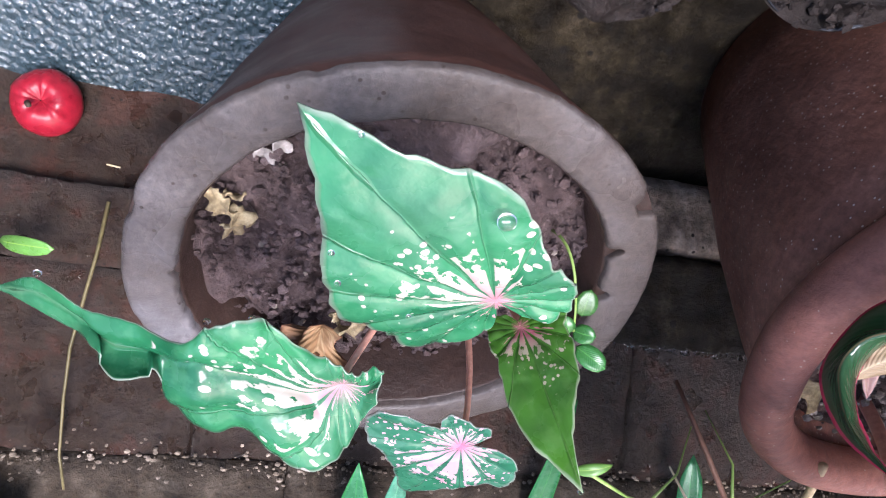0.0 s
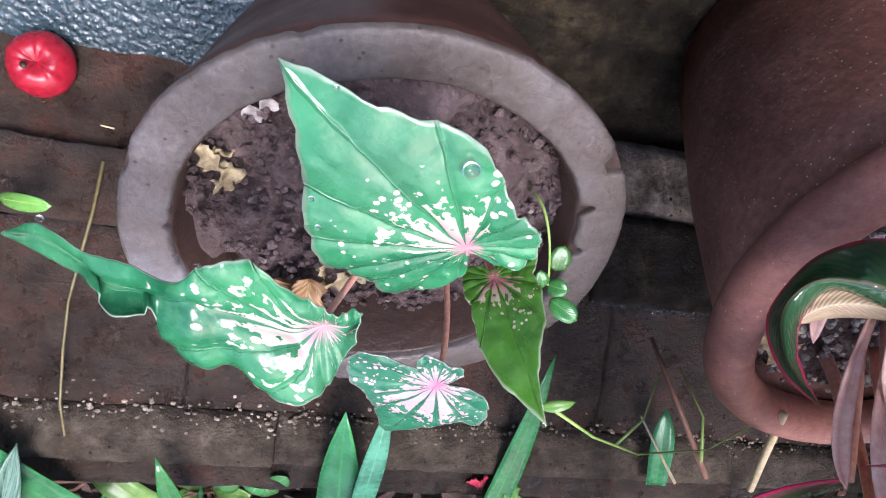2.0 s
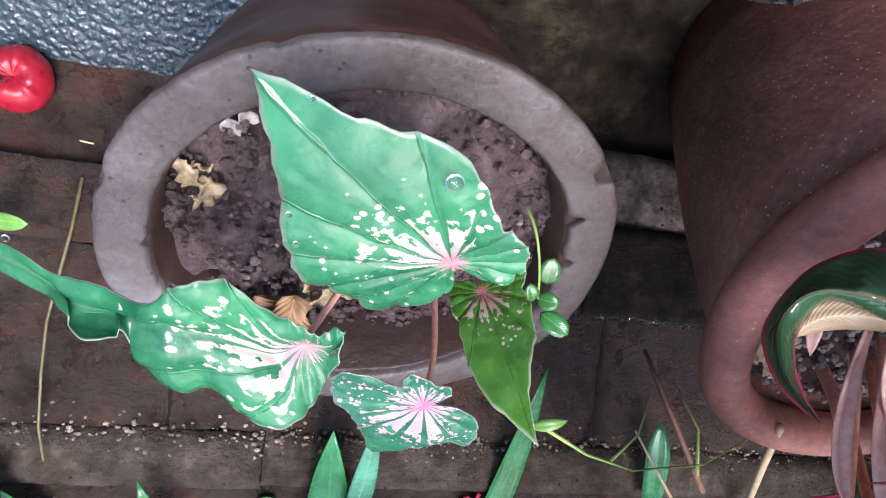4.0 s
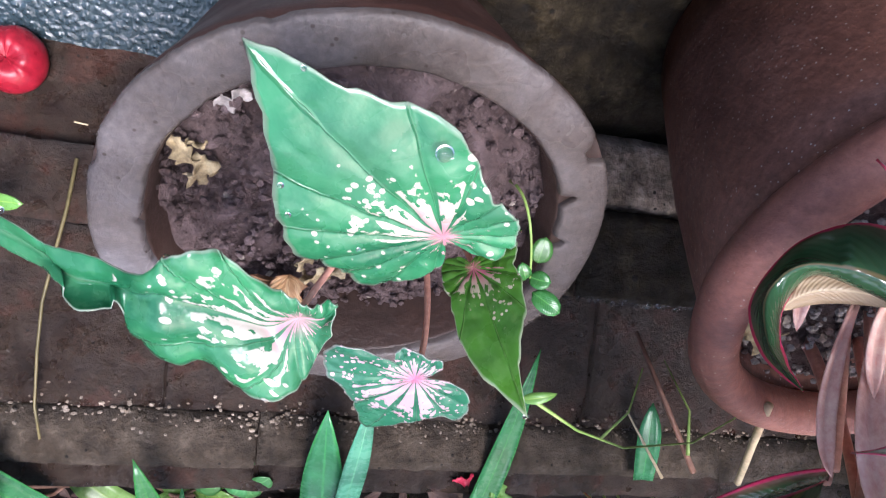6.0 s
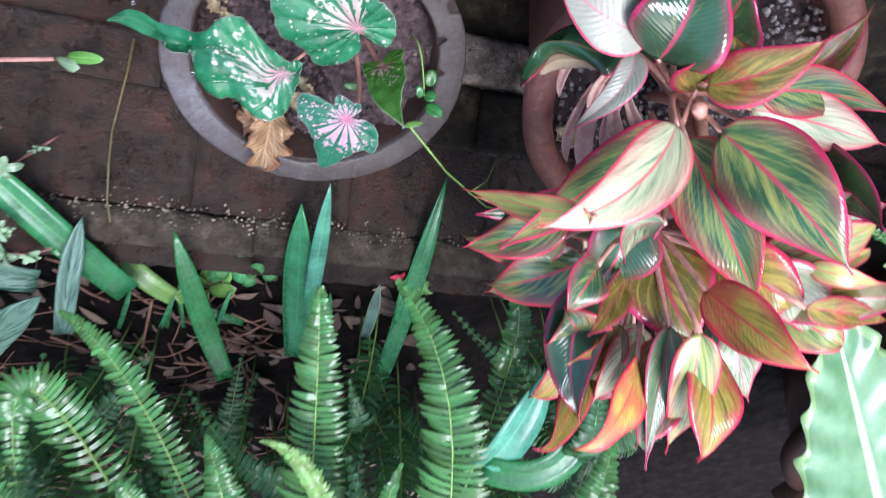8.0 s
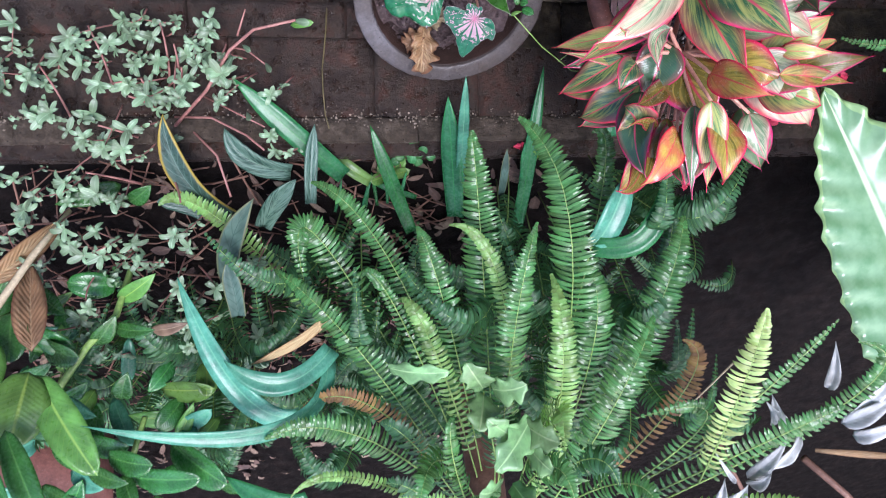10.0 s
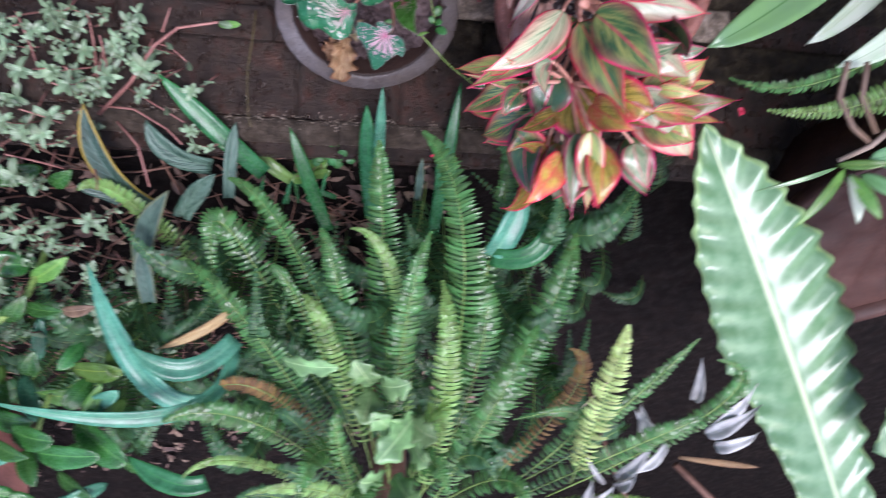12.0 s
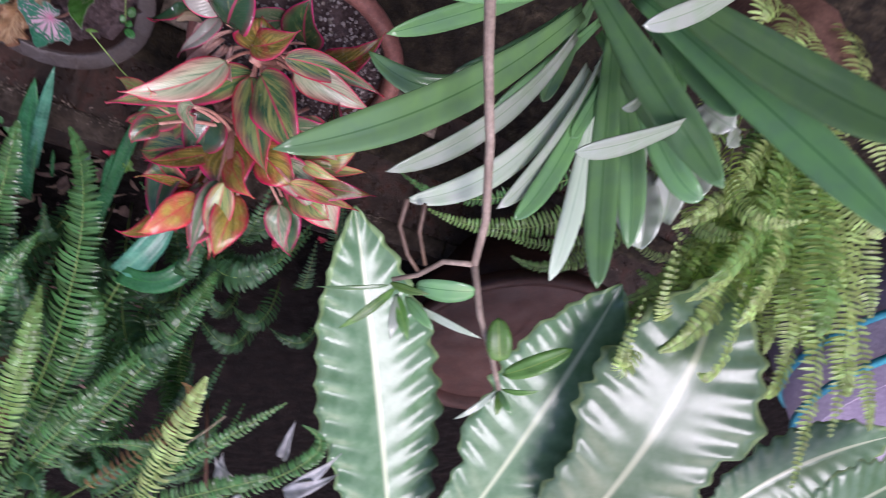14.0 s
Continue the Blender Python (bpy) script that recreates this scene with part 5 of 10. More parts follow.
stem(aglaonema, PINK_STEM, arc((0.262, -0.225, 0.17), (0.25, -0.217, 0.178), (0.237, -0.208, 0.182)), 0.003, 0.002, "stalk")
stem(aglaonema, PINK_STEM, arc((0.3, -0.27, 0.085), (0.311, -0.272, 0.148), (0.301, -0.235, 0.171)), 0.0060, 0.0050, "cane", "bare pink cane")
stem(aglaonema, PINK_STEM, arc((0.325, -0.29, 0.085), (0.311, -0.265, 0.18), (0.277, -0.221, 0.235)), 0.0060, 0.0050, "cane", "bare pink cane")
stem(aglaonema, PINK_STEM, arc((0.35, -0.285, 0.085), (0.326, -0.32, 0.198), (0.282, -0.354, 0.271)), 0.0060, 0.0050, "cane", "bare pink cane")
stem(aglaonema, PINK_STEM, arc((0.315, -0.315, 0.085), (0.306, -0.258, 0.18), (0.277, -0.221, 0.235)), 0.0060, 0.0050, "cane", "bare pink cane")
stem(aglaonema, PINK_STEM, arc((0.345, -0.32, 0.085), (0.323, -0.317, 0.198), (0.282, -0.354, 0.271)), 0.0060, 0.0050, "cane", "bare pink cane")
stem(aglaonema, PINK_STEM, arc((0.291, -0.387, 0.085), (0.267, -0.364, 0.146), (0.235, -0.353, 0.195)), 0.0046, 0.0032, "cane", "bare pink cane")
stem(aglaonema, PINK_STEM, arc((0.311, -0.369, 0.085), (0.27, -0.353, 0.144), (0.24, -0.348, 0.191)), 0.0040, 0.0027, "cane", "bare pink cane")
stem(aglaonema, PINK_STEM, arc((0.319, -0.351, 0.085), (0.281, -0.354, 0.156), (0.249, -0.369, 0.216)), 0.0037, 0.0025, "cane", "bare pink cane")
stem(aglaonema, PINK_STEM, arc((0.325, -0.381, 0.085), (0.29, -0.371, 0.159), (0.261, -0.373, 0.222)), 0.0044, 0.0030, "cane", "bare pink cane")
stem(aglaonema, PINK_STEM, arc((0.343, -0.366, 0.085), (0.313, -0.362, 0.159), (0.282, -0.371, 0.221)), 0.0044, 0.0030, "cane", "bare pink cane")
stem(aglaonema, PINK_STEM, arc((0.316, -0.419, 0.085), (0.283, -0.389, 0.158), (0.252, -0.371, 0.218)), 0.0040, 0.0027, "cane", "bare pink cane")
stem(aglaonema, PINK_STEM, arc((0.371, -0.396, 0.085), (0.321, -0.379, 0.16), (0.271, -0.373, 0.223)), 0.0033, 0.0023, "cane", "bare pink cane")
stem(aglaonema, PINK_STEM, arc((0.319, -0.333, 0.085), (0.313, -0.337, 0.15), (0.301, -0.353, 0.204)), 0.0044, 0.0030, "cane", "bare pink cane")
leaf(aglaonema, AGL[3], (0.235, -0.352, 0.194), (0.176, -0.341, 0.208), (0.123, -0.342, 0.207), (0.143, 0.447, 0.883), 0.037, w_tapered, fold=0.3, wave=0.05, waves=1.4, nu=18, nv=8)
leaf(aglaonema, AGL[0], (0.261, -0.371, 0.219), (0.186, -0.334, 0.227), (0.118, -0.311, 0.217), (0.123, 0.33, 0.936), 0.021, w_tapered, fold=0.5, wave=0.06, waves=1.7, nu=18, nv=8)

fern = empty("sword_fern", (-0.03, -0.82, 0.05), "lush green sword fern with arching fronds in the bed", "fern")
frond(fern, FERN, (-0.09, -0.828, 0.499), (-0.04, -0.542, 0.346), (-0.016, -0.392, 0.236), (-0.212, 0.6, 0.771), 0.070, 34, seed=1.12)
frond(fern, FERN, (-0.005, -0.807, 0.517), (0.083, -0.499, 0.387), (0.052, -0.381, 0.245), (-0.417, 0.654, 0.631), 0.070, 34, seed=8.77)
frond(fern, FERN, (-0.093, -0.828, 0.559), (-0.021, -0.555, 0.478), (0.041, -0.448, 0.381), (0.324, 0.526, 0.786), 0.051, 34, seed=0.78)
frond(fern, FERN_YOUNG, (-0.052, -0.859, 0.588), (0.028, -0.608, 0.531), (0.047, -0.51, 0.42), (0.023, 0.749, 0.662), 0.049, 34, seed=2.84)
frond(fern, FERN, (-0.112, -0.826, 0.521), (-0.103, -0.556, 0.416), (-0.116, -0.455, 0.334), (-0.097, 0.615, 0.782), 0.051, 34, seed=3.16)
frond(fern, FERN_YOUNG, (-0.057, -0.809, 0.504), (-0.022, -0.538, 0.399), (-0.07, -0.454, 0.343), (0.038, 0.576, 0.817), 0.029, 34, seed=5.28)
frond(fern, FERN, (0.022, -0.806, 0.43), (0.157, -0.541, 0.259), (0.161, -0.466, 0.205), (-0.17, 0.582, 0.795), 0.038, 34, seed=1.72)
frond(fern, FERN, (0.009, -0.882, 0.539), (0.177, -0.66, 0.434), (0.261, -0.566, 0.319), (-0.003, 0.777, 0.629), 0.069, 34, seed=1.11)
frond(fern, FERN_SHADED, (0.042, -0.869, 0.489), (0.213, -0.651, 0.36), (0.25, -0.58, 0.275), (0.064, 0.748, 0.661), 0.039, 34, seed=6.44)
frond(fern, FERN, (-0.046, -0.881, 0.597), (0.081, -0.664, 0.557), (0.174, -0.599, 0.457), (0.13, 0.77, 0.625), 0.058, 34, seed=0.72)
frond(fern, FERN_PALE, (0.189, -0.776, 0.623), (0.239, -0.592, 0.591), (0.272, -0.492, 0.551), (-0.382, 0.451, 0.807), 0.047, 34, seed=3.36)
frond(fern, FERN, (0.195, -0.744, 0.586), (0.287, -0.646, 0.57), (0.382, -0.581, 0.53), (-0.012, 0.532, 0.847), 0.032, 34, seed=7.04)
frond(fern, FERN, (-0.129, -0.818, 0.455), (-0.179, -0.544, 0.291), (-0.271, -0.462, 0.181), (-0.262, 0.654, 0.71), 0.050, 34, seed=7.21)
frond(fern, FERN, (-0.202, -0.744, 0.382), (-0.28, -0.498, 0.253), (-0.309, -0.554, 0.319), (0.213, 0.697, 0.685), 0.057, 34, seed=3.88)
frond(fern, FERN, (-0.163, -0.85, 0.517), (-0.245, -0.599, 0.407), (-0.348, -0.523, 0.29), (-0.254, 0.691, 0.677), 0.055, 34, seed=4.47)
frond(fern, FERN, (-0.145, -0.809, 0.477), (-0.179, -0.561, 0.37), (-0.216, -0.526, 0.337), (0.001, 0.697, 0.717), 0.027, 34, seed=3.78)
frond(fern, FERN_YOUNG, (-0.121, -0.831, 0.528), (-0.13, -0.585, 0.45), (-0.161, -0.527, 0.391), (0.078, 0.74, 0.668), 0.036, 34, seed=4.15)
frond(fern, FERN_YOUNG, (-0.244, -0.786, 0.397), (-0.407, -0.511, 0.209), (-0.514, -0.448, 0.167), (-0.145, 0.356, 0.923), 0.046, 34, seed=4.82)
frond(fern, FERN, (-0.164, -0.861, 0.545), (-0.267, -0.662, 0.51), (-0.382, -0.613, 0.515), (0.272, 0.553, 0.787), 0.054, 34, seed=0.64)
frond(fern, FERN_DRY, (-0.167, -0.852, 0.513), (-0.255, -0.659, 0.46), (-0.354, -0.653, 0.466), (0.083, 0.424, 0.902), 0.038, 34, seed=3.83)
frond(fern, FERN_YOUNG, (-0.178, -0.861, 0.57), (-0.272, -0.673, 0.568), (-0.354, -0.643, 0.59), (0.408, 0.643, 0.648), 0.020, 34, seed=8.43)
frond(fern, FERN_YOUNG, (-0.114, -0.868, 0.606), (-0.159, -0.673, 0.628), (-0.252, -0.629, 0.636), (0.261, 0.387, 0.884), 0.034, 34, seed=8.08)
frond(fern, FERN, (-0.136, -0.856, 0.596), (-0.131, -0.639, 0.586), (-0.116, -0.584, 0.553), (0.264, 0.445, 0.856), 0.029, 34, seed=2.36)
frond(fern, FERN, (-0.122, -0.878, 0.641), (-0.075, -0.69, 0.681), (-0.011, -0.637, 0.674), (-0.232, 0.399, 0.887), 0.045, 34, seed=1.11)
frond(fern, FERN, (-0.129, -0.827, 0.563), (-0.15, -0.635, 0.584), (-0.184, -0.632, 0.66), (0.453, 0.877, 0.163), 0.049, 34, seed=5.96)
frond(fern, FERN_YOUNG, (-0.058, -0.817, 0.557), (0.008, -0.608, 0.563), (0.012, -0.612, 0.613), (-0.396, 0.91, 0.119), 0.050, 34, seed=7.13)
frond(fern, FERN, (-0.074, -0.839, 0.584), (-0.011, -0.651, 0.614), (0.012, -0.658, 0.664), (-0.492, 0.801, 0.34), 0.050, 34, seed=6.60)
frond(fern, FERN, (0.087, -0.879, 0.577), (0.213, -0.692, 0.571), (0.121, -0.682, 0.556), (-0.071, 0.548, 0.833), 0.035, 34, seed=0.93)
frond(fern, FERN, (0.057, -0.89, 0.602), (0.281, -0.72, 0.607), (0.379, -0.681, 0.597), (-0.101, 0.494, 0.864), 0.042, 34, seed=0.04)
frond(fern, FERN, (0.158, -0.889, 0.594), (0.41, -0.695, 0.578), (0.415, -0.623, 0.542), (-0.46, 0.421, 0.781), 0.034, 34, seed=6.97)
frond(fern, FERN_YOUNG, (0.051, -0.894, 0.614), (0.254, -0.758, 0.669), (0.319, -0.748, 0.725), (-0.457, 0.798, 0.393), 0.026, 34, seed=0.83)
frond(fern, FERN_SHADED, (-0.083, -0.864, 0.486), (-0.042, -0.65, 0.361), (-0.045, -0.587, 0.292), (-0.269, 0.71, 0.651), 0.064, 34, seed=7.92)
frond(fern, FERN_SHADED, (-0.149, -0.879, 0.563), (-0.188, -0.691, 0.531), (-0.228, -0.65, 0.506), (-0.124, 0.431, 0.894), 0.051, 34, seed=0.21)
frond(fern, FERN_SHADED, (-0.003, -0.903, 0.534), (0.125, -0.718, 0.446), (0.16, -0.668, 0.355), (0.334, 0.764, 0.552), 0.054, 34, seed=1.09)
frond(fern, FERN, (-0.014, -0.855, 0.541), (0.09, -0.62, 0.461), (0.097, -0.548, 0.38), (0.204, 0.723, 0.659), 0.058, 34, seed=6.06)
frond(fern, FERN_SHADED, (-0.15, -0.849, 0.477), (-0.217, -0.662, 0.398), (-0.31, -0.685, 0.405), (-0.089, 0.614, 0.784), 0.055, 34, seed=8.57)
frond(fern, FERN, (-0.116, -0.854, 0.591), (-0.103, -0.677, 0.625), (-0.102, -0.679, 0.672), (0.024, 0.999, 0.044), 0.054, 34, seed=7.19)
frond(fern, FERN_SHADED, (0.115, -0.881, 0.569), (0.269, -0.719, 0.578), (0.178, -0.723, 0.61), (0.303, 0.296, 0.906), 0.037, 34, seed=6.91)
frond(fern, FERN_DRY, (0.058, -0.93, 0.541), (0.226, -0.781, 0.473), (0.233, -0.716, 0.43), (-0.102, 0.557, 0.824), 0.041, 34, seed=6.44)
frond(fern, FERN_SHADED, (-0.149, -0.886, 0.593), (-0.188, -0.708, 0.595), (-0.233, -0.687, 0.578), (-0.17, 0.389, 0.905), 0.050, 34, seed=6.74)
frond(fern, FERN_SHADED, (-0.152, -0.895, 0.514), (-0.22, -0.704, 0.415), (-0.311, -0.659, 0.332), (-0.036, 0.862, 0.505), 0.047, 34, seed=0.55)
frond(fern, FERN_SHADED, (-0.097, -0.845, 0.541), (-0.063, -0.667, 0.533), (-0.056, -0.683, 0.581), (0.054, 0.946, 0.32), 0.057, 34, seed=5.08)
frond(fern, FERN_SHADED, (-0.166, -0.886, 0.596), (-0.234, -0.715, 0.609), (-0.3, -0.707, 0.609), (0.083, 0.717, 0.692), 0.041, 34, seed=2.18)
frond(fern, FERN_SHADED, (-0.053, -0.877, 0.571), (0.039, -0.722, 0.582), (0.077, -0.724, 0.624), (-0.394, 0.829, 0.397), 0.049, 34, seed=2.25)
frond(fern, FERN, (-0.026, -0.882, 0.588), (0.086, -0.735, 0.62), (0.119, -0.746, 0.673), (-0.496, 0.739, 0.457), 0.040, 34, seed=6.78)
stem(fern, ROOT, arc((-0.122, -1.067, 0.05), (-0.122, -1.047, 0.25), (-0.122, -0.967, 0.62)), 0.0600, 0.0300, "root_mass", "matted brown fern base")
# low undergrowth in the darkened green, shade put into its colour
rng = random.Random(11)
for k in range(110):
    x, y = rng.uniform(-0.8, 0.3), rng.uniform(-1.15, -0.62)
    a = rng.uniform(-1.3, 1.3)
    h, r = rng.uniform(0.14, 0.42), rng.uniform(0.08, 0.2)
    frond(fern, FERN_SHADED, (x, y, 0.055), (x + 0.5 * r * math.sin(a), y + 0.5 * r * math.cos(a), h), (x + 1.3 * r * math.sin(a), y + 1.2 * r * math.cos(a), h * rng.uniform(0.6, 1.0)), (0.1, 0.5, 0.8), rng.uniform(0.04, 0.065), 30, seed=k)
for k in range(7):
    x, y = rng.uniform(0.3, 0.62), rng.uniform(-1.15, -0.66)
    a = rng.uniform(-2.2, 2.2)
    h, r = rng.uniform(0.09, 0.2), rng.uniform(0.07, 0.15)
    frond(fern, FERN_SHADED, (x, y, 0.055), (x + 0.5 * r * math.sin(a), y + 0.5 * r * math.cos(a), h), (x + 1.3 * r * math.sin(a), y + 1.2 * r * math.cos(a), h * rng.uniform(0.5, 0.9)), (0.1, 0.5, 0.8), rng.uniform(0.035, 0.055), 30, seed=k + 200)

CREEPER = leaf_mat("creeper_leaf", (0.3, 0.52, 0.22), (0.45, 0.62, 0.32), None, 0, None, 0.32, 0.35, 0.02, 6.0, 0.1, 0.2)


def w_lobed(u):
    """A broad leaf with three blunt lobes a side."""
    return max(0.0, (u ** 0.4) * (1 - u) ** 0.5 / 0.53 * (0.82 + 0.2 * math.cos(u * 18.0)))


creeper = empty("creeper", (-0.06, -0.74, 0.06), "light green lobed creeper among fern fronds", "plant")
leaf(creeper, CREEPER, (-0.074, -0.596, 0.515), (-0.078, -0.558, 0.521), (-0.086, -0.532, 0.512), (0.117, 0.077, 0.99), 0.043, w_lobed, fold=0.2, wave=0.05, waves=2, nu=20, nv=6)
leaf(creeper, CREEPER, (-0.062, -0.598, 0.517), (-0.039, -0.578, 0.536), (-0.016, -0.566, 0.540), (-0.625, 0.442, 0.643), 0.043, w_lobed, fold=0.2, wave=0.05, waves=2, nu=20, nv=6)
leaf(creeper, CREEPER, (-0.075, -0.601, 0.521), (-0.081, -0.591, 0.556), (-0.088, -0.591, 0.578), (0.483, 0.873, -0.058), 0.046, w_lobed, fold=0.2, wave=0.05, waves=2, nu=20, nv=6)
leaf(creeper, CREEPER, (-0.020, -0.634, 0.551), (-0.049, -0.625, 0.592), (-0.078, -0.628, 0.618), (0.562, 0.711, 0.422), 0.050, w_lobed, fold=0.2, wave=0.05, waves=2, nu=20, nv=6)
leaf(creeper, CREEPER, (-0.030, -0.637, 0.556), (-0.010, -0.624, 0.585), (0.009, -0.621, 0.599), (-0.631, 0.705, 0.325), 0.043, w_lobed, fold=0.2, wave=0.05, waves=2, nu=20, nv=6)
leaf(creeper, CREEPER, (-0.062, -0.685, 0.613), (-0.046, -0.676, 0.648), (-0.032, -0.679, 0.670), (-0.203, 0.979, 0.027), 0.042, w_lobed, fold=0.2, wave=0.05, waves=2, nu=20, nv=6)
leaf(creeper, CREEPER, (-0.045, -0.645, 0.567), (-0.059, -0.609, 0.574), (-0.075, -0.583, 0.567), (0.362, 0.175, 0.916), 0.039, w_lobed, fold=0.2, wave=0.05, waves=2, nu=20, nv=6)
leaf(creeper, CREEPER, (-0.032, -0.656, 0.577), (-0.019, -0.644, 0.609), (-0.006, -0.644, 0.626), (-0.739, 0.626, 0.249), 0.038, w_lobed, fold=0.2, wave=0.05, waves=2, nu=20, nv=6)
leaf(creeper, CREEPER, (-0.078, -0.681, 0.612), (-0.090, -0.656, 0.631), (-0.104, -0.642, 0.635), (0.761, 0.11, 0.639), 0.043, w_lobed, fold=0.2, wave=0.05, waves=2, nu=20, nv=6)
leaf(creeper, CREEPER, (-0.191, -0.552, 0.482), (-0.149, -0.539, 0.508), (-0.108, -0.536, 0.518), (-0.434, 0.459, 0.775), 0.032, w_lobed, fold=0.2, wave=0.05, waves=2, nu=20, nv=6)
stem(creeper, GREEN_STEM, arc((-0.06, -0.74, 0.06), (-0.08, -0.791, 0.523), (-0.074, -0.598, 0.518)), 0.0015, 0.0010, "stalk")

lily = empty("lily", (0, -0.62, 0.05), "green strap-leaved lily clump behind the edging", "plant")
leaf(lily, BLADE, (-0.073, -0.659, 0.121), (-0.056, -0.542, 0.111), (-0.039, -0.433, 0.082), (-0.243, 0.202, 0.949), 0.035, w_blade, fold=0.12, nu=14, nv=4)
leaf(lily, BLADE_TEAL, (-0.053, -0.594, 0.112), (-0.029, -0.49, 0.114), (-0.005, -0.393, 0.097), (0.019, 0.068, 0.998), 0.018, w_blade, fold=0.12, nu=14, nv=4)
leaf(lily, BLADE, (0.024, -0.75, 0.12), (0.072, -0.59, 0.1), (0.124, -0.45, 0.035), (0.047, 0.313, 0.948), 0.024, w_blade, fold=0.12, nu=14, nv=4)
leaf(lily, BLADE, (-0.152, -0.636, 0.158), (-0.16, -0.532, 0.14), (-0.169, -0.437, 0.104), (0.213, 0.273, 0.938), 0.024, w_blade, fold=0.12, nu=14, nv=4)
leaf(lily, BLADE, (-0.237, -0.519, 0.112), (-0.293, -0.42, 0.096), (-0.352, -0.328, 0.062), (0.209, 0.361, 0.909), 0.034, w_blade, fold=0.12, nu=14, nv=4)
leaf(lily, SNAKE_PALE, (0.014, -0.632, 0.119), (0.026, -0.581, 0.124), (0.038, -0.54, 0.111), (-0.159, 0.133, 0.978), 0.014, w_blade, fold=0.12, nu=14, nv=4)
leaf(lily, BLADE, (-0.134, -0.623, 0.087), (-0.172, -0.595, 0.086), (-0.211, -0.575, 0.068), (0.136, 0.54, 0.831), 0.011, w_blade, fold=0.12, nu=14, nv=4)
leaf(lily, FERN_YOUNG, (-0.204, -0.565, 0.086), (-0.229, -0.533, 0.081), (-0.256, -0.509, 0.059), (0.267, 0.612, 0.744), 0.023, w_blade, fold=0.12, nu=14, nv=4)
leaf(lily, BLADE_TEAL, (-0.298, -0.622, 0.394), (-0.373, -0.615, 0.502), (-0.595, -0.51, 0.503), (0.435, 0.343, 0.833), 0.027, w_blade, fold=0.3, nu=16, nv=4)
leaf(lily, BLADE_TEAL, (-0.36, -0.67, 0.455), (-0.424, -0.596, 0.435), (-0.466, -0.458, 0.323), (0.021, 0.536, 0.844), 0.038, w_blade, fold=0.3, nu=16, nv=4)
leaf(lily, BLADE_TEAL, (-0.285, -0.599, 0.397), (-0.36, -0.596, 0.442), (-0.426, -0.547, 0.417), (0.339, 0.648, 0.682), 0.034, w_blade, fold=0.3, nu=16, nv=4)
leaf(lily, BLADE_TEAL, (0.125, -0.574, 0.33), (0.156, -0.538, 0.316), (0.196, -0.491, 0.273), (0.169, 0.454, 0.875), 0.041, w_blade, fold=0.3, nu=16, nv=4)
leaf(lily, BLADE, (0.125, -0.574, 0.33), (0.197, -0.564, 0.34), (0.238, -0.51, 0.289), (-0.03, 0.578, 0.816), 0.034, w_blade, fold=0.3, nu=16, nv=4)
leaf(lily, DRY, (-0.279, -0.567, 0.36), (-0.328, -0.578, 0.387), (-0.405, -0.59, 0.402), (0.188, 0.5, 0.845), 0.016, w_blade, fold=0.3, nu=16, nv=4)
leaf(lily, BLADE, (-0.376, -0.771, 0.54), (-0.428, -0.757, 0.539), (-0.492, -0.722, 0.5), (0.144, 0.804, 0.577), 0.033, w_blade, fold=0.3, nu=16, nv=4)

snake_plant = empty("snake_plant", (-0.44, -0.56, 0.06), "snake plant with grey green leaves and yellow edges", "plant")
leaf(snake_plant, SNAKE, (-0.428, -0.513, 0.154), (-0.464, -0.42, 0.149), (-0.452, -0.321, 0.124), (0.105, 0.169, 0.98), 0.038, w_blade, fold=0.4, nu=16, nv=6, t=0.002)
leaf(snake_plant, SNAKE_PALE, (-0.44, -0.573, 0.253), (-0.413, -0.499, 0.238), (-0.351, -0.434, 0.221), (-0.05, 0.252, 0.966), 0.035, w_blade, fold=0.4, nu=16, nv=6, t=0.002)
leaf(snake_plant, SNAKE_DARK, (-0.315, -0.48, 0.117), (-0.366, -0.435, 0.123), (-0.385, -0.38, 0.106), (0.123, 0.2, 0.972), 0.035, w_blade, fold=0.4, nu=16, nv=6, t=0.002)
leaf(snake_plant, SNAKE_DARK, (-0.383, -0.542, 0.165), (-0.349, -0.507, 0.156), (-0.304, -0.478, 0.144), (0.054, 0.251, 0.966), 0.033, w_blade, fold=0.4, nu=16, nv=6, t=0.002)
leaf(snake_plant, SNAKE_PALE, (-0.422, -0.569, 0.321), (-0.413, -0.523, 0.303), (-0.409, -0.486, 0.287), (0.124, 0.362, 0.924), 0.027, w_blade, fold=0.4, nu=16, nv=6, t=0.002)
leaf(snake_plant, SNAKE_DARK, (-0.466, -0.497, 0.156), (-0.503, -0.468, 0.147), (-0.527, -0.457, 0.149), (0.111, 0.324, 0.94), 0.023, w_blade, fold=0.4, nu=16, nv=6, t=0.002)
leaf(snake_plant, SNAKE_DARK, (-0.294, -0.52, 0.16), (-0.275, -0.464, 0.129), (-0.253, -0.416, 0.098), (0.284, 0.402, 0.87), 0.021, w_blade, fold=0.4, nu=16, nv=6, t=0.002)

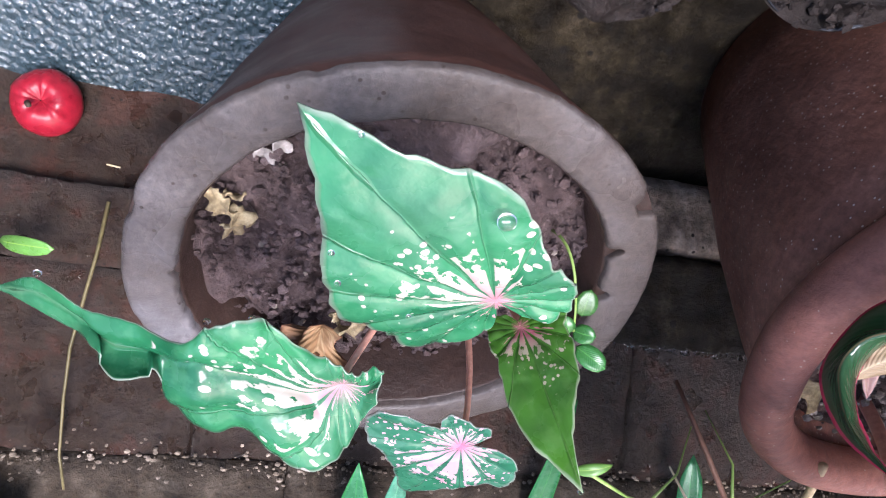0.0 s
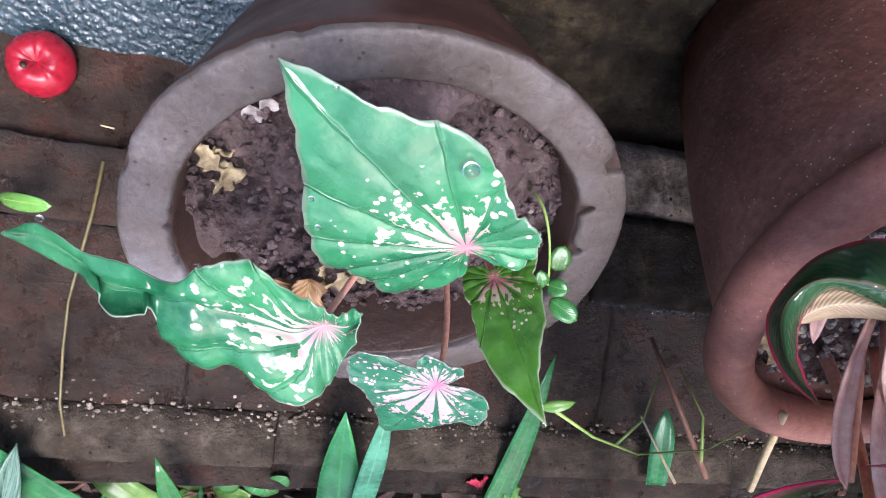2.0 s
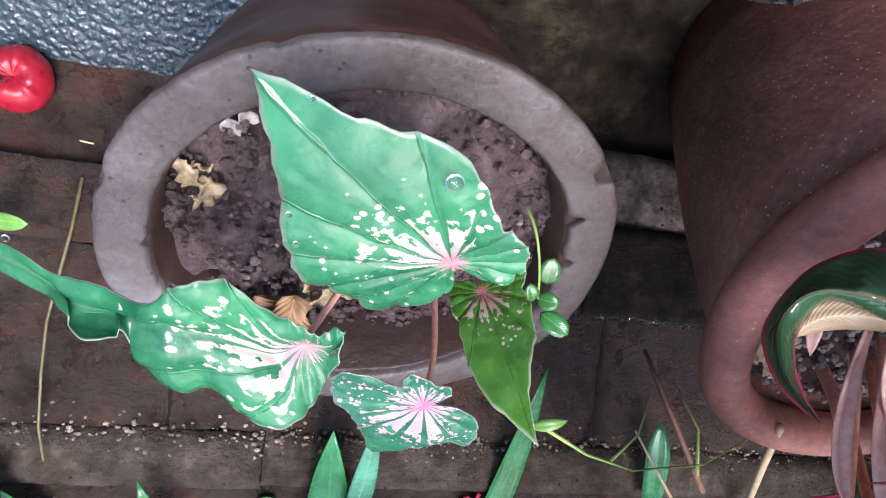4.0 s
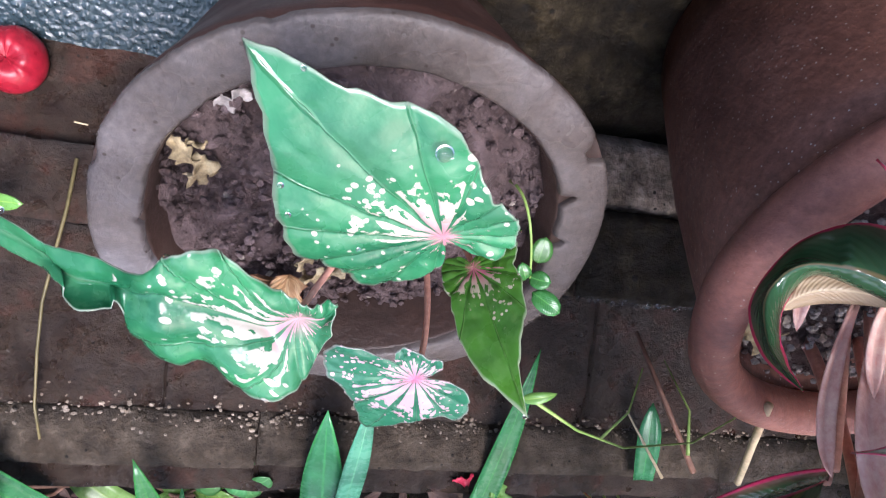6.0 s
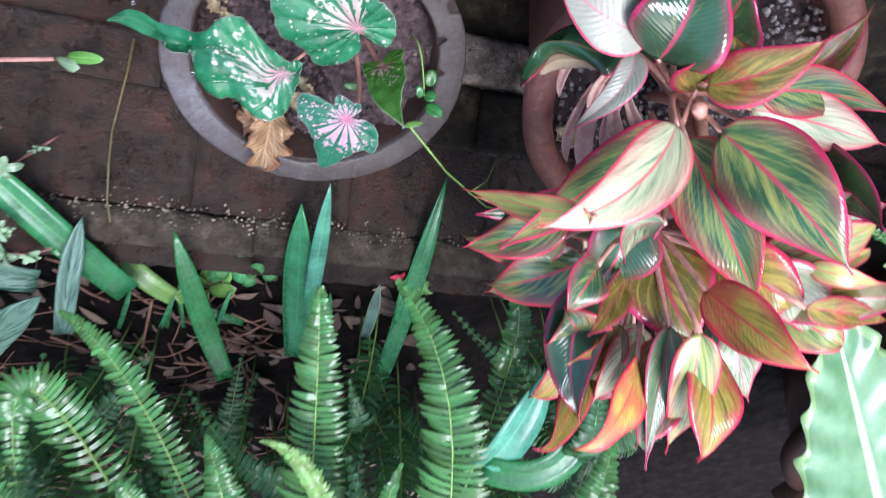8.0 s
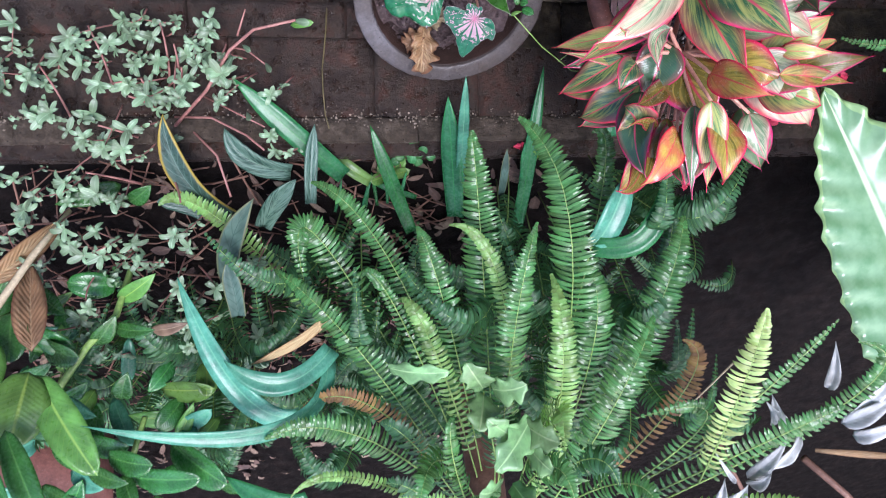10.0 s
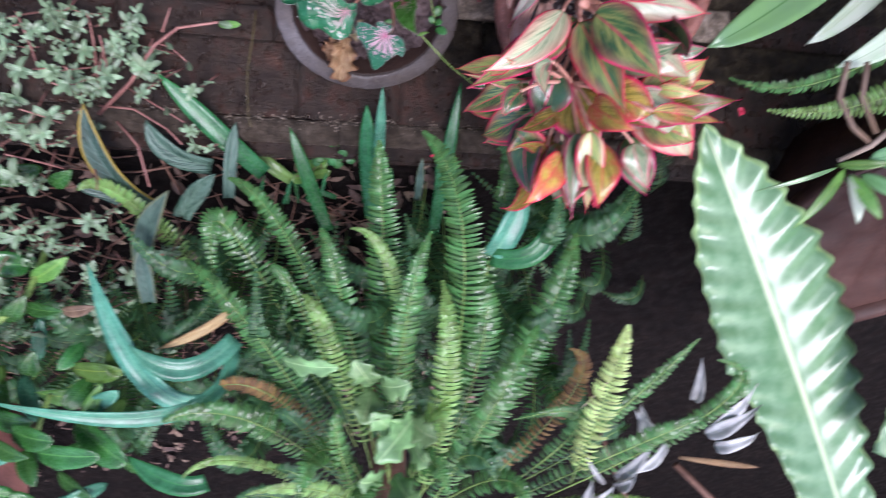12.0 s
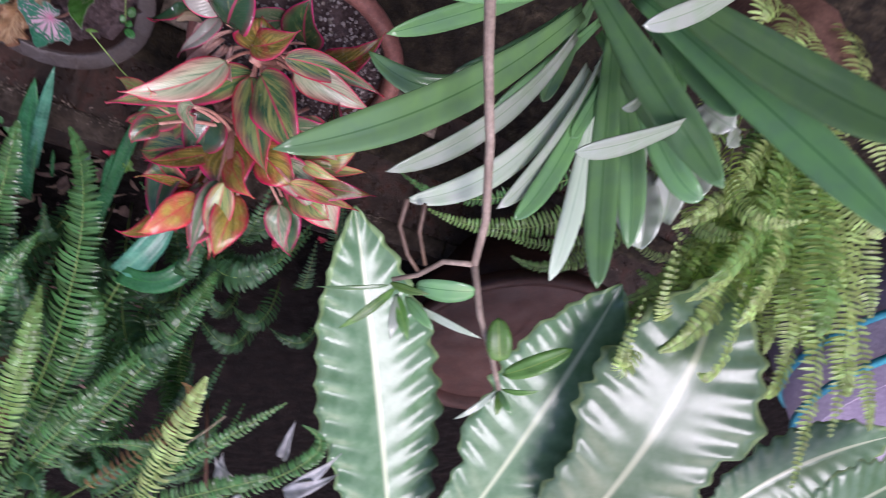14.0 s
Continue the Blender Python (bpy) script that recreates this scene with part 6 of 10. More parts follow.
nest_fern = empty("birds_nest_fern", (0.72, -1.03, 0.22), "bird's nest fern with broad rippled glossy fronds", "fern")
leaf(nest_fern, NEST, (0.625, -0.95, 0.69), (0.54, -0.667, 0.468), (0.452, -0.42, 0.274), (0.1, 0.625, 0.77), 0.205, w_nest, "frond", nu=130, nv=14, fold=0.1, ripple=0.025, waves=15, ragged=0.06, t=0.001)
leaf(nest_fern, NEST, (0.67, -0.78, 0.66), (0.77, -0.54, 0.535), (0.845, -0.362, 0.42), (-0.19, 0.61, 0.77), 0.2, w_nest, "frond", nu=130, nv=14, fold=0.08, ripple=0.018, waves=13, ragged=0.26, t=0.001)
leaf(nest_fern, NEST, (0.82, -0.7, 0.7), (0.905, -0.43, 0.59), (0.962, -0.29, 0.44), (-0.26, 0.57, 0.77), 0.25, w_nest, "frond", nu=130, nv=14, fold=0.06, ripple=0.012, waves=11, ragged=0.3, t=0.001)
leaf(nest_fern, NEST, (1.061, -0.622, 0.68), (1.163, -0.508, 0.633), (1.337, -0.437, 0.601), (-0.181, 0.602, 0.778), 0.140, w_nest, "frond", nu=130, nv=14, fold=0.16, ripple=0.012, waves=13, ragged=0.30, t=0.001)
leaf(nest_fern, NEST, (1.073, -0.486, 0.769), (1.14, -0.422, 0.729), (1.287, -0.389, 0.681), (-0.022, 0.697, 0.716), 0.130, w_nest, "frond", nu=130, nv=14, fold=0.16, ripple=0.012, waves=13, ragged=0.30, t=0.001)
stem(nest_fern, ROOT, arc((0.72, -1.03, 0.22), (0.7, -1.03, 0.4), (0.66, -1.01, 0.62)), 0.0500, 0.0300, "root_mass", "fibrous brown root mass")

cane_shrub = empty("cane_shrub", (0.455, 0.16, -0.15), "bare grey brown cane with young green shoots", "shrub")
stem(cane_shrub, BARK, [(0.455, 0.16, -0.15), (0.465, 0.13, 0.2), (0.475, 0.049, 0.476), (0.488, 0, 0.496), (0.51, -0.067, 0.523), (0.529, -0.144, 0.552), (0.533, -0.198, 0.566)], 0.0060, 0.0042, "cane", "knobbly grey brown cane")
stem(cane_shrub, BARK, [(0.533, -0.198, 0.566), (0.549, -0.239, 0.602), (0.572, -0.275, 0.635), (0.586, -0.302, 0.654)], 0.0042, 0.0028, "cane")
stem(cane_shrub, BARK, [(0.533, -0.198, 0.566), (0.503, -0.209, 0.557), (0.48, -0.23, 0.562), (0.455, -0.245, 0.56)], 0.0036, 0.0028, "twig")
stem(cane_shrub, TAN, [(0.45, -0.153, 0.528), (0.45, -0.187, 0.534), (0.465, -0.215, 0.548), (0.479, -0.227, 0.559)], 0.0028, 0.0022, "dry_stalk")
stem(cane_shrub, TAN, [(0.47, -0.158, 0.527), (0.473, -0.192, 0.534), (0.486, -0.221, 0.555)], 0.0026, 0.0020, "dry_stalk")
leaf(cane_shrub, STRAP, (0.48, -0.242, 0.567), (0.509, -0.227, 0.581), (0.541, -0.219, 0.585), (-0.342, 0.223, 0.913), 0.029, w_oval, fold=0.2, nu=12, nv=4)
leaf(cane_shrub, BROAD_LIGHT, (0.459, -0.25, 0.567), (0.431, -0.266, 0.589), (0.404, -0.289, 0.6), (0.074, 0.58, 0.811), 0.013, w_lance, fold=0.2, nu=12, nv=4)
leaf(cane_shrub, BROAD_LIGHT, (0.46, -0.254, 0.572), (0.468, -0.261, 0.599), (0.477, -0.275, 0.617), (-0.443, 0.737, 0.511), 0.016, w_lance, fold=0.2, nu=12, nv=4)
leaf(cane_shrub, STRAP, (0.471, -0.253, 0.575), (0.486, -0.253, 0.598), (0.502, -0.26, 0.612), (-0.456, 0.712, 0.533), 0.016, w_lance, fold=0.2, nu=12, nv=4)
leaf(cane_shrub, STRAP_PALE, (0.482, -0.256, 0.583), (0.516, -0.25, 0.608), (0.552, -0.251, 0.623), (-0.483, 0.36, 0.798), 0.011, w_lance, fold=0.2, nu=12, nv=4)
leaf(cane_shrub, STRAP, (0.453, -0.25, 0.564), (0.414, -0.255, 0.569), (0.376, -0.266, 0.564), (-0.129, 0.59, 0.797), 0.006, w_lance, fold=0.2, nu=12, nv=4)
leaf(cane_shrub, STRAP_PALE, (0.463, -0.253, 0.572), (0.46, -0.263, 0.598), (0.458, -0.28, 0.614), (0.012, 0.841, 0.541), 0.016, w_lance, fold=0.2, nu=12, nv=4)
leaf(cane_shrub, BROAD_LIGHT, (0.453, -0.248, 0.562), (0.472, -0.239, 0.577), (0.493, -0.236, 0.582), (-0.488, 0.617, 0.617), 0.011, w_lance, fold=0.2, nu=12, nv=4)
leaf(cane_shrub, BROAD_LIGHT, (0.582, -0.278, 0.649), (0.612, -0.251, 0.65), (0.646, -0.23, 0.641), (-0.454, 0.7, 0.551), 0.022, w_oval, fold=0.2, nu=12, nv=4)
leaf(cane_shrub, BROAD_LIGHT, (0.577, -0.269, 0.638), (0.57, -0.247, 0.628), (0.566, -0.231, 0.608), (-0.282, 0.544, 0.79), 0.028, w_oval, fold=0.2, nu=12, nv=4)
leaf(cane_shrub, STRAP_PALE, (0.579, -0.29, 0.661), (0.555, -0.3, 0.678), (0.534, -0.316, 0.685), (-0.026, 0.702, 0.712), 0.009, w_lance, fold=0.2, nu=12, nv=4)
leaf(cane_shrub, BROAD_LIGHT, (0.58, -0.29, 0.662), (0.577, -0.292, 0.679), (0.577, -0.3, 0.686), (-0.057, 0.93, 0.362), 0.011, w_lance, fold=0.2, nu=12, nv=4)
leaf(cane_shrub, BROAD_LIGHT, (0.583, -0.288, 0.661), (0.599, -0.276, 0.671), (0.618, -0.269, 0.671), (-0.493, 0.563, 0.663), 0.007, w_lance, fold=0.2, nu=12, nv=4)
leaf(cane_shrub, STRAP, (0.58, -0.29, 0.661), (0.585, -0.289, 0.679), (0.593, -0.295, 0.688), (-0.435, 0.816, 0.381), 0.009, w_lance, fold=0.2, nu=12, nv=4)

orchid = empty("strap_leaf_orchid", (0.683, -0.007, -0.15), "large orchid clump with long glossy strap leaves", "plant")
leaf(orchid, STRAP, (0.656, -0.034, 0.276), (0.486, -0.081, 0.438), (0.31, -0.106, 0.54), (0.408, 0.59, 0.697), 0.044, w_strap, fold=0.22, nu=20, nv=6, t=0.0016)
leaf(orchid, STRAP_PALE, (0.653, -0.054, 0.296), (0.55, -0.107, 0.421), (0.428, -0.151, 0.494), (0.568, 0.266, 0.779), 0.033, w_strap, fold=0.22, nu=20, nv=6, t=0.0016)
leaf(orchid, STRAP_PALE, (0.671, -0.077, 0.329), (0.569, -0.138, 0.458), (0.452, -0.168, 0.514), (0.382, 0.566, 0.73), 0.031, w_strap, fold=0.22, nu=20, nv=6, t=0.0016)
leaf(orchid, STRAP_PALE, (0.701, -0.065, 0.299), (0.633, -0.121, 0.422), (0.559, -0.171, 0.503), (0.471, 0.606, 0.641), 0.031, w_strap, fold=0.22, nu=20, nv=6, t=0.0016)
leaf(orchid, STRAP, (0.686, -0.082, 0.341), (0.627, -0.139, 0.453), (0.578, -0.174, 0.514), (0.125, 0.841, 0.526), 0.027, w_strap, fold=0.22, nu=20, nv=6, t=0.0016)
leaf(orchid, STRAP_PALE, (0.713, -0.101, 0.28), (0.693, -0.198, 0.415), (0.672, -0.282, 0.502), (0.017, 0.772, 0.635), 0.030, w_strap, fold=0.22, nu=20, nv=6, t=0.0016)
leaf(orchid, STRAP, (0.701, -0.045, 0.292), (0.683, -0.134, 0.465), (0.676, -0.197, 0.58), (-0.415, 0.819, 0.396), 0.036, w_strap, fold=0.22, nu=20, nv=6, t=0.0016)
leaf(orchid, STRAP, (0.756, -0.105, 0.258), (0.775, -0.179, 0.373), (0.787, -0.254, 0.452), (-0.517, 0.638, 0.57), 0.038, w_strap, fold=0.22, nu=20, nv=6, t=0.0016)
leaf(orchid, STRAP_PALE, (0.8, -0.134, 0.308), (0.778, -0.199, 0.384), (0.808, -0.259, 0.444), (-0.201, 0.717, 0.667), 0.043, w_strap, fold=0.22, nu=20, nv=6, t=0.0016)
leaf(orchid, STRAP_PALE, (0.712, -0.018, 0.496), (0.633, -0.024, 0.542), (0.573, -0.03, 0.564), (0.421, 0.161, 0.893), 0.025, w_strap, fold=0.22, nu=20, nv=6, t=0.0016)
leaf(orchid, STRAP, (0.648, 0.008, 0.289), (0.689, -0.013, 0.452), (0.73, -0.031, 0.579), (-0.839, 0.455, 0.299), 0.043, w_strap, fold=0.22, nu=20, nv=6, t=0.0016)
leaf(orchid, STRAP, (0.679, 0.042, 0.297), (0.765, 0.065, 0.499), (0.816, 0.102, 0.642), (-0.924, -0.057, 0.378), 0.052, w_strap, fold=0.22, nu=20, nv=6, t=0.0016)
leaf(orchid, STRAP, (0.699, 0.015, 0.304), (0.785, 0.019, 0.504), (0.856, 0.018, 0.672), (-0.871, 0.326, 0.368), 0.044, w_strap, fold=0.22, nu=20, nv=6, t=0.0016)
leaf(orchid, STRAP_PALE, (0.735, 0.111, 0.43), (0.66, 0.089, 0.482), (0.605, 0.073, 0.506), (0.402, 0.339, 0.851), 0.024, w_strap, fold=0.22, nu=20, nv=6, t=0.0016)
leaf(orchid, STRAP, (0.621, -0.075, 0.275), (0.511, -0.13, 0.348), (0.407, -0.12, 0.323), (0.083, 0.515, 0.853), 0.032, w_strap, fold=0.22, nu=20, nv=6, t=0.0016)
leaf(orchid, STRAP, (0.638, -0.011, 0.244), (0.52, -0.04, 0.316), (0.415, -0.07, 0.364), (0.357, 0.384, 0.852), 0.028, w_strap, fold=0.22, nu=20, nv=6, t=0.0016)
leaf(orchid, STRAP, (0.691, -0.049, 0.262), (0.624, -0.099, 0.318), (0.569, -0.151, 0.348), (0.201, 0.482, 0.853), 0.022, w_strap, fold=0.22, nu=20, nv=6, t=0.0016)
leaf(orchid, STRAP, (0.746, -0.017, 0.267), (0.761, -0.039, 0.358), (0.752, -0.067, 0.413), (-0.427, 0.851, 0.305), 0.023, w_strap, fold=0.22, nu=20, nv=6, t=0.0016)
leaf(orchid, STRAP, (0.724, -0.053, 0.296), (0.67, -0.1, 0.384), (0.646, -0.117, 0.422), (0.106, 0.859, 0.501), 0.018, w_strap, fold=0.22, nu=20, nv=6, t=0.0016)
leaf(orchid, STRAP, (0.727, -0.011, 0.312), (0.758, -0.008, 0.415), (0.774, -0.008, 0.482), (-0.928, 0.273, 0.253), 0.034, w_strap, fold=0.22, nu=20, nv=6, t=0.0016)
leaf(orchid, STRAP, (0.734, -0.07, 0.318), (0.773, -0.117, 0.432), (0.814, -0.13, 0.476), (-0.759, 0.385, 0.525), 0.035, w_strap, fold=0.22, nu=20, nv=6, t=0.0016)
leaf(orchid, STRAP, (0.745, 0.013, 0.265), (0.782, 0.007, 0.348), (0.829, 0.003, 0.402), (-0.84, 0.143, 0.523), 0.026, w_strap, fold=0.22, nu=20, nv=6, t=0.0016)
leaf(orchid, STRAP, (0.656, -0.05, 0.248), (0.579, -0.095, 0.302), (0.514, -0.13, 0.318), (0.23, 0.379, 0.896), 0.025, w_strap, fold=0.22, nu=20, nv=6, t=0.0016)
leaf(orchid, STRAP_PALE, (0.739, -0.028, 0.305), (0.704, -0.04, 0.41), (0.657, -0.038, 0.464), (0.855, 0.24, 0.459), 0.020, w_strap, fold=0.22, nu=20, nv=6, t=0.0016)
leaf(orchid, STRAP, (0.669, 0.009, 0.237), (0.575, 0, 0.312), (0.461, -0.016, 0.356), (0.465, 0.227, 0.856), 0.029, w_strap, fold=0.22, nu=20, nv=6, t=0.0016)
leaf(orchid, STRAP, (0.68, 0.022, 0.258), (0.745, 0.066, 0.344), (0.818, 0.112, 0.403), (-0.739, 0.05, 0.671), 0.034, w_strap, fold=0.22, nu=20, nv=6, t=0.0016)
leaf(orchid, STRAP, (0.689, -0.054, 0.282), (0.725, -0.068, 0.42), (0.728, -0.046, 0.472), (-0.927, 0.332, 0.176), 0.024, w_strap, fold=0.22, nu=20, nv=6, t=0.0016)
leaf(orchid, STRAP, (0.697, -0.022, 0.251), (0.733, -0.053, 0.323), (0.752, -0.073, 0.344), (-0.679, 0.395, 0.619), 0.023, w_strap, fold=0.22, nu=20, nv=6, t=0.0016)
leaf(orchid, STRAP, (0.681, -0.033, 0.24), (0.645, -0.091, 0.31), (0.632, -0.131, 0.339), (-0.184, 0.742, 0.645), 0.023, w_strap, fold=0.22, nu=20, nv=6, t=0.0016)
stem(orchid, ROOT, [(0.683, -0.007, -0.15), (0.693, -0.007, 0.05), (0.683, -0.007, 0.209)], 0.0300, 0.0200, "stem", "thick fibrous brown base")

hanging_fern = empty("sword_fern", (1.12, -0.12, -0.15), "pale yellow green sword fern with long drooping fronds", "fern")
frond(hanging_fern, FERN_PALE, (1.136, -0.145, 0.219), (1.11, -0.29, 0.5), (1.062, -0.425, 0.699), (0.158, 0.799, 0.581), 0.064, 40, seed=7.79, pitch=0.0095, fill=0.72)
frond(hanging_fern, FERN_PALE, (1.148, -0.119, 0.197), (1.141, -0.235, 0.454), (1.13, -0.384, 0.639), (-0.049, 0.779, 0.626), 0.078, 40, seed=3.81, pitch=0.0095, fill=0.72)
frond(hanging_fern, FERN_PALE, (1.111, -0.151, 0.2), (1.076, -0.259, 0.422), (1.071, -0.347, 0.544), (-0.339, 0.77, 0.541), 0.070, 40, seed=0.77, pitch=0.0095, fill=0.72)
frond(hanging_fern, FERN_PALE, (1.113, -0.144, 0.193), (1.032, -0.249, 0.393), (0.95, -0.344, 0.489), (0.442, 0.425, 0.79), 0.053, 40, seed=7.51, pitch=0.0095, fill=0.72)
frond(hanging_fern, FERN_PALE, (1.012, -0.151, 0.21), (0.938, -0.189, 0.395), (0.996, -0.153, 0.457), (-0.723, -0.042, 0.689), 0.043, 40, seed=3.21, pitch=0.0095, fill=0.72)
frond(hanging_fern, FERN_PALE, (1.018, -0.249, 0.296), (0.89, -0.34, 0.49), (0.867, -0.252, 0.432), (-0.173, 0.509, 0.843), 0.038, 40, seed=6.08, pitch=0.0095, fill=0.72)
frond(hanging_fern, FERN_PALE, (0.98, -0.268, 0.321), (0.825, -0.378, 0.547), (0.824, -0.302, 0.497), (-0.461, 0.49, 0.74), 0.039, 40, seed=3.01, pitch=0.0095, fill=0.72)
frond(hanging_fern, FERN_PALE, (1.067, -0.195, 0.281), (0.961, -0.309, 0.532), (0.901, -0.339, 0.584), (0.454, 0.448, 0.77), 0.042, 40, seed=4.37, pitch=0.0095, fill=0.72)
frond(hanging_fern, FERN_PALE, (1.009, -0.185, 0.193), (0.932, -0.257, 0.358), (1.009, -0.236, 0.399), (-0.508, 0.224, 0.831), 0.047, 40, seed=5.27, pitch=0.0095, fill=0.72)
frond(hanging_fern, FERN_PALE, (1.08, -0.038, 0.104), (1.005, -0.015, 0.207), (0.984, -0.058, 0.275), (-0.188, 0.852, 0.489), 0.071, 40, seed=3.52, pitch=0.0095, fill=0.72)
frond(hanging_fern, FERN_PALE, (1.121, -0.046, 0.107), (1.084, -0.064, 0.248), (1.064, -0.164, 0.376), (-0.108, 0.793, 0.6), 0.078, 40, seed=1.07, pitch=0.0095, fill=0.72)
frond(hanging_fern, FERN_PALE, (1.125, -0.124, 0.177), (1.135, -0.166, 0.347), (1.182, -0.188, 0.422), (-0.654, 0.5, 0.568), 0.075, 40, seed=5.99, pitch=0.0095, fill=0.72)
frond(hanging_fern, FERN_PALE, (1.024, -0.118, 0.127), (0.93, -0.159, 0.252), (0.958, -0.188, 0.326), (-0.424, 0.774, 0.47), 0.042, 40, seed=7.98, pitch=0.0095, fill=0.72)
frond(hanging_fern, FERN_PALE, (1.126, -0.15, 0.175), (1.084, -0.252, 0.357), (1.043, -0.333, 0.456), (-0.167, 0.797, 0.58), 0.078, 40, seed=0.87, pitch=0.0095, fill=0.72)
frond(hanging_fern, FERN_PALE, (1.132, -0.132, 0.174), (1.12, -0.238, 0.388), (1.119, -0.351, 0.538), (-0.501, 0.694, 0.518), 0.077, 40, seed=3.37, pitch=0.0095, fill=0.72)
frond(hanging_fern, FERN_PALE, (1.162, -0.135, 0.174), (1.192, -0.219, 0.368), (1.225, -0.297, 0.481), (-0.604, 0.56, 0.567), 0.078, 40, seed=6.82, pitch=0.0095, fill=0.72)
frond(hanging_fern, FERN_YOUNG, (1.089, -0.217, 0.215), (0.979, -0.343, 0.378), (0.884, -0.362, 0.388), (0.101, 0.027, 0.994), 0.053, 40, seed=6.08, pitch=0.0095, fill=0.72)
frond(hanging_fern, FERN_PALE, (1.136, -0.174, 0.25), (1.134, -0.282, 0.502), (1.138, -0.333, 0.603), (-0.429, 0.802, 0.417), 0.057, 40, seed=7.25, pitch=0.0095, fill=0.72)
frond(hanging_fern, FERN_PALE, (1.163, -0.182, 0.255), (1.187, -0.307, 0.52), (1.201, -0.376, 0.63), (-0.217, 0.814, 0.539), 0.042, 40, seed=6.79, pitch=0.0095, fill=0.72)
frond(hanging_fern, FERN_YOUNG, (1.038, -0.26, 0.148), (0.81, -0.439, 0.226), (0.6, -0.488, 0.188), (-0.253, 0.408, 0.877), 0.055, 40, seed=6.06, pitch=0.0095, fill=0.72)
frond(hanging_fern, FERN_YOUNG, (1.082, -0.253, 0.159), (0.908, -0.427, 0.254), (0.718, -0.478, 0.228), (-0.173, 0.136, 0.976), 0.055, 40, seed=1.02, pitch=0.0095, fill=0.72)
frond(hanging_fern, FERN_YOUNG, (1.106, -0.135, 0.135), (1.045, -0.218, 0.273), (1.003, -0.289, 0.362), (0.167, 0.726, 0.667), 0.062, 40, seed=3.17, pitch=0.0095, fill=0.72)
frond(hanging_fern, FERN_YOUNG, (1.104, -0.193, 0.181), (1.038, -0.309, 0.337), (0.989, -0.346, 0.386), (0.244, 0.637, 0.731), 0.054, 40, seed=6.11, pitch=0.0095, fill=0.72)
frond(hanging_fern, FERN_PALE, (1.068, -0.04, 0.078), (0.982, -0.01, 0.147), (0.973, -0.047, 0.182), (-0.049, 0.697, 0.716), 0.066, 40, seed=1.64, pitch=0.0095, fill=0.72)
frond(hanging_fern, FERN_YOUNG, (1.062, -0.135, 0.139), (0.962, -0.198, 0.263), (0.937, -0.248, 0.305), (0.009, 0.643, 0.765), 0.043, 40, seed=5.68, pitch=0.0095, fill=0.72)
frond(hanging_fern, FERN_PALE, (1.146, -0.037, 0.094), (1.135, -0.032, 0.205), (1.117, -0.105, 0.306), (0.166, 0.784, 0.599), 0.067, 40, seed=8.01, pitch=0.0095, fill=0.72)
frond(hanging_fern, FERN_PALE, (1.136, -0.206, 0.261), (1.099, -0.342, 0.505), (1.046, -0.389, 0.578), (0.241, 0.73, 0.64), 0.050, 40, seed=1.11, pitch=0.0095, fill=0.72)
frond(hanging_fern, FERN_PALE, (1.04, -0.212, 0.249), (0.92, -0.337, 0.468), (0.882, -0.365, 0.513), (0.149, 0.775, 0.614), 0.041, 40, seed=1.27, pitch=0.0095, fill=0.72)
frond(hanging_fern, FERN_PALE, (1.136, -0.069, 0.123), (1.143, -0.076, 0.255), (1.188, -0.132, 0.334), (-0.443, 0.593, 0.672), 0.067, 40, seed=6.48, pitch=0.0095, fill=0.72)
frond(hanging_fern, FERN_PALE, (1.046, -0.281, 0.302), (0.933, -0.386, 0.485), (0.899, -0.272, 0.399), (-0.204, 0.551, 0.809), 0.050, 40, seed=4.99, pitch=0.0085, fill=0.8)
frond(hanging_fern, FERN_PALE, (1.113, -0.158, 0.176), (1.041, -0.29, 0.384), (0.973, -0.397, 0.524), (0.07, 0.773, 0.63), 0.067, 40, seed=4.12, pitch=0.0085, fill=0.8)
frond(hanging_fern, FERN_PALE, (1.117, -0.147, 0.15), (1.081, -0.28, 0.355), (1.062, -0.406, 0.528), (0.008, 0.808, 0.589), 0.068, 40, seed=1.59, pitch=0.0085, fill=0.8)
frond(hanging_fern, FERN_PALE, (1.14, -0.161, 0.194), (1.067, -0.221, 0.333), (0.963, -0.216, 0.328), (-0.059, -0.217, 0.974), 0.048, 40, seed=6.44, pitch=0.0085, fill=0.8)
frond(hanging_fern, FERN_PALE, (1.133, -0.175, 0.185), (1.044, -0.261, 0.324), (0.918, -0.269, 0.341), (0.112, 0.288, 0.951), 0.041, 40, seed=4.89, pitch=0.0085, fill=0.8)
frond(hanging_fern, FERN_PALE, (1.122, -0.201, 0.21), (1.029, -0.299, 0.36), (0.919, -0.293, 0.352), (-0.055, 0.262, 0.964), 0.041, 40, seed=3.23, pitch=0.0085, fill=0.8)
frond(hanging_fern, FERN_PALE, (1.008, -0.278, 0.303), (0.862, -0.414, 0.524), (0.834, -0.361, 0.49), (-0.414, 0.333, 0.847), 0.034, 40, seed=3.45, pitch=0.0085, fill=0.8)
frond(hanging_fern, FERN_PALE, (1.134, -0.232, 0.246), (1.06, -0.354, 0.428), (0.961, -0.343, 0.417), (-0.061, 0.356, 0.932), 0.049, 40, seed=0.38, pitch=0.0085, fill=0.8)
frond(hanging_fern, FERN_PALE, (1.105, -0.2, 0.189), (1.037, -0.335, 0.372), (0.992, -0.391, 0.447), (0.243, 0.708, 0.664), 0.050, 40, seed=2.22, pitch=0.0085, fill=0.8)
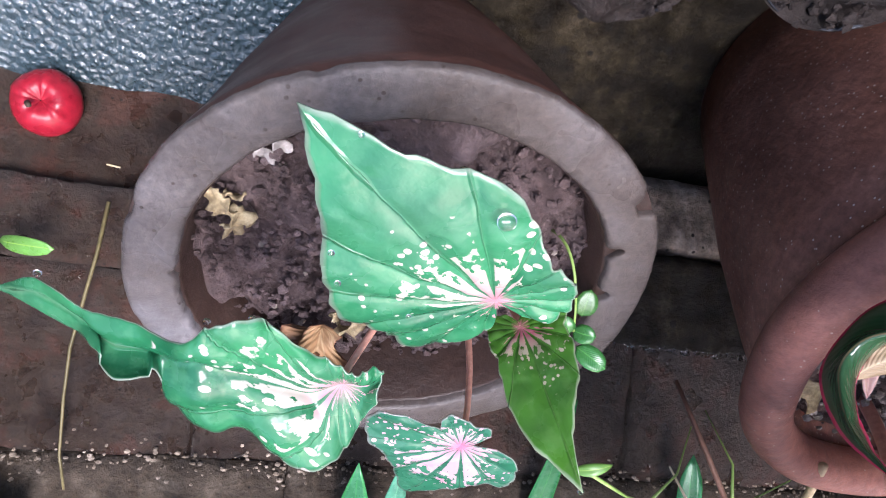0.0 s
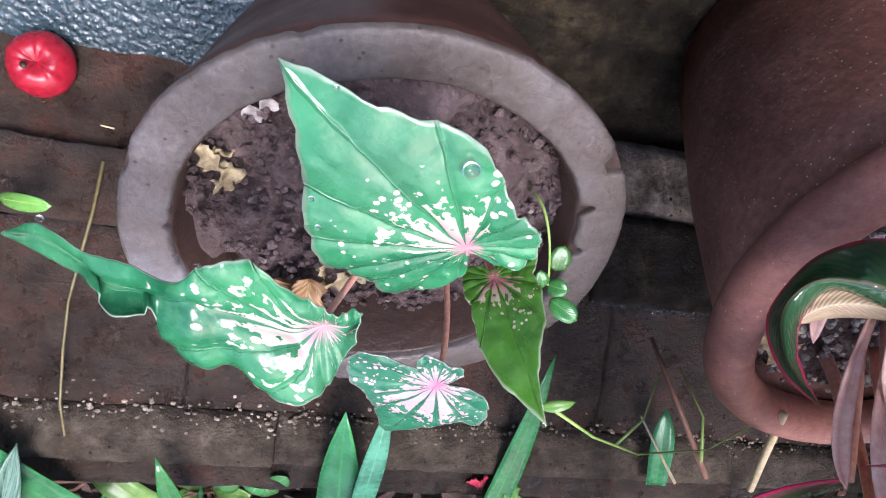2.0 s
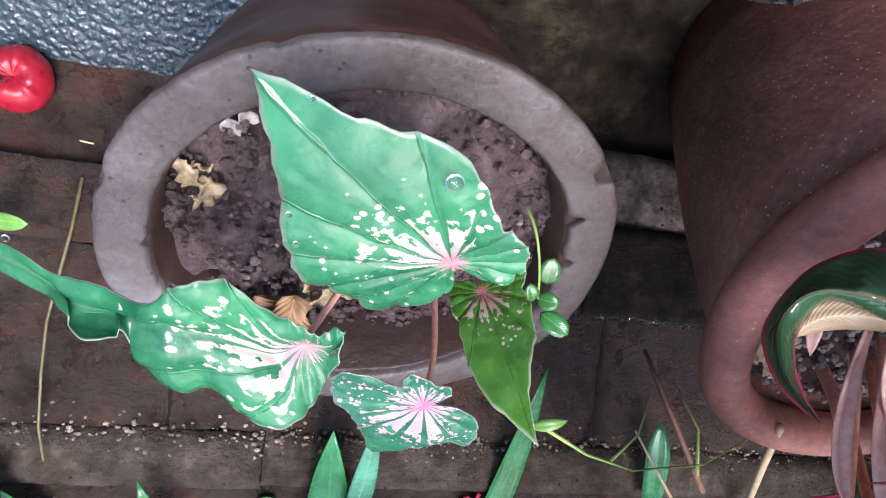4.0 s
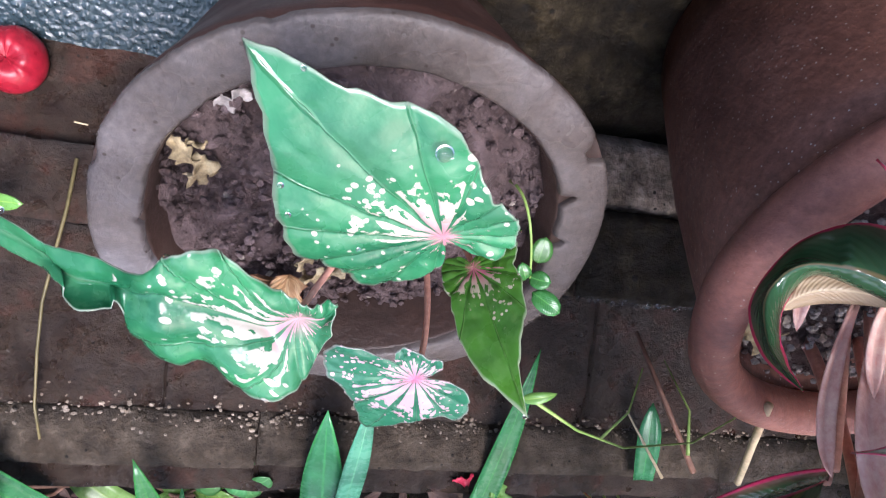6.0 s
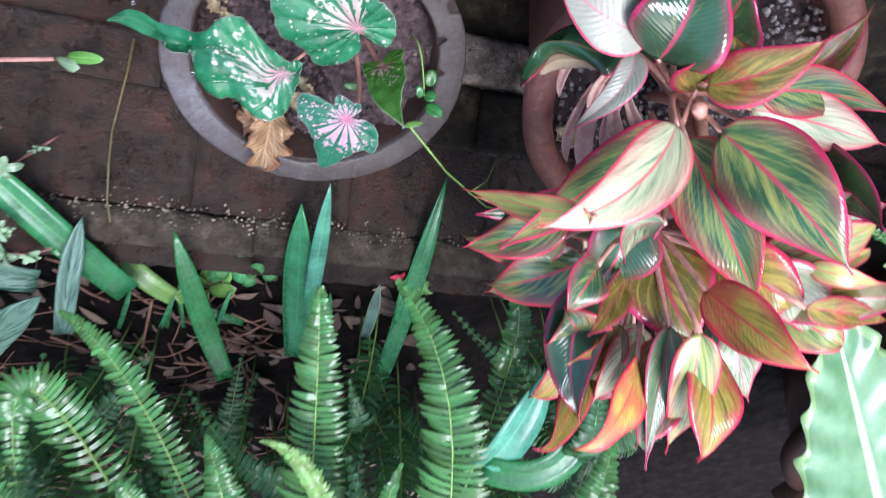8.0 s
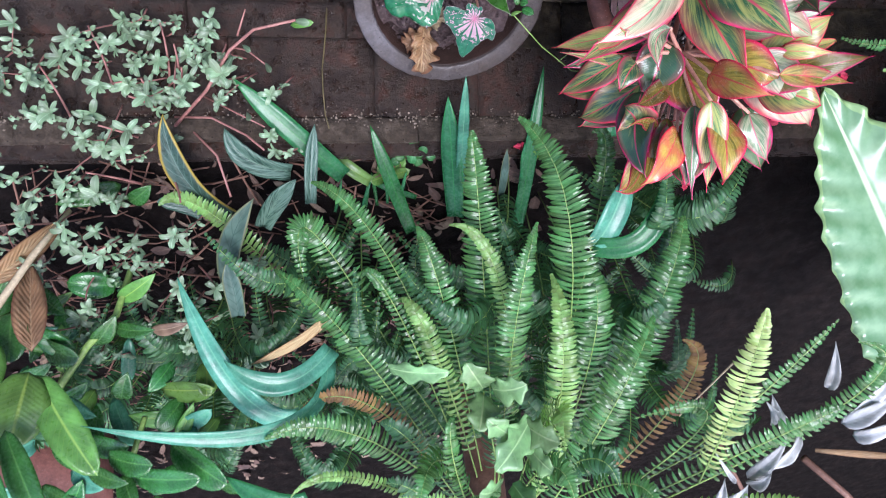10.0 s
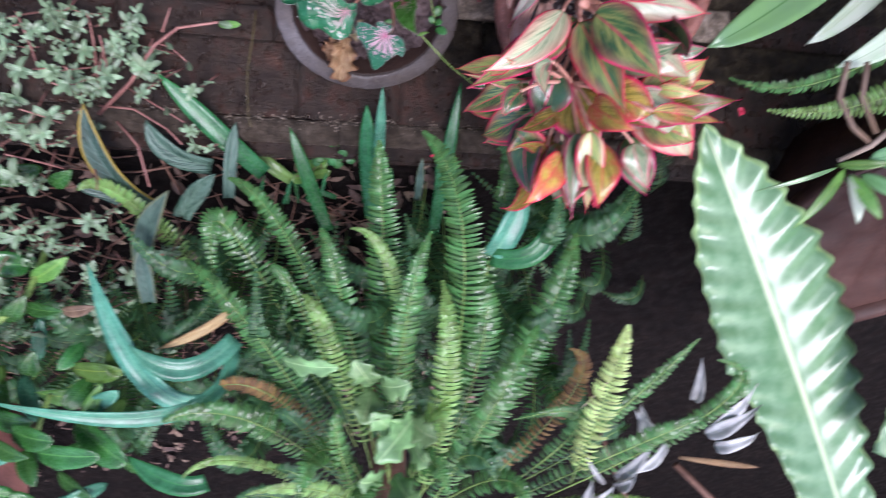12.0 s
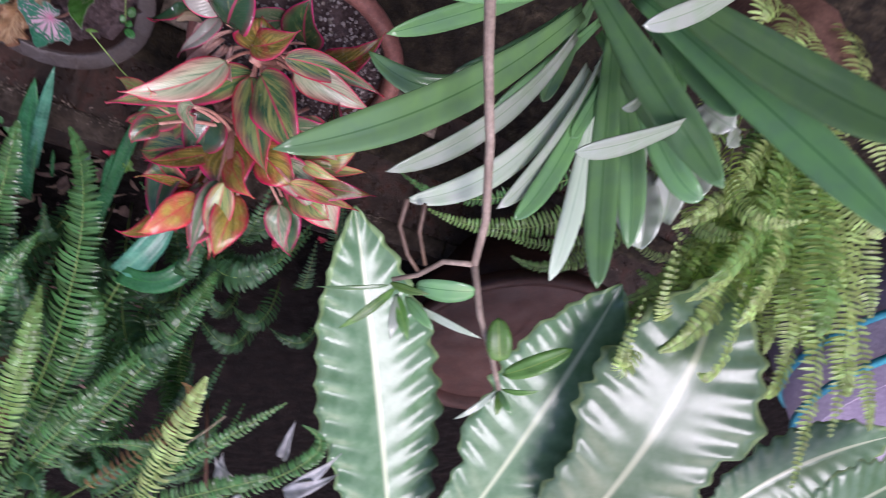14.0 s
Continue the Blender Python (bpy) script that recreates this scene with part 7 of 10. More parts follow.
frond(hanging_fern, FERN_PALE, (1.122, -0.233, 0.214), (1.028, -0.374, 0.381), (0.915, -0.39, 0.394), (0.068, 0.33, 0.942), 0.048, 40, seed=3.19, pitch=0.0085, fill=0.8)
frond(hanging_fern, FERN_PALE, (1.151, -0.207, 0.224), (1.102, -0.299, 0.382), (1.037, -0.287, 0.35), (-0.429, 0.033, 0.903), 0.050, 40, seed=3.63, pitch=0.0085, fill=0.8)
frond(hanging_fern, FERN_PALE, (1.141, -0.152, 0.14), (1.074, -0.231, 0.257), (0.985, -0.274, 0.292), (0.218, 0.304, 0.927), 0.046, 40, seed=6.95, pitch=0.0085, fill=0.8)
frond(hanging_fern, FERN, (1.146, -0.127, 0.115), (1.089, -0.176, 0.203), (1.007, -0.207, 0.227), (0.242, 0.117, 0.963), 0.051, 40, seed=7.62, pitch=0.0085, fill=0.8)
frond(hanging_fern, FERN_PALE, (1.107, -0.232, 0.194), (0.999, -0.36, 0.328), (0.89, -0.362, 0.313), (-0.127, -0.16, 0.979), 0.044, 40, seed=2.43, pitch=0.0085, fill=0.8)
frond(hanging_fern, FERN, (0.98, -0.255, 0.137), (0.714, -0.41, 0.21), (0.532, -0.425, 0.173), (-0.18, -0.166, 0.969), 0.048, 40, seed=1.01, pitch=0.0085, fill=0.8)
frond(hanging_fern, FERN_YOUNG, (1.057, -0.275, 0.157), (0.886, -0.46, 0.268), (0.747, -0.496, 0.266), (-0.097, 0.322, 0.942), 0.044, 40, seed=6.55, pitch=0.0085, fill=0.8)
rng = random.Random(31)
for k in range(22):
    dx, dy, dz = rng.uniform(-0.13, 0.13), rng.uniform(-0.07, 0.08), rng.uniform(-0.06, 0.07)
    frond(hanging_fern, FERN_PALE if k % 3 else FERN_YOUNG, (1.12 + 0.2 * dx, -0.15 + 0.2 * dy, 0.18), (1.06 + 0.7 * dx, -0.27 + dy, 0.38 + dz), (1.02 + 1.4 * dx, -0.35 + 1.3 * dy, 0.46 + 1.3 * dz), (0.4 * math.sin(k), 0.65, 0.65), rng.uniform(0.045, 0.07), 40, seed=k + 0.3, pitch=0.0085, fill=0.85)
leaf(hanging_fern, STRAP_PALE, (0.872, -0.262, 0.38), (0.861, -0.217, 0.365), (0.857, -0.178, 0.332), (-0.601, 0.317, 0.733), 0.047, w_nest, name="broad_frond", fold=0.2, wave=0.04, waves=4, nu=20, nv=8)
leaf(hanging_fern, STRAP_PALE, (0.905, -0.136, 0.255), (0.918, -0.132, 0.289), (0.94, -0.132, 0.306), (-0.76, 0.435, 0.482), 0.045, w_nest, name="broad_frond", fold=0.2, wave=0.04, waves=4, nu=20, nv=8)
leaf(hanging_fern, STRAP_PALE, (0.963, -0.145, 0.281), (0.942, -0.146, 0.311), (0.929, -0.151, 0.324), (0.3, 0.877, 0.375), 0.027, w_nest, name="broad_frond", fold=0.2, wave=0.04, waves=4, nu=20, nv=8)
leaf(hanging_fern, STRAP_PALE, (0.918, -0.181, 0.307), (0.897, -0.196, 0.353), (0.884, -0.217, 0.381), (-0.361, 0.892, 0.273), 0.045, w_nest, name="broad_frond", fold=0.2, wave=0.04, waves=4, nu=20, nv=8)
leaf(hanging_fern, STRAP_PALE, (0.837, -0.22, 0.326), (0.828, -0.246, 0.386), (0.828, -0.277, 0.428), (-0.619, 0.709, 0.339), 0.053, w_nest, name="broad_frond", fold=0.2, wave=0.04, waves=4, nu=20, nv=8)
part("root_mass", lathe([(0.05, 0.0), (0.08, 0.05), (0.1, 0.25), (0.08, 0.36), (0.02, 0.4)], 28, 0.3, 2.0), ROOT, hanging_fern, "matted brown roots")

ginger = empty("ginger_plant", (-0.78, -0.62, 0.06), "broad-leaved ginger plant with glossy green leaves", "plant")
leaf(ginger, BROAD, (-0.61, -0.522, 0.247), (-0.635, -0.499, 0.259), (-0.666, -0.483, 0.257), (0.466, 0.5, 0.73), 0.042, w_oval, fold=0.25, wave=0.015, waves=1.5, nu=14, nv=6)
leaf(ginger, BROAD_LIGHT, (-0.599, -0.524, 0.279), (-0.559, -0.503, 0.284), (-0.523, -0.489, 0.275), (-0.059, 0.235, 0.97), 0.034, w_lance, fold=0.25, wave=0.015, waves=1.5, nu=14, nv=6)
leaf(ginger, BROAD, (-0.606, -0.534, 0.321), (-0.566, -0.528, 0.343), (-0.531, -0.529, 0.35), (-0.295, 0.723, 0.624), 0.027, w_lance, fold=0.25, wave=0.015, waves=1.5, nu=14, nv=6)
leaf(ginger, TAN, (-0.55, -0.549, 0.331), (-0.514, -0.537, 0.346), (-0.482, -0.532, 0.347), (-0.319, 0.471, 0.823), 0.023, w_lance, fold=0.25, wave=0.015, waves=1.5, nu=14, nv=6)
leaf(ginger, BROAD_LIGHT, (-0.667, -0.473, 0.426), (-0.676, -0.487, 0.477), (-0.691, -0.509, 0.514), (0.728, 0.547, 0.415), 0.072, w_oval, fold=0.25, wave=0.015, waves=1.5, nu=14, nv=6)
leaf(ginger, BROAD_LIGHT, (-0.665, -0.485, 0.424), (-0.626, -0.521, 0.493), (-0.593, -0.564, 0.548), (0.203, 0.875, 0.44), 0.053, w_oval, fold=0.25, wave=0.015, waves=1.5, nu=14, nv=6)
leaf(ginger, BROAD, (-0.677, -0.478, 0.508), (-0.651, -0.506, 0.569), (-0.632, -0.541, 0.617), (0.285, 0.877, 0.386), 0.035, w_oval, fold=0.25, wave=0.015, waves=1.5, nu=14, nv=6)
leaf(ginger, BROAD, (-0.707, -0.443, 0.503), (-0.675, -0.47, 0.562), (-0.651, -0.504, 0.609), (0.439, 0.86, 0.26), 0.021, w_lance, fold=0.25, wave=0.015, waves=1.5, nu=14, nv=6)
leaf(ginger, BROAD_LIGHT, (-0.711, -0.434, 0.388), (-0.712, -0.444, 0.433), (-0.721, -0.46, 0.464), (0.729, 0.608, 0.313), 0.053, w_oval, fold=0.25, wave=0.015, waves=1.5, nu=14, nv=6)
leaf(ginger, BROAD, (-0.708, -0.449, 0.33), (-0.703, -0.459, 0.373), (-0.704, -0.474, 0.402), (0.357, 0.889, 0.286), 0.050, w_oval, fold=0.25, wave=0.015, waves=1.5, nu=14, nv=6)
leaf(ginger, BROAD, (-0.665, -0.538, 0.348), (-0.675, -0.509, 0.351), (-0.69, -0.487, 0.339), (0.199, 0.262, 0.944), 0.039, w_oval, fold=0.25, wave=0.015, waves=1.5, nu=14, nv=6)
leaf(ginger, BROAD, (-0.638, -0.546, 0.339), (-0.607, -0.521, 0.34), (-0.582, -0.503, 0.328), (0.13, 0.061, 0.99), 0.034, w_lance, fold=0.25, wave=0.015, waves=1.5, nu=14, nv=6)
leaf(ginger, BROAD, (-0.71, -0.523, 0.337), (-0.672, -0.52, 0.362), (-0.64, -0.524, 0.375), (-0.407, 0.475, 0.78), 0.044, w_oval, fold=0.25, wave=0.015, waves=1.5, nu=14, nv=6)
leaf(ginger, BROAD, (-0.705, -0.591, 0.397), (-0.67, -0.57, 0.403), (-0.641, -0.557, 0.396), (0.007, 0.019, 1), 0.032, w_lance, fold=0.25, wave=0.015, waves=1.5, nu=14, nv=6)
leaf(ginger, BLADE_TEAL, (-0.693, -0.581, 0.4), (-0.66, -0.579, 0.427), (-0.633, -0.585, 0.441), (-0.271, 0.841, 0.468), 0.030, w_lance, fold=0.25, wave=0.015, waves=1.5, nu=14, nv=6)
leaf(ginger, BROAD, (-0.646, -0.649, 0.469), (-0.604, -0.644, 0.491), (-0.568, -0.646, 0.501), (-0.3, 0.672, 0.678), 0.040, w_oval, fold=0.25, wave=0.015, waves=1.5, nu=14, nv=6)
leaf(ginger, BROAD, (-0.618, -0.676, 0.496), (-0.558, -0.67, 0.515), (-0.504, -0.673, 0.522), (-0.196, 0.62, 0.76), 0.039, w_oval, fold=0.25, wave=0.015, waves=1.5, nu=14, nv=6)
leaf(ginger, BROAD, (-0.63, -0.671, 0.491), (-0.614, -0.674, 0.527), (-0.604, -0.686, 0.55), (0.083, 0.972, 0.218), 0.035, w_lance, fold=0.25, wave=0.015, waves=1.5, nu=14, nv=6)
leaf(ginger, BROAD, (-0.566, -0.681, 0.45), (-0.522, -0.693, 0.491), (-0.482, -0.714, 0.52), (-0.273, 0.707, 0.653), 0.054, w_oval, fold=0.25, wave=0.015, waves=1.5, nu=14, nv=6)
leaf(ginger, BROAD, (-0.68, -0.654, 0.479), (-0.641, -0.651, 0.504), (-0.607, -0.656, 0.517), (-0.319, 0.686, 0.654), 0.035, w_lance, fold=0.25, wave=0.015, waves=1.5, nu=14, nv=6)
leaf(ginger, BROAD, (-0.627, -0.622, 0.391), (-0.608, -0.594, 0.392), (-0.593, -0.575, 0.38), (0.012, 0.229, 0.973), 0.036, w_lance, fold=0.25, wave=0.015, waves=1.5, nu=14, nv=6)
leaf(ginger, BROAD, (-0.728, -0.619, 0.432), (-0.69, -0.624, 0.466), (-0.658, -0.637, 0.487), (-0.279, 0.756, 0.591), 0.044, w_oval, fold=0.25, wave=0.015, waves=1.5, nu=14, nv=6)
leaf(ginger, BROAD, (-0.788, -0.575, 0.36), (-0.74, -0.556, 0.366), (-0.699, -0.543, 0.358), (-0.1, 0.336, 0.936), 0.036, w_lance, fold=0.25, wave=0.015, waves=1.5, nu=14, nv=6)
leaf(ginger, BROAD, (-0.76, -0.637, 0.395), (-0.772, -0.613, 0.404), (-0.791, -0.597, 0.4), (0.591, 0.378, 0.713), 0.037, w_lance, fold=0.25, wave=0.015, waves=1.5, nu=14, nv=6)
leaf(ginger, BROAD, (-0.711, -0.666, 0.421), (-0.665, -0.661, 0.443), (-0.624, -0.663, 0.452), (-0.292, 0.545, 0.786), 0.040, w_oval, fold=0.25, wave=0.015, waves=1.5, nu=14, nv=6)
leaf(ginger, BROAD, (-0.734, -0.502, 0.241), (-0.703, -0.505, 0.274), (-0.678, -0.515, 0.294), (-0.026, 0.963, 0.269), 0.037, w_lance, fold=0.25, wave=0.015, waves=1.5, nu=14, nv=6)
leaf(ginger, BROAD, (-0.581, -0.433, 0.115), (-0.624, -0.422, 0.141), (-0.672, -0.415, 0.152), (0.41, 0.497, 0.765), 0.037, w_lance, fold=0.25, wave=0.015, waves=1.5, nu=14, nv=6)
leaf(ginger, BROAD, (-0.583, -0.466, 0.122), (-0.555, -0.449, 0.132), (-0.53, -0.437, 0.128), (-0.14, 0.055, 0.989), 0.034, w_lance, fold=0.25, wave=0.015, waves=1.5, nu=14, nv=6)
leaf(ginger, BROAD, (-0.568, -0.647, 0.322), (-0.582, -0.643, 0.353), (-0.601, -0.647, 0.371), (0.684, 0.576, 0.448), 0.034, w_lance, fold=0.25, wave=0.015, waves=1.5, nu=14, nv=6)
leaf(ginger, BROAD, (-0.713, -0.662, 0.357), (-0.696, -0.669, 0.396), (-0.685, -0.684, 0.423), (-0.057, 0.939, 0.339), 0.040, w_lance, fold=0.25, wave=0.015, waves=1.5, nu=10, nv=4)
leaf(ginger, BLADE_TEAL, (-0.883, -0.575, 0.283), (-0.877, -0.546, 0.282), (-0.878, -0.523, 0.268), (0.186, 0.24, 0.953), 0.039, w_lance, fold=0.25, wave=0.015, waves=1.5, nu=10, nv=4)
leaf(ginger, BROAD_LIGHT, (-0.766, -0.586, 0.279), (-0.728, -0.588, 0.31), (-0.696, -0.598, 0.328), (-0.318, 0.708, 0.63), 0.028, w_lance, fold=0.25, wave=0.015, waves=1.5, nu=10, nv=4)
leaf(ginger, BROAD, (-0.924, -0.73, 0.46), (-0.937, -0.691, 0.451), (-0.957, -0.659, 0.43), (0.622, 0.531, 0.576), 0.038, w_oval, fold=0.25, wave=0.015, waves=1.5, nu=10, nv=4)
leaf(ginger, BLADE_TEAL, (-0.564, -0.807, 0.499), (-0.593, -0.791, 0.52), (-0.626, -0.785, 0.528), (0.502, 0.517, 0.693), 0.028, w_lance, fold=0.25, wave=0.015, waves=1.5, nu=10, nv=4)
leaf(ginger, BROAD, (-0.589, -0.757, 0.447), (-0.608, -0.748, 0.474), (-0.632, -0.748, 0.487), (0.603, 0.629, 0.491), 0.033, w_oval, fold=0.25, wave=0.015, waves=1.5, nu=10, nv=4)
leaf(ginger, BROAD, (-0.812, -0.642, 0.347), (-0.791, -0.608, 0.34), (-0.776, -0.581, 0.32), (0.175, 0.316, 0.932), 0.031, w_oval, fold=0.25, wave=0.015, waves=1.5, nu=10, nv=4)
leaf(ginger, BROAD, (-0.565, -0.689, 0.368), (-0.58, -0.685, 0.399), (-0.599, -0.688, 0.416), (0.704, 0.519, 0.485), 0.039, w_oval, fold=0.25, wave=0.015, waves=1.5, nu=10, nv=4)
leaf(ginger, BLADE_TEAL, (-0.57, -0.713, 0.395), (-0.553, -0.711, 0.424), (-0.54, -0.717, 0.441), (0.044, 0.997, 0.059), 0.032, w_lance, fold=0.25, wave=0.015, waves=1.5, nu=10, nv=4)
leaf(ginger, BLADE_TEAL, (-0.673, -0.665, 0.355), (-0.654, -0.677, 0.4), (-0.64, -0.697, 0.432), (0.072, 0.931, 0.358), 0.031, w_oval, fold=0.25, wave=0.015, waves=1.5, nu=10, nv=4)
leaf(ginger, BROAD, (-0.921, -0.601, 0.317), (-0.925, -0.592, 0.34), (-0.937, -0.59, 0.351), (0.915, 0.14, 0.379), 0.027, w_oval, fold=0.25, wave=0.015, waves=1.5, nu=10, nv=4)
leaf(ginger, BROAD_LIGHT, (-0.768, -0.552, 0.242), (-0.722, -0.533, 0.248), (-0.683, -0.521, 0.241), (-0.102, 0.305, 0.947), 0.027, w_lance, fold=0.25, wave=0.015, waves=1.5, nu=10, nv=4)
leaf(ginger, BROAD_LIGHT, (-0.514, -0.658, 0.327), (-0.511, -0.661, 0.363), (-0.513, -0.671, 0.386), (0.607, 0.78, 0.15), 0.035, w_oval, fold=0.25, wave=0.015, waves=1.5, nu=10, nv=4)
leaf(ginger, BROAD, (-0.686, -0.812, 0.521), (-0.69, -0.783, 0.523), (-0.699, -0.763, 0.513), (0.518, 0.259, 0.815), 0.037, w_oval, fold=0.25, wave=0.015, waves=1.5, nu=10, nv=4)
leaf(ginger, BLADE_TEAL, (-0.708, -0.586, 0.271), (-0.723, -0.565, 0.284), (-0.745, -0.551, 0.282), (0.488, 0.263, 0.832), 0.029, w_oval, fold=0.25, wave=0.015, waves=1.5, nu=10, nv=4)
leaf(ginger, BLADE_TEAL, (-0.645, -0.654, 0.339), (-0.626, -0.616, 0.328), (-0.613, -0.585, 0.304), (0.47, 0.221, 0.854), 0.023, w_oval, fold=0.25, wave=0.015, waves=1.5, nu=10, nv=4)
leaf(ginger, BLADE_TEAL, (-0.891, -0.604, 0.316), (-0.901, -0.607, 0.353), (-0.918, -0.616, 0.378), (0.613, 0.679, 0.403), 0.025, w_lance, fold=0.25, wave=0.015, waves=1.5, nu=10, nv=4)
leaf(ginger, BLADE_TEAL, (-0.58, -0.716, 0.4), (-0.542, -0.697, 0.407), (-0.509, -0.685, 0.401), (-0.144, 0.296, 0.944), 0.031, w_oval, fold=0.25, wave=0.015, waves=1.5, nu=10, nv=4)
leaf(ginger, BLADE_TEAL, (-0.825, -0.74, 0.459), (-0.849, -0.715, 0.467), (-0.879, -0.697, 0.463), (0.371, 0.383, 0.846), 0.043, w_oval, fold=0.25, wave=0.015, waves=1.5, nu=10, nv=4)
leaf(ginger, BROAD, (-0.642, -0.78, 0.479), (-0.605, -0.782, 0.51), (-0.574, -0.793, 0.53), (-0.274, 0.774, 0.571), 0.028, w_lance, fold=0.25, wave=0.015, waves=1.5, nu=10, nv=4)
leaf(ginger, BROAD_LIGHT, (-0.937, -0.657, 0.381), (-0.894, -0.655, 0.406), (-0.858, -0.659, 0.418), (-0.209, 0.842, 0.497), 0.044, w_oval, fold=0.25, wave=0.015, waves=1.5, nu=10, nv=4)
leaf(ginger, BLADE_TEAL, (-0.634, -0.808, 0.509), (-0.643, -0.802, 0.538), (-0.658, -0.806, 0.555), (0.758, 0.54, 0.365), 0.023, w_lance, fold=0.25, wave=0.015, waves=1.5, nu=10, nv=4)
leaf(ginger, BROAD, (-0.9, -0.535, 0.24), (-0.9, -0.5, 0.234), (-0.907, -0.471, 0.215), (0.295, 0.376, 0.878), 0.024, w_oval, fold=0.25, wave=0.015, waves=1.5, nu=10, nv=4)
leaf(ginger, BROAD_LIGHT, (-0.57, -0.708, 0.389), (-0.601, -0.682, 0.399), (-0.638, -0.664, 0.395), (0.31, 0.368, 0.877), 0.039, w_lance, fold=0.25, wave=0.015, waves=1.5, nu=10, nv=4)
leaf(ginger, BROAD, (-0.835, -0.527, 0.223), (-0.806, -0.504, 0.226), (-0.784, -0.485, 0.215), (0.246, -0.108, 0.963), 0.041, w_oval, fold=0.25, wave=0.015, waves=1.5, nu=10, nv=4)
leaf(ginger, BROAD, (-0.803, -0.543, 0.236), (-0.826, -0.539, 0.267), (-0.856, -0.54, 0.285), (0.551, 0.613, 0.567), 0.036, w_lance, fold=0.25, wave=0.015, waves=1.5, nu=10, nv=4)
leaf(ginger, BLADE_TEAL, (-0.806, -0.682, 0.392), (-0.816, -0.668, 0.41), (-0.832, -0.66, 0.416), (0.767, 0.325, 0.553), 0.040, w_oval, fold=0.25, wave=0.015, waves=1.5, nu=10, nv=4)
leaf(ginger, BLADE_TEAL, (-0.763, -0.727, 0.436), (-0.728, -0.725, 0.463), (-0.699, -0.731, 0.477), (-0.323, 0.753, 0.573), 0.038, w_lance, fold=0.25, wave=0.015, waves=1.5, nu=10, nv=4)
leaf(ginger, BROAD, (-0.813, -0.732, 0.449), (-0.773, -0.731, 0.475), (-0.739, -0.738, 0.49), (-0.194, 0.866, 0.46), 0.029, w_lance, fold=0.25, wave=0.015, waves=1.5, nu=10, nv=4)
leaf(ginger, BROAD, (-0.721, -0.553, 0.237), (-0.71, -0.556, 0.272), (-0.704, -0.566, 0.295), (-0.021, 0.972, 0.232), 0.038, w_lance, fold=0.25, wave=0.015, waves=1.5, nu=10, nv=4)
leaf(ginger, BROAD, (-0.715, -0.795, 0.506), (-0.73, -0.767, 0.51), (-0.752, -0.748, 0.503), (0.51, 0.45, 0.733), 0.042, w_lance, fold=0.25, wave=0.015, waves=1.5, nu=10, nv=4)
leaf(ginger, BROAD_LIGHT, (-0.595, -0.671, 0.352), (-0.544, -0.664, 0.371), (-0.497, -0.665, 0.377), (-0.251, 0.371, 0.894), 0.043, w_oval, fold=0.25, wave=0.015, waves=1.5, nu=10, nv=4)
leaf(ginger, BLADE_TEAL, (-0.909, -0.532, 0.238), (-0.916, -0.515, 0.252), (-0.929, -0.503, 0.253), (0.622, 0.039, 0.782), 0.022, w_lance, fold=0.25, wave=0.015, waves=1.5, nu=10, nv=4)
leaf(ginger, BROAD_LIGHT, (-0.744, -0.622, 0.317), (-0.725, -0.583, 0.304), (-0.712, -0.55, 0.278), (0.556, 0.197, 0.807), 0.024, w_oval, fold=0.25, wave=0.015, waves=1.5, nu=10, nv=4)
leaf(ginger, BROAD_LIGHT, (-0.726, -0.586, 0.275), (-0.754, -0.567, 0.289), (-0.787, -0.553, 0.291), (0.491, 0.593, 0.639), 0.043, w_lance, fold=0.25, wave=0.015, waves=1.5, nu=10, nv=4)
leaf(ginger, BROAD, (-0.754, -0.568, 0.258), (-0.76, -0.571, 0.295), (-0.772, -0.58, 0.319), (0.764, 0.556, 0.327), 0.029, w_lance, fold=0.25, wave=0.015, waves=1.5, nu=10, nv=4)
leaf(ginger, BROAD, (-0.778, -0.769, 0.485), (-0.75, -0.737, 0.479), (-0.728, -0.714, 0.462), (-0.082, 0.445, 0.892), 0.042, w_lance, fold=0.25, wave=0.015, waves=1.5, nu=10, nv=4)
leaf(ginger, BROAD, (-0.638, -0.589, 0.266), (-0.586, -0.588, 0.291), (-0.54, -0.593, 0.303), (-0.253, 0.625, 0.738), 0.026, w_lance, fold=0.25, wave=0.015, waves=1.5, nu=10, nv=4)
leaf(ginger, BROAD, (-0.536, -0.791, 0.478), (-0.505, -0.776, 0.492), (-0.479, -0.771, 0.493), (-0.334, 0.3, 0.893), 0.026, w_oval, fold=0.25, wave=0.015, waves=1.5, nu=10, nv=4)
leaf(ginger, BROAD_LIGHT, (-0.585, -0.729, 0.416), (-0.557, -0.697, 0.409), (-0.534, -0.672, 0.39), (0.072, 0.35, 0.934), 0.027, w_lance, fold=0.25, wave=0.015, waves=1.5, nu=10, nv=4)
leaf(ginger, BROAD, (-0.795, -0.526, 0.216), (-0.816, -0.517, 0.242), (-0.844, -0.513, 0.253), (0.62, 0.212, 0.755), 0.042, w_lance, fold=0.25, wave=0.015, waves=1.5, nu=10, nv=4)
leaf(ginger, BROAD_LIGHT, (-0.914, -0.704, 0.43), (-0.884, -0.669, 0.421), (-0.862, -0.642, 0.399), (0.105, 0.367, 0.924), 0.034, w_oval, fold=0.25, wave=0.015, waves=1.5, nu=10, nv=4)
leaf(ginger, BLADE_TEAL, (-0.957, -0.662, 0.389), (-0.903, -0.637, 0.388), (-0.856, -0.62, 0.374), (0.098, 0.108, 0.989), 0.033, w_lance, fold=0.25, wave=0.015, waves=1.5, nu=10, nv=4)
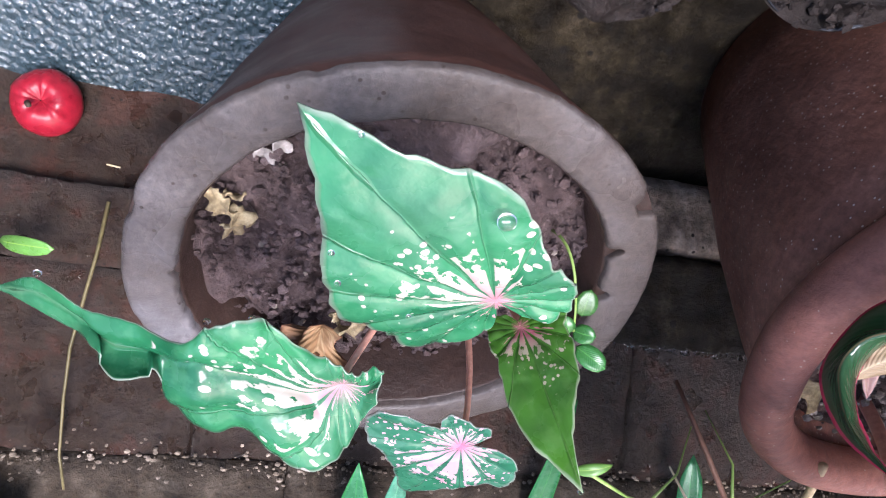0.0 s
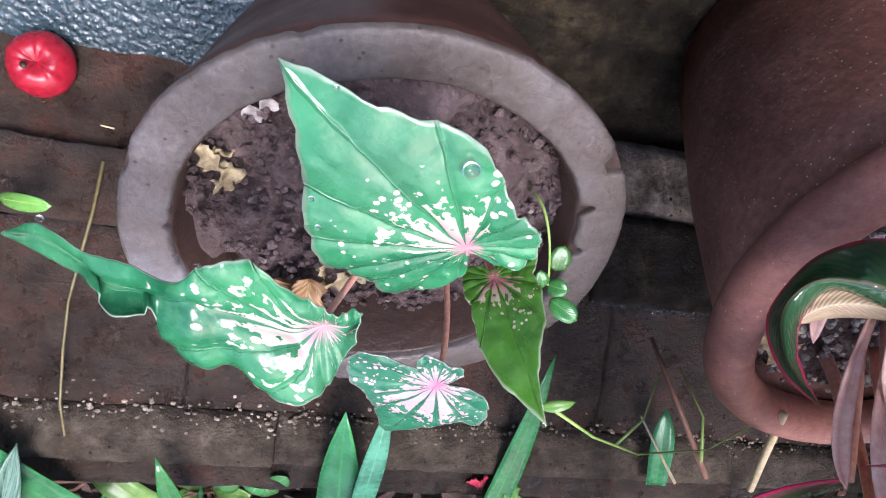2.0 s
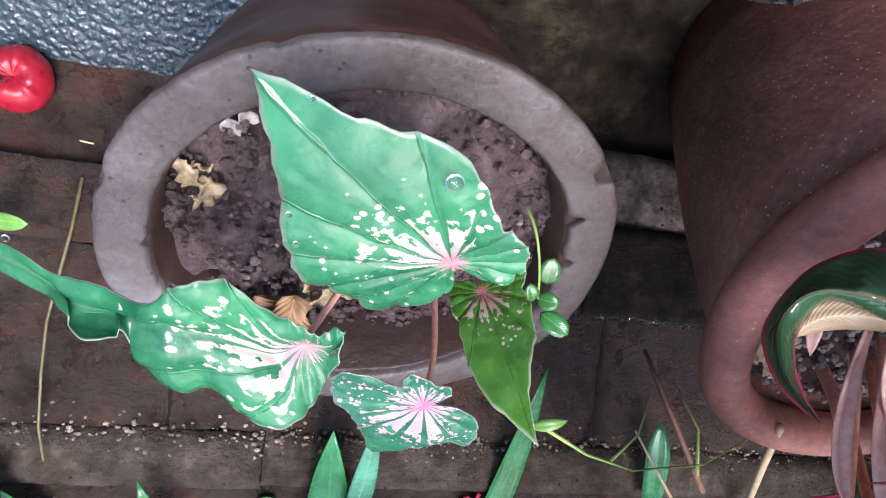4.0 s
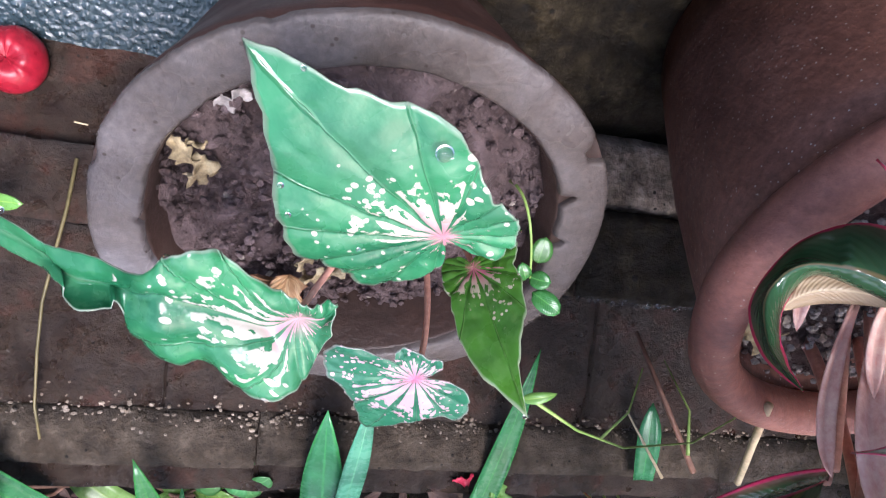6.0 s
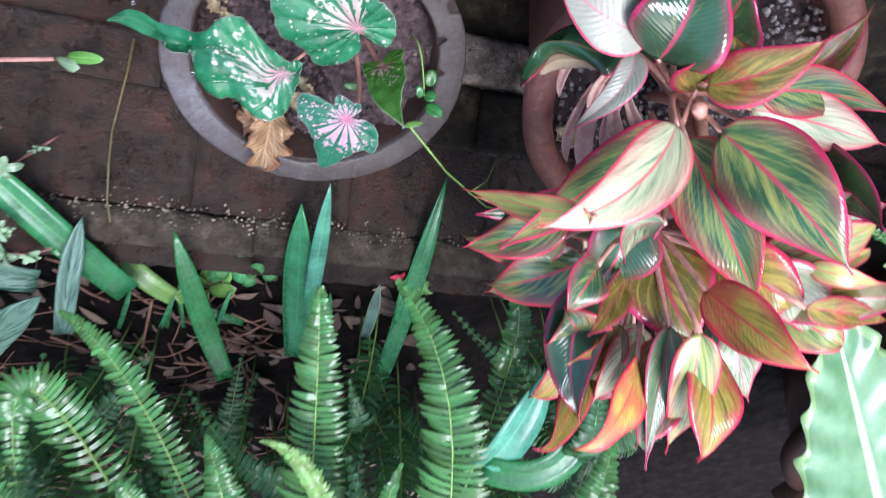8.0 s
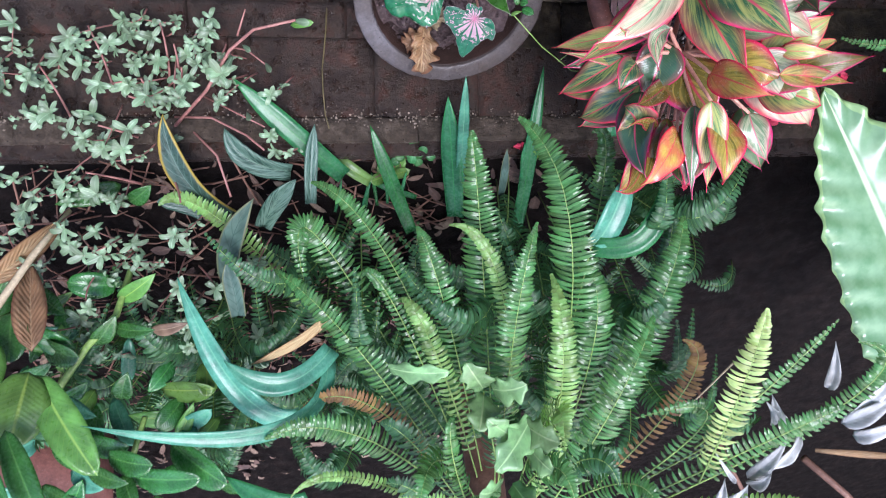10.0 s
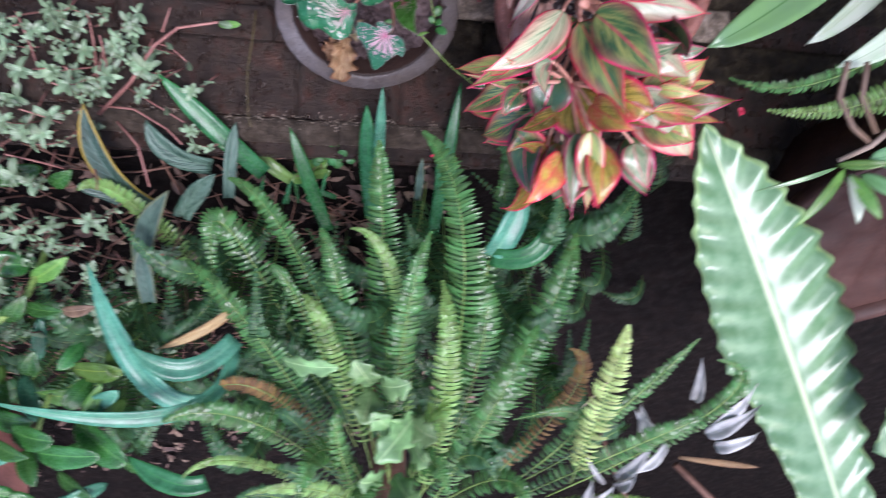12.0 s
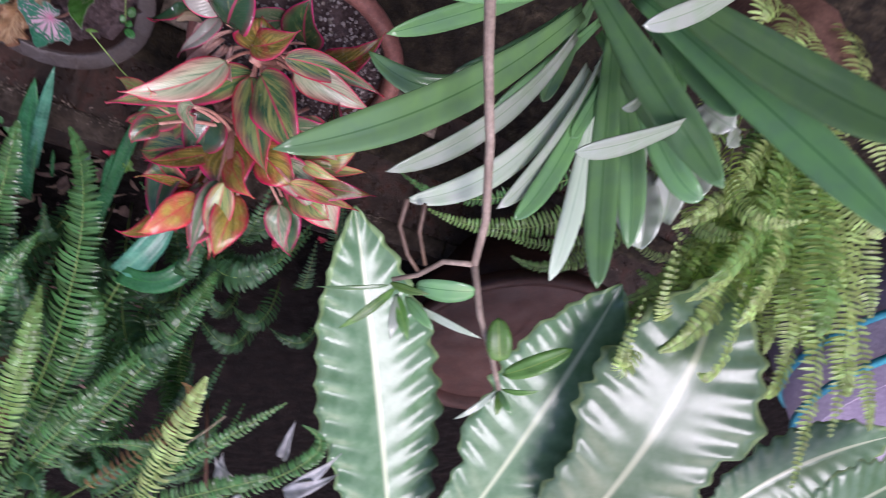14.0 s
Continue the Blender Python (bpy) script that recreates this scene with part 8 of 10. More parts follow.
leaf(ginger, BROAD_LIGHT, (-0.513, -0.72, 0.395), (-0.534, -0.715, 0.427), (-0.559, -0.718, 0.445), (0.435, 0.813, 0.387), 0.025, w_lance, fold=0.25, wave=0.015, waves=1.5, nu=10, nv=4)
leaf(ginger, BROAD_LIGHT, (-0.698, -0.65, 0.342), (-0.71, -0.647, 0.374), (-0.728, -0.652, 0.393), (0.789, 0.384, 0.48), 0.031, w_lance, fold=0.25, wave=0.015, waves=1.5, nu=10, nv=4)
leaf(ginger, BLADE_TEAL, (-0.812, -0.658, 0.366), (-0.837, -0.65, 0.393), (-0.869, -0.649, 0.408), (0.604, 0.191, 0.774), 0.042, w_lance, fold=0.25, wave=0.015, waves=1.5, nu=10, nv=4)
stem(ginger, GREEN_STEM, [(-0.576, -0.502, 0.236), (-0.598, -0.524, 0.309), (-0.64, -0.532, 0.353), (-0.686, -0.556, 0.401), (-0.777, -0.664, 0.398)], 0.0050, 0.0060, "stalk", "yellow green jointed stalk")
stem(ginger, GREEN_STEM, [(-0.592, -0.639, 0.421), (-0.615, -0.665, 0.453), (-0.651, -0.714, 0.482), (-0.766, -0.899, 0.433)], 0.0040, 0.0050, "stalk")
stem(ginger, STRAW, [(-0.652, -0.426, 0.161), (-0.682, -0.422, 0.251), (-0.745, -0.443, 0.373), (-0.83, -0.493, 0.439)], 0.0040, 0.0070, "dry_stalk", "pale dry stalk with brown sheath")
leaf(ginger, DRY, (-0.755, -0.436, 0.277), (-0.711, -0.438, 0.218), (-0.67, -0.443, 0.152), (0.776, 0.361, 0.517), 0.042, w_lance, name="dry_sheath", nu=10, nv=4, fold=0.5)
leaf(ginger, DRY, (-0.672, -0.47, 0.393), (-0.685, -0.453, 0.321), (-0.701, -0.439, 0.243), (0.449, 0.888, 0.094), 0.052, w_lance, name="dry_sheath", nu=10, nv=4, fold=0.5)

SILVER = leaf_mat("silver_dry_leaf", (0.62, 0.63, 0.62), (0.5, 0.52, 0.52), None, 0, None, 0.4, 0.2, 0.02, 12.0, 0.03, 0.2)
RED_FRUIT = stem_mat("red_fruit_skin", (0.2, 0.006, 0.014), (0.3, 0.015, 0.03), 0.35)
DARK_STALK = stem_mat("dark_stalk", (0.03, 0.02, 0.015), (0.08, 0.05, 0.035), 0.8)
PETAL = stem_mat("red_petal", (0.4, 0.02, 0.05), (0.55, 0.05, 0.1), 0.5)
BLACK_PLASTIC = stem_mat("black_plastic", (0.012, 0.013, 0.016), (0.03, 0.032, 0.04), 0.35)
GRAVEL = rough_surface("pale_gravel", [(0.3, (0.16, 0.14, 0.13)), (0.55, (0.3, 0.27, 0.26)), (0.75, (0.5, 0.47, 0.45))], 120, (0.5, 0.8), 0.8, 0.002, 200)
CHIP = rough_surface("pale_chips", [(0.3, (0.12, 0.09, 0.075)), (0.7, (0.32, 0.28, 0.25))], 60, (0.5, 0.8), 0.8, 0.002, 200)


STEM_LEAVES = bmesh.new()


def sprig(plant, root, mid, top, size, n):
    """A thin stem that ends in a loose whorl of oblong fleshy leaves, with pairs further down."""
    rng = random.Random(COUNT[0] + 77)
    COUNT[0] += 1
    if rng.random() < 0.16:
        return
    stem(plant, RED_STEM, arc(root, mid, top, 8), 0.0016, 0.0009, sides=5)
    top = Vector(top)
    d = (top - Vector(mid)).normalized() * 0.5 + Vector((0, 0.4, 0.75)) + Vector((rng.uniform(-0.4, 0.4), rng.uniform(-0.3, 0.3), 0))
    side = d.orthogonal().normalized()
    other = d.normalized().cross(side)
    bm = bmesh.new()
    count = rng.randint(4, 7)
    for k in range(count):
        a = 6.283 * k / count + rng.uniform(-0.35, 0.35)
        way = (side * math.cos(a) + other * math.sin(a) + d.normalized() * rng.uniform(-0.1, 0.75)).normalized()
        ln_ = size * rng.uniform(0.65, 1.35)
        grid_leaf(top, top + way * ln_ * 0.55 + d * 0.002, top + way * ln_ - d * rng.uniform(-0.002, 0.006), d, ln_ * rng.uniform(0.34, 0.46), w_oval, 6, 2, 0.2, 0, 1, 0, k, bm)
    for k in range(4):
        u = rng.uniform(0.2, 0.9)
        at = Vector(root).lerp(top, u) + (Vector(mid) - (Vector(root) + top) / 2) * 4 * u * (1 - u)
        for sd in (-1, 1):
            way = Vector((sd * rng.uniform(0.4, 1), rng.uniform(-0.7, 0.7), rng.uniform(0, 0.6))).normalized()
            ln_ = size * rng.uniform(0.4, 0.9)
            grid_leaf(at, at + way * ln_ * 0.55 + Vector((0, 0, 0.002)), at + way * ln_, (0, 0.4, 1), ln_ * 0.42, w_oval, 6, 2, 0.15, 0, 1, 0, k, STEM_LEAVES)
    part("leaf_whorl", bm_shift(bm, plant), WEED, plant)


def bm_shift(bm, plant):
    return local(plant, bm)


def build_fruit(plant, at, r):
    prof = []
    for k in range(19):
        q = math.pi * k / 18
        prof.append((max(0.0005, r * math.sin(q) * (1 + 0.06 * math.sin(q))), -r * 0.86 * math.cos(q) - (0.35 * r * math.exp(-((q - math.pi) / 0.35) ** 2))))
    bm = lathe(prof, 40, 0.06, 3.0)
    for v in bm.verts:
        a = math.atan2(v.co.y, v.co.x)
        v.co.xy *= 1 + 0.05 * math.cos(5 * a) * (v.co.z / r)
    bmesh.ops.transform(bm, matrix=Matrix.Translation(Vector(at)) @ pose(0, 0, 0, -40, 10, 0), verts=bm.verts)
    part("flesh", local(plant, bm), RED_FRUIT, plant)
    top = Vector(at) + Vector((-0.002, 0.012, 0.018))
    stem(plant, DARK_STALK, [top, top + Vector((0.002, 0.001, 0.004)), top + Vector((0.004, 0.002, 0.006))], 0.0022, 0.0014, "stalk", "dark stub of a stalk")

weed = empty("succulent_weed", (-0.55, -0.45, 0.06), "grey green fleshy-leaved weed with reddish stems", "weed")
sprig(weed, (-0.637, -0.301, -0.02), (-0.624, -0.282, 0.003), (-0.604, -0.257, 0.006), 0.021, 8)
sprig(weed, (-0.543, -0.252, -0.02), (-0.545, -0.242, 0.005), (-0.567, -0.239, 0.01), 0.020, 6)
sprig(weed, (-0.557, -0.284, -0.02), (-0.537, -0.261, 0.017), (-0.51, -0.24, 0.034), 0.017, 8)
sprig(weed, (-0.454, -0.228, -0.02), (-0.466, -0.232, 0.005), (-0.482, -0.223, 0.009), 0.022, 8)
sprig(weed, (-0.458, -0.278, -0.02), (-0.463, -0.256, 0.013), (-0.449, -0.252, 0.025), 0.019, 7)
sprig(weed, (-0.478, -0.284, -0.017), (-0.48, -0.281, 0.024), (-0.486, -0.276, 0.045), 0.019, 9)
sprig(weed, (-0.448, -0.277, -0.02), (-0.426, -0.265, -0.007), (-0.418, -0.254, -0.014), 0.015, 8)
sprig(weed, (-0.413, -0.278, -0.001), (-0.39, -0.278, 0.036), (-0.385, -0.263, 0.054), 0.016, 6)
sprig(weed, (-0.366, -0.252, 0.003), (-0.375, -0.263, 0.043), (-0.361, -0.25, 0.062), 0.015, 7)
sprig(weed, (-0.421, -0.326, 0.008), (-0.417, -0.323, 0.038), (-0.428, -0.311, 0.049), 0.022, 9)
sprig(weed, (-0.415, -0.286, -0.019), (-0.397, -0.285, 0.037), (-0.388, -0.285, 0.073), 0.017, 9)
sprig(weed, (-0.458, -0.322, 0.023), (-0.487, -0.301, 0.057), (-0.499, -0.291, 0.072), 0.023, 8)
sprig(weed, (-0.486, -0.3, 0.046), (-0.51, -0.281, 0.077), (-0.53, -0.271, 0.089), 0.023, 8)
sprig(weed, (-0.623, -0.353, -0.016), (-0.608, -0.343, 0.035), (-0.579, -0.327, 0.066), 0.021, 8)
sprig(weed, (-0.635, -0.333, 0.057), (-0.618, -0.308, 0.088), (-0.616, -0.292, 0.098), 0.021, 7)
sprig(weed, (-0.668, -0.256, -0.017), (-0.644, -0.248, 0.033), (-0.637, -0.253, 0.063), 0.019, 8)
sprig(weed, (-0.728, -0.249, -0.02), (-0.706, -0.243, 0.006), (-0.702, -0.253, 0.012), 0.019, 9)
sprig(weed, (-0.638, -0.29, -0.02), (-0.655, -0.287, 0.038), (-0.678, -0.291, 0.076), 0.019, 7)
sprig(weed, (-0.646, -0.362, 0.033), (-0.646, -0.333, 0.092), (-0.648, -0.326, 0.13), 0.018, 7)
sprig(weed, (-0.641, -0.392, -0.011), (-0.643, -0.371, 0.042), (-0.625, -0.341, 0.075), 0.020, 7)
sprig(weed, (-0.614, -0.388, 0.1), (-0.629, -0.375, 0.13), (-0.636, -0.355, 0.141), 0.017, 6)
sprig(weed, (-0.706, -0.32, 0.04), (-0.702, -0.318, 0.09), (-0.695, -0.32, 0.12), 0.019, 7)
sprig(weed, (-0.786, -0.36, -0.02), (-0.757, -0.334, 0.02), (-0.737, -0.301, 0.04), 0.021, 6)
sprig(weed, (-0.71, -0.423, 0.021), (-0.721, -0.396, 0.081), (-0.721, -0.371, 0.121), 0.017, 6)
sprig(weed, (-0.657, -0.407, 0.034), (-0.625, -0.386, 0.085), (-0.613, -0.371, 0.116), 0.023, 8)
sprig(weed, (-0.54, -0.337, 0.045), (-0.547, -0.341, 0.103), (-0.553, -0.344, 0.142), 0.021, 6)
sprig(weed, (-0.612, -0.441, 0.086), (-0.614, -0.429, 0.128), (-0.614, -0.416, 0.15), 0.021, 7)
sprig(weed, (-0.506, -0.396, 0.055), (-0.523, -0.394, 0.104), (-0.554, -0.376, 0.132), 0.018, 8)
sprig(weed, (-0.565, -0.426, 0.082), (-0.57, -0.437, 0.131), (-0.572, -0.433, 0.16), 0.016, 8)
sprig(weed, (-0.615, -0.492, 0.15), (-0.597, -0.474, 0.192), (-0.6, -0.435, 0.214), 0.017, 9)
sprig(weed, (-0.575, -0.491, 0.156), (-0.571, -0.482, 0.191), (-0.569, -0.48, 0.207), 0.020, 8)
sprig(weed, (-0.525, -0.345, -0.02), (-0.511, -0.323, 0.024), (-0.482, -0.312, 0.048), 0.018, 7)
sprig(weed, (-0.275, -0.372, 0.018), (-0.297, -0.361, 0.071), (-0.296, -0.343, 0.104), 0.016, 9)
sprig(weed, (-0.31, -0.417, 0.059), (-0.317, -0.412, 0.103), (-0.317, -0.398, 0.126), 0.016, 7)
sprig(weed, (-0.279, -0.452, 0.067), (-0.293, -0.446, 0.11), (-0.317, -0.422, 0.134), 0.018, 9)
sprig(weed, (-0.468, -0.376, -0.02), (-0.46, -0.356, 0.024), (-0.462, -0.34, 0.049), 0.021, 9)
sprig(weed, (-0.437, -0.361, -0.02), (-0.453, -0.348, 0.032), (-0.483, -0.346, 0.064), 0.017, 7)
sprig(weed, (-0.6, -0.471, 0.101), (-0.579, -0.469, 0.151), (-0.577, -0.45, 0.181), 0.023, 6)
sprig(weed, (-0.448, -0.488, 0.148), (-0.474, -0.477, 0.205), (-0.48, -0.451, 0.243), 0.018, 9)
sprig(weed, (-0.568, -0.514, 0.171), (-0.58, -0.492, 0.208), (-0.612, -0.475, 0.225), 0.022, 7)
sprig(weed, (-0.525, -0.503, 0.146), (-0.503, -0.491, 0.196), (-0.481, -0.497, 0.225), 0.019, 6)
sprig(weed, (-0.598, -0.309, 0.051), (-0.596, -0.289, 0.084), (-0.592, -0.269, 0.096), 0.018, 7)
sprig(weed, (-0.581, -0.252, -0.02), (-0.57, -0.265, 0.022), (-0.562, -0.26, 0.044), 0.019, 8)
sprig(weed, (-0.504, -0.298, -0.02), (-0.499, -0.278, 0.001), (-0.519, -0.267, 0.003), 0.015, 7)
sprig(weed, (-0.451, -0.316, -0.02), (-0.468, -0.317, 0.009), (-0.463, -0.294, 0.018), 0.021, 6)
sprig(weed, (-0.772, -0.386, -0.015), (-0.754, -0.368, 0.045), (-0.754, -0.344, 0.084), 0.019, 8)
sprig(weed, (-0.629, -0.409, 0.095), (-0.643, -0.395, 0.151), (-0.663, -0.366, 0.187), 0.017, 6)
sprig(weed, (-0.63, -0.436, 0.114), (-0.645, -0.423, 0.149), (-0.642, -0.406, 0.165), 0.016, 8)
sprig(weed, (-0.572, -0.518, 0.12), (-0.562, -0.493, 0.16), (-0.545, -0.462, 0.18), 0.019, 8)
sprig(weed, (-0.472, -0.488, 0.12), (-0.493, -0.49, 0.18), (-0.519, -0.483, 0.219), 0.015, 8)
sprig(weed, (-0.526, -0.537, 0.21), (-0.535, -0.496, 0.242), (-0.549, -0.478, 0.253), 0.019, 8)
sprig(weed, (-0.574, -0.459, 0.213), (-0.589, -0.444, 0.244), (-0.613, -0.441, 0.255), 0.021, 7)
sprig(weed, (-0.503, -0.52, 0.097), (-0.501, -0.494, 0.156), (-0.488, -0.491, 0.195), 0.021, 7)
sprig(weed, (-0.717, -0.304, -0.02), (-0.717, -0.289, 0.013), (-0.704, -0.275, 0.026), 0.020, 8)
sprig(weed, (-0.637, -0.336, -0.018), (-0.647, -0.337, 0.041), (-0.669, -0.313, 0.08), 0.017, 6)
sprig(weed, (-0.559, -0.38, 0.038), (-0.551, -0.341, 0.082), (-0.537, -0.32, 0.106), 0.023, 7)
sprig(weed, (-0.57, -0.368, 0.046), (-0.585, -0.373, 0.08), (-0.605, -0.356, 0.094), 0.018, 8)
sprig(weed, (-0.631, -0.296, -0.02), (-0.633, -0.278, 0.015), (-0.637, -0.28, 0.03), 0.019, 8)
sprig(weed, (-0.5, -0.245, -0.02), (-0.485, -0.249, 0.001), (-0.49, -0.251, 0.001), 0.022, 6)
sprig(weed, (-0.424, -0.258, -0.02), (-0.433, -0.246, -0.001), (-0.458, -0.235, -0.001), 0.020, 6)
sprig(weed, (-0.698, -0.363, 0.077), (-0.717, -0.355, 0.131), (-0.744, -0.361, 0.165), 0.019, 9)
sprig(weed, (-0.579, -0.42, 0.094), (-0.568, -0.41, 0.14), (-0.571, -0.377, 0.167), 0.017, 9)
sprig(weed, (-0.542, -0.396, 0.068), (-0.547, -0.372, 0.113), (-0.531, -0.355, 0.137), 0.022, 7)
sprig(weed, (-0.723, -0.495, 0.154), (-0.71, -0.478, 0.206), (-0.709, -0.446, 0.237), 0.015, 9)
sprig(weed, (-0.717, -0.419, 0.058), (-0.73, -0.393, 0.116), (-0.724, -0.375, 0.154), 0.017, 7)
sprig(weed, (-0.646, -0.284, -0.02), (-0.652, -0.257, 0.032), (-0.665, -0.23, 0.064), 0.017, 6)
sprig(weed, (-0.355, -0.32, -0.006), (-0.362, -0.31, 0.028), (-0.38, -0.307, 0.042), 0.018, 8)
sprig(weed, (-0.491, -0.386, 0.023), (-0.493, -0.359, 0.081), (-0.514, -0.335, 0.12), 0.022, 7)
sprig(weed, (-0.548, -0.383, 0.042), (-0.561, -0.357, 0.099), (-0.573, -0.324, 0.135), 0.017, 6)
sprig(weed, (-0.716, -0.416, 0.146), (-0.699, -0.412, 0.186), (-0.702, -0.403, 0.206), 0.017, 9)
sprig(weed, (-0.719, -0.28, -0.011), (-0.696, -0.269, 0.025), (-0.676, -0.236, 0.041), 0.017, 8)
sprig(weed, (-0.672, -0.24, -0.02), (-0.7, -0.242, 0.022), (-0.705, -0.242, 0.043), 0.022, 7)
sprig(weed, (-0.689, -0.517, 0.108), (-0.686, -0.488, 0.164), (-0.662, -0.465, 0.201), 0.020, 7)
sprig(weed, (-0.509, -0.24, -0.02), (-0.527, -0.22, 0.022), (-0.554, -0.214, 0.043), 0.019, 8)
sprig(weed, (-0.741, -0.447, 0.208), (-0.722, -0.441, 0.24), (-0.696, -0.452, 0.252), 0.019, 7)
sprig(weed, (-0.749, -0.392, 0.078), (-0.747, -0.373, 0.121), (-0.723, -0.337, 0.144), 0.022, 8)
sprig(weed, (-0.58, -0.374, 0.093), (-0.607, -0.364, 0.143), (-0.617, -0.365, 0.173), 0.022, 8)
sprig(weed, (-0.631, -0.43, 0.062), (-0.645, -0.406, 0.113), (-0.66, -0.397, 0.143), 0.018, 8)
sprig(weed, (-0.581, -0.407, 0.112), (-0.571, -0.398, 0.156), (-0.573, -0.368, 0.179), 0.016, 6)
sprig(weed, (-0.4, -0.432, 0.139), (-0.413, -0.41, 0.17), (-0.43, -0.374, 0.18), 0.019, 8)
sprig(weed, (-0.677, -0.239, -0.02), (-0.667, -0.228, -0.006), (-0.647, -0.199, -0.013), 0.020, 8)
sprig(weed, (-0.393, -0.422, 0.061), (-0.412, -0.407, 0.097), (-0.427, -0.382, 0.112), 0.021, 6)
sprig(weed, (-0.793, -0.457, 0.121), (-0.767, -0.458, 0.172), (-0.744, -0.464, 0.203), 0.022, 6)
sprig(weed, (-0.605, -0.458, 0.107), (-0.58, -0.427, 0.151), (-0.573, -0.416, 0.174), 0.017, 9)
sprig(weed, (-0.435, -0.321, -0.008), (-0.427, -0.323, 0.049), (-0.416, -0.304, 0.086), 0.020, 9)
sprig(weed, (-0.721, -0.509, 0.102), (-0.71, -0.489, 0.154), (-0.682, -0.459, 0.187), 0.015, 8)
sprig(weed, (-0.725, -0.4, 0.105), (-0.722, -0.405, 0.141), (-0.739, -0.402, 0.156), 0.018, 6)
sprig(weed, (-0.73, -0.359, 0.103), (-0.73, -0.356, 0.137), (-0.73, -0.367, 0.151), 0.021, 9)
sprig(weed, (-0.592, -0.517, 0.153), (-0.576, -0.507, 0.205), (-0.555, -0.49, 0.238), 0.018, 8)
sprig(weed, (-0.486, -0.433, 0.049), (-0.483, -0.42, 0.084), (-0.471, -0.388, 0.099), 0.017, 7)
sprig(weed, (-0.662, -0.261, -0.02), (-0.662, -0.24, -0.011), (-0.659, -0.242, -0.023), 0.016, 7)
sprig(weed, (-0.543, -0.366, 0.031), (-0.573, -0.372, 0.07), (-0.581, -0.366, 0.089), 0.017, 9)
sprig(weed, (-0.701, -0.416, 0.139), (-0.716, -0.423, 0.193), (-0.745, -0.409, 0.228), 0.017, 6)
sprig(weed, (-0.633, -0.444, 0.106), (-0.602, -0.414, 0.152), (-0.584, -0.393, 0.179), 0.023, 7)
sprig(weed, (-0.634, -0.255, -0.02), (-0.638, -0.257, 0.023), (-0.634, -0.249, 0.046), 0.017, 9)
sprig(weed, (-0.709, -0.276, 0.023), (-0.708, -0.254, 0.062), (-0.702, -0.252, 0.081), 0.018, 8)
sprig(weed, (-0.697, -0.31, 0.021), (-0.673, -0.306, 0.055), (-0.655, -0.315, 0.068), 0.023, 7)
sprig(weed, (-0.649, -0.445, 0.144), (-0.649, -0.416, 0.194), (-0.631, -0.408, 0.225), 0.021, 7)
sprig(weed, (-0.459, -0.319, -0.02), (-0.449, -0.299, 0.009), (-0.418, -0.296, 0.017), 0.021, 8)
sprig(weed, (-0.531, -0.296, -0.02), (-0.562, -0.274, 0.01), (-0.574, -0.246, 0.02), 0.016, 8)
sprig(weed, (-0.545, -0.532, 0.198), (-0.55, -0.518, 0.229), (-0.573, -0.497, 0.24), 0.017, 9)
sprig(weed, (-0.7, -0.417, 0.094), (-0.709, -0.4, 0.147), (-0.7, -0.393, 0.179), 0.021, 9)
sprig(weed, (-0.606, -0.23, -0.02), (-0.608, -0.231, -0.025), (-0.605, -0.209, -0.05), 0.020, 8)
sprig(weed, (-0.503, -0.336, -0.013), (-0.485, -0.323, 0.042), (-0.469, -0.321, 0.078), 0.018, 6)
sprig(weed, (-0.725, -0.329, 0.01), (-0.719, -0.332, 0.045), (-0.696, -0.317, 0.059), 0.018, 6)
sprig(weed, (-0.631, -0.316, -0.02), (-0.651, -0.308, 0.026), (-0.673, -0.315, 0.052), 0.022, 8)
sprig(weed, (-0.582, -0.383, -0.019), (-0.587, -0.361, 0.04), (-0.59, -0.324, 0.078), 0.018, 8)
sprig(weed, (-0.603, -0.572, 0.166), (-0.589, -0.568, 0.221), (-0.58, -0.557, 0.256), 0.022, 9)
sprig(weed, (-0.794, -0.454, 0.141), (-0.779, -0.454, 0.197), (-0.76, -0.457, 0.233), 0.015, 6)
sprig(weed, (-0.743, -0.508, 0.235), (-0.764, -0.51, 0.277), (-0.773, -0.513, 0.299), 0.019, 6)
sprig(weed, (-0.74, -0.598, 0.253), (-0.728, -0.599, 0.299), (-0.705, -0.605, 0.325), 0.016, 7)
sprig(weed, (-0.617, -0.631, 0.291), (-0.618, -0.601, 0.322), (-0.621, -0.585, 0.334), 0.017, 7)
sprig(weed, (-0.366, -0.547, 0.182), (-0.375, -0.53, 0.241), (-0.377, -0.523, 0.28), 0.018, 8)
sprig(weed, (-0.839, -0.464, 0.165), (-0.819, -0.472, 0.206), (-0.807, -0.467, 0.226), 0.020, 6)
sprig(weed, (-0.69, -0.55, 0.257), (-0.669, -0.56, 0.295), (-0.662, -0.552, 0.313), 0.021, 7)
sprig(weed, (-0.497, -0.587, 0.239), (-0.481, -0.549, 0.288), (-0.485, -0.533, 0.317), 0.022, 9)
sprig(weed, (-0.395, -0.552, 0.16), (-0.388, -0.554, 0.211), (-0.395, -0.542, 0.242), 0.019, 8)
sprig(weed, (-0.485, -0.539, 0.227), (-0.459, -0.541, 0.265), (-0.451, -0.542, 0.283), 0.018, 8)
sprig(weed, (-0.418, -0.544, 0.135), (-0.437, -0.547, 0.195), (-0.439, -0.546, 0.235), 0.022, 8)
sprig(weed, (-0.459, -0.685, 0.303), (-0.435, -0.652, 0.342), (-0.425, -0.635, 0.362), 0.021, 6)
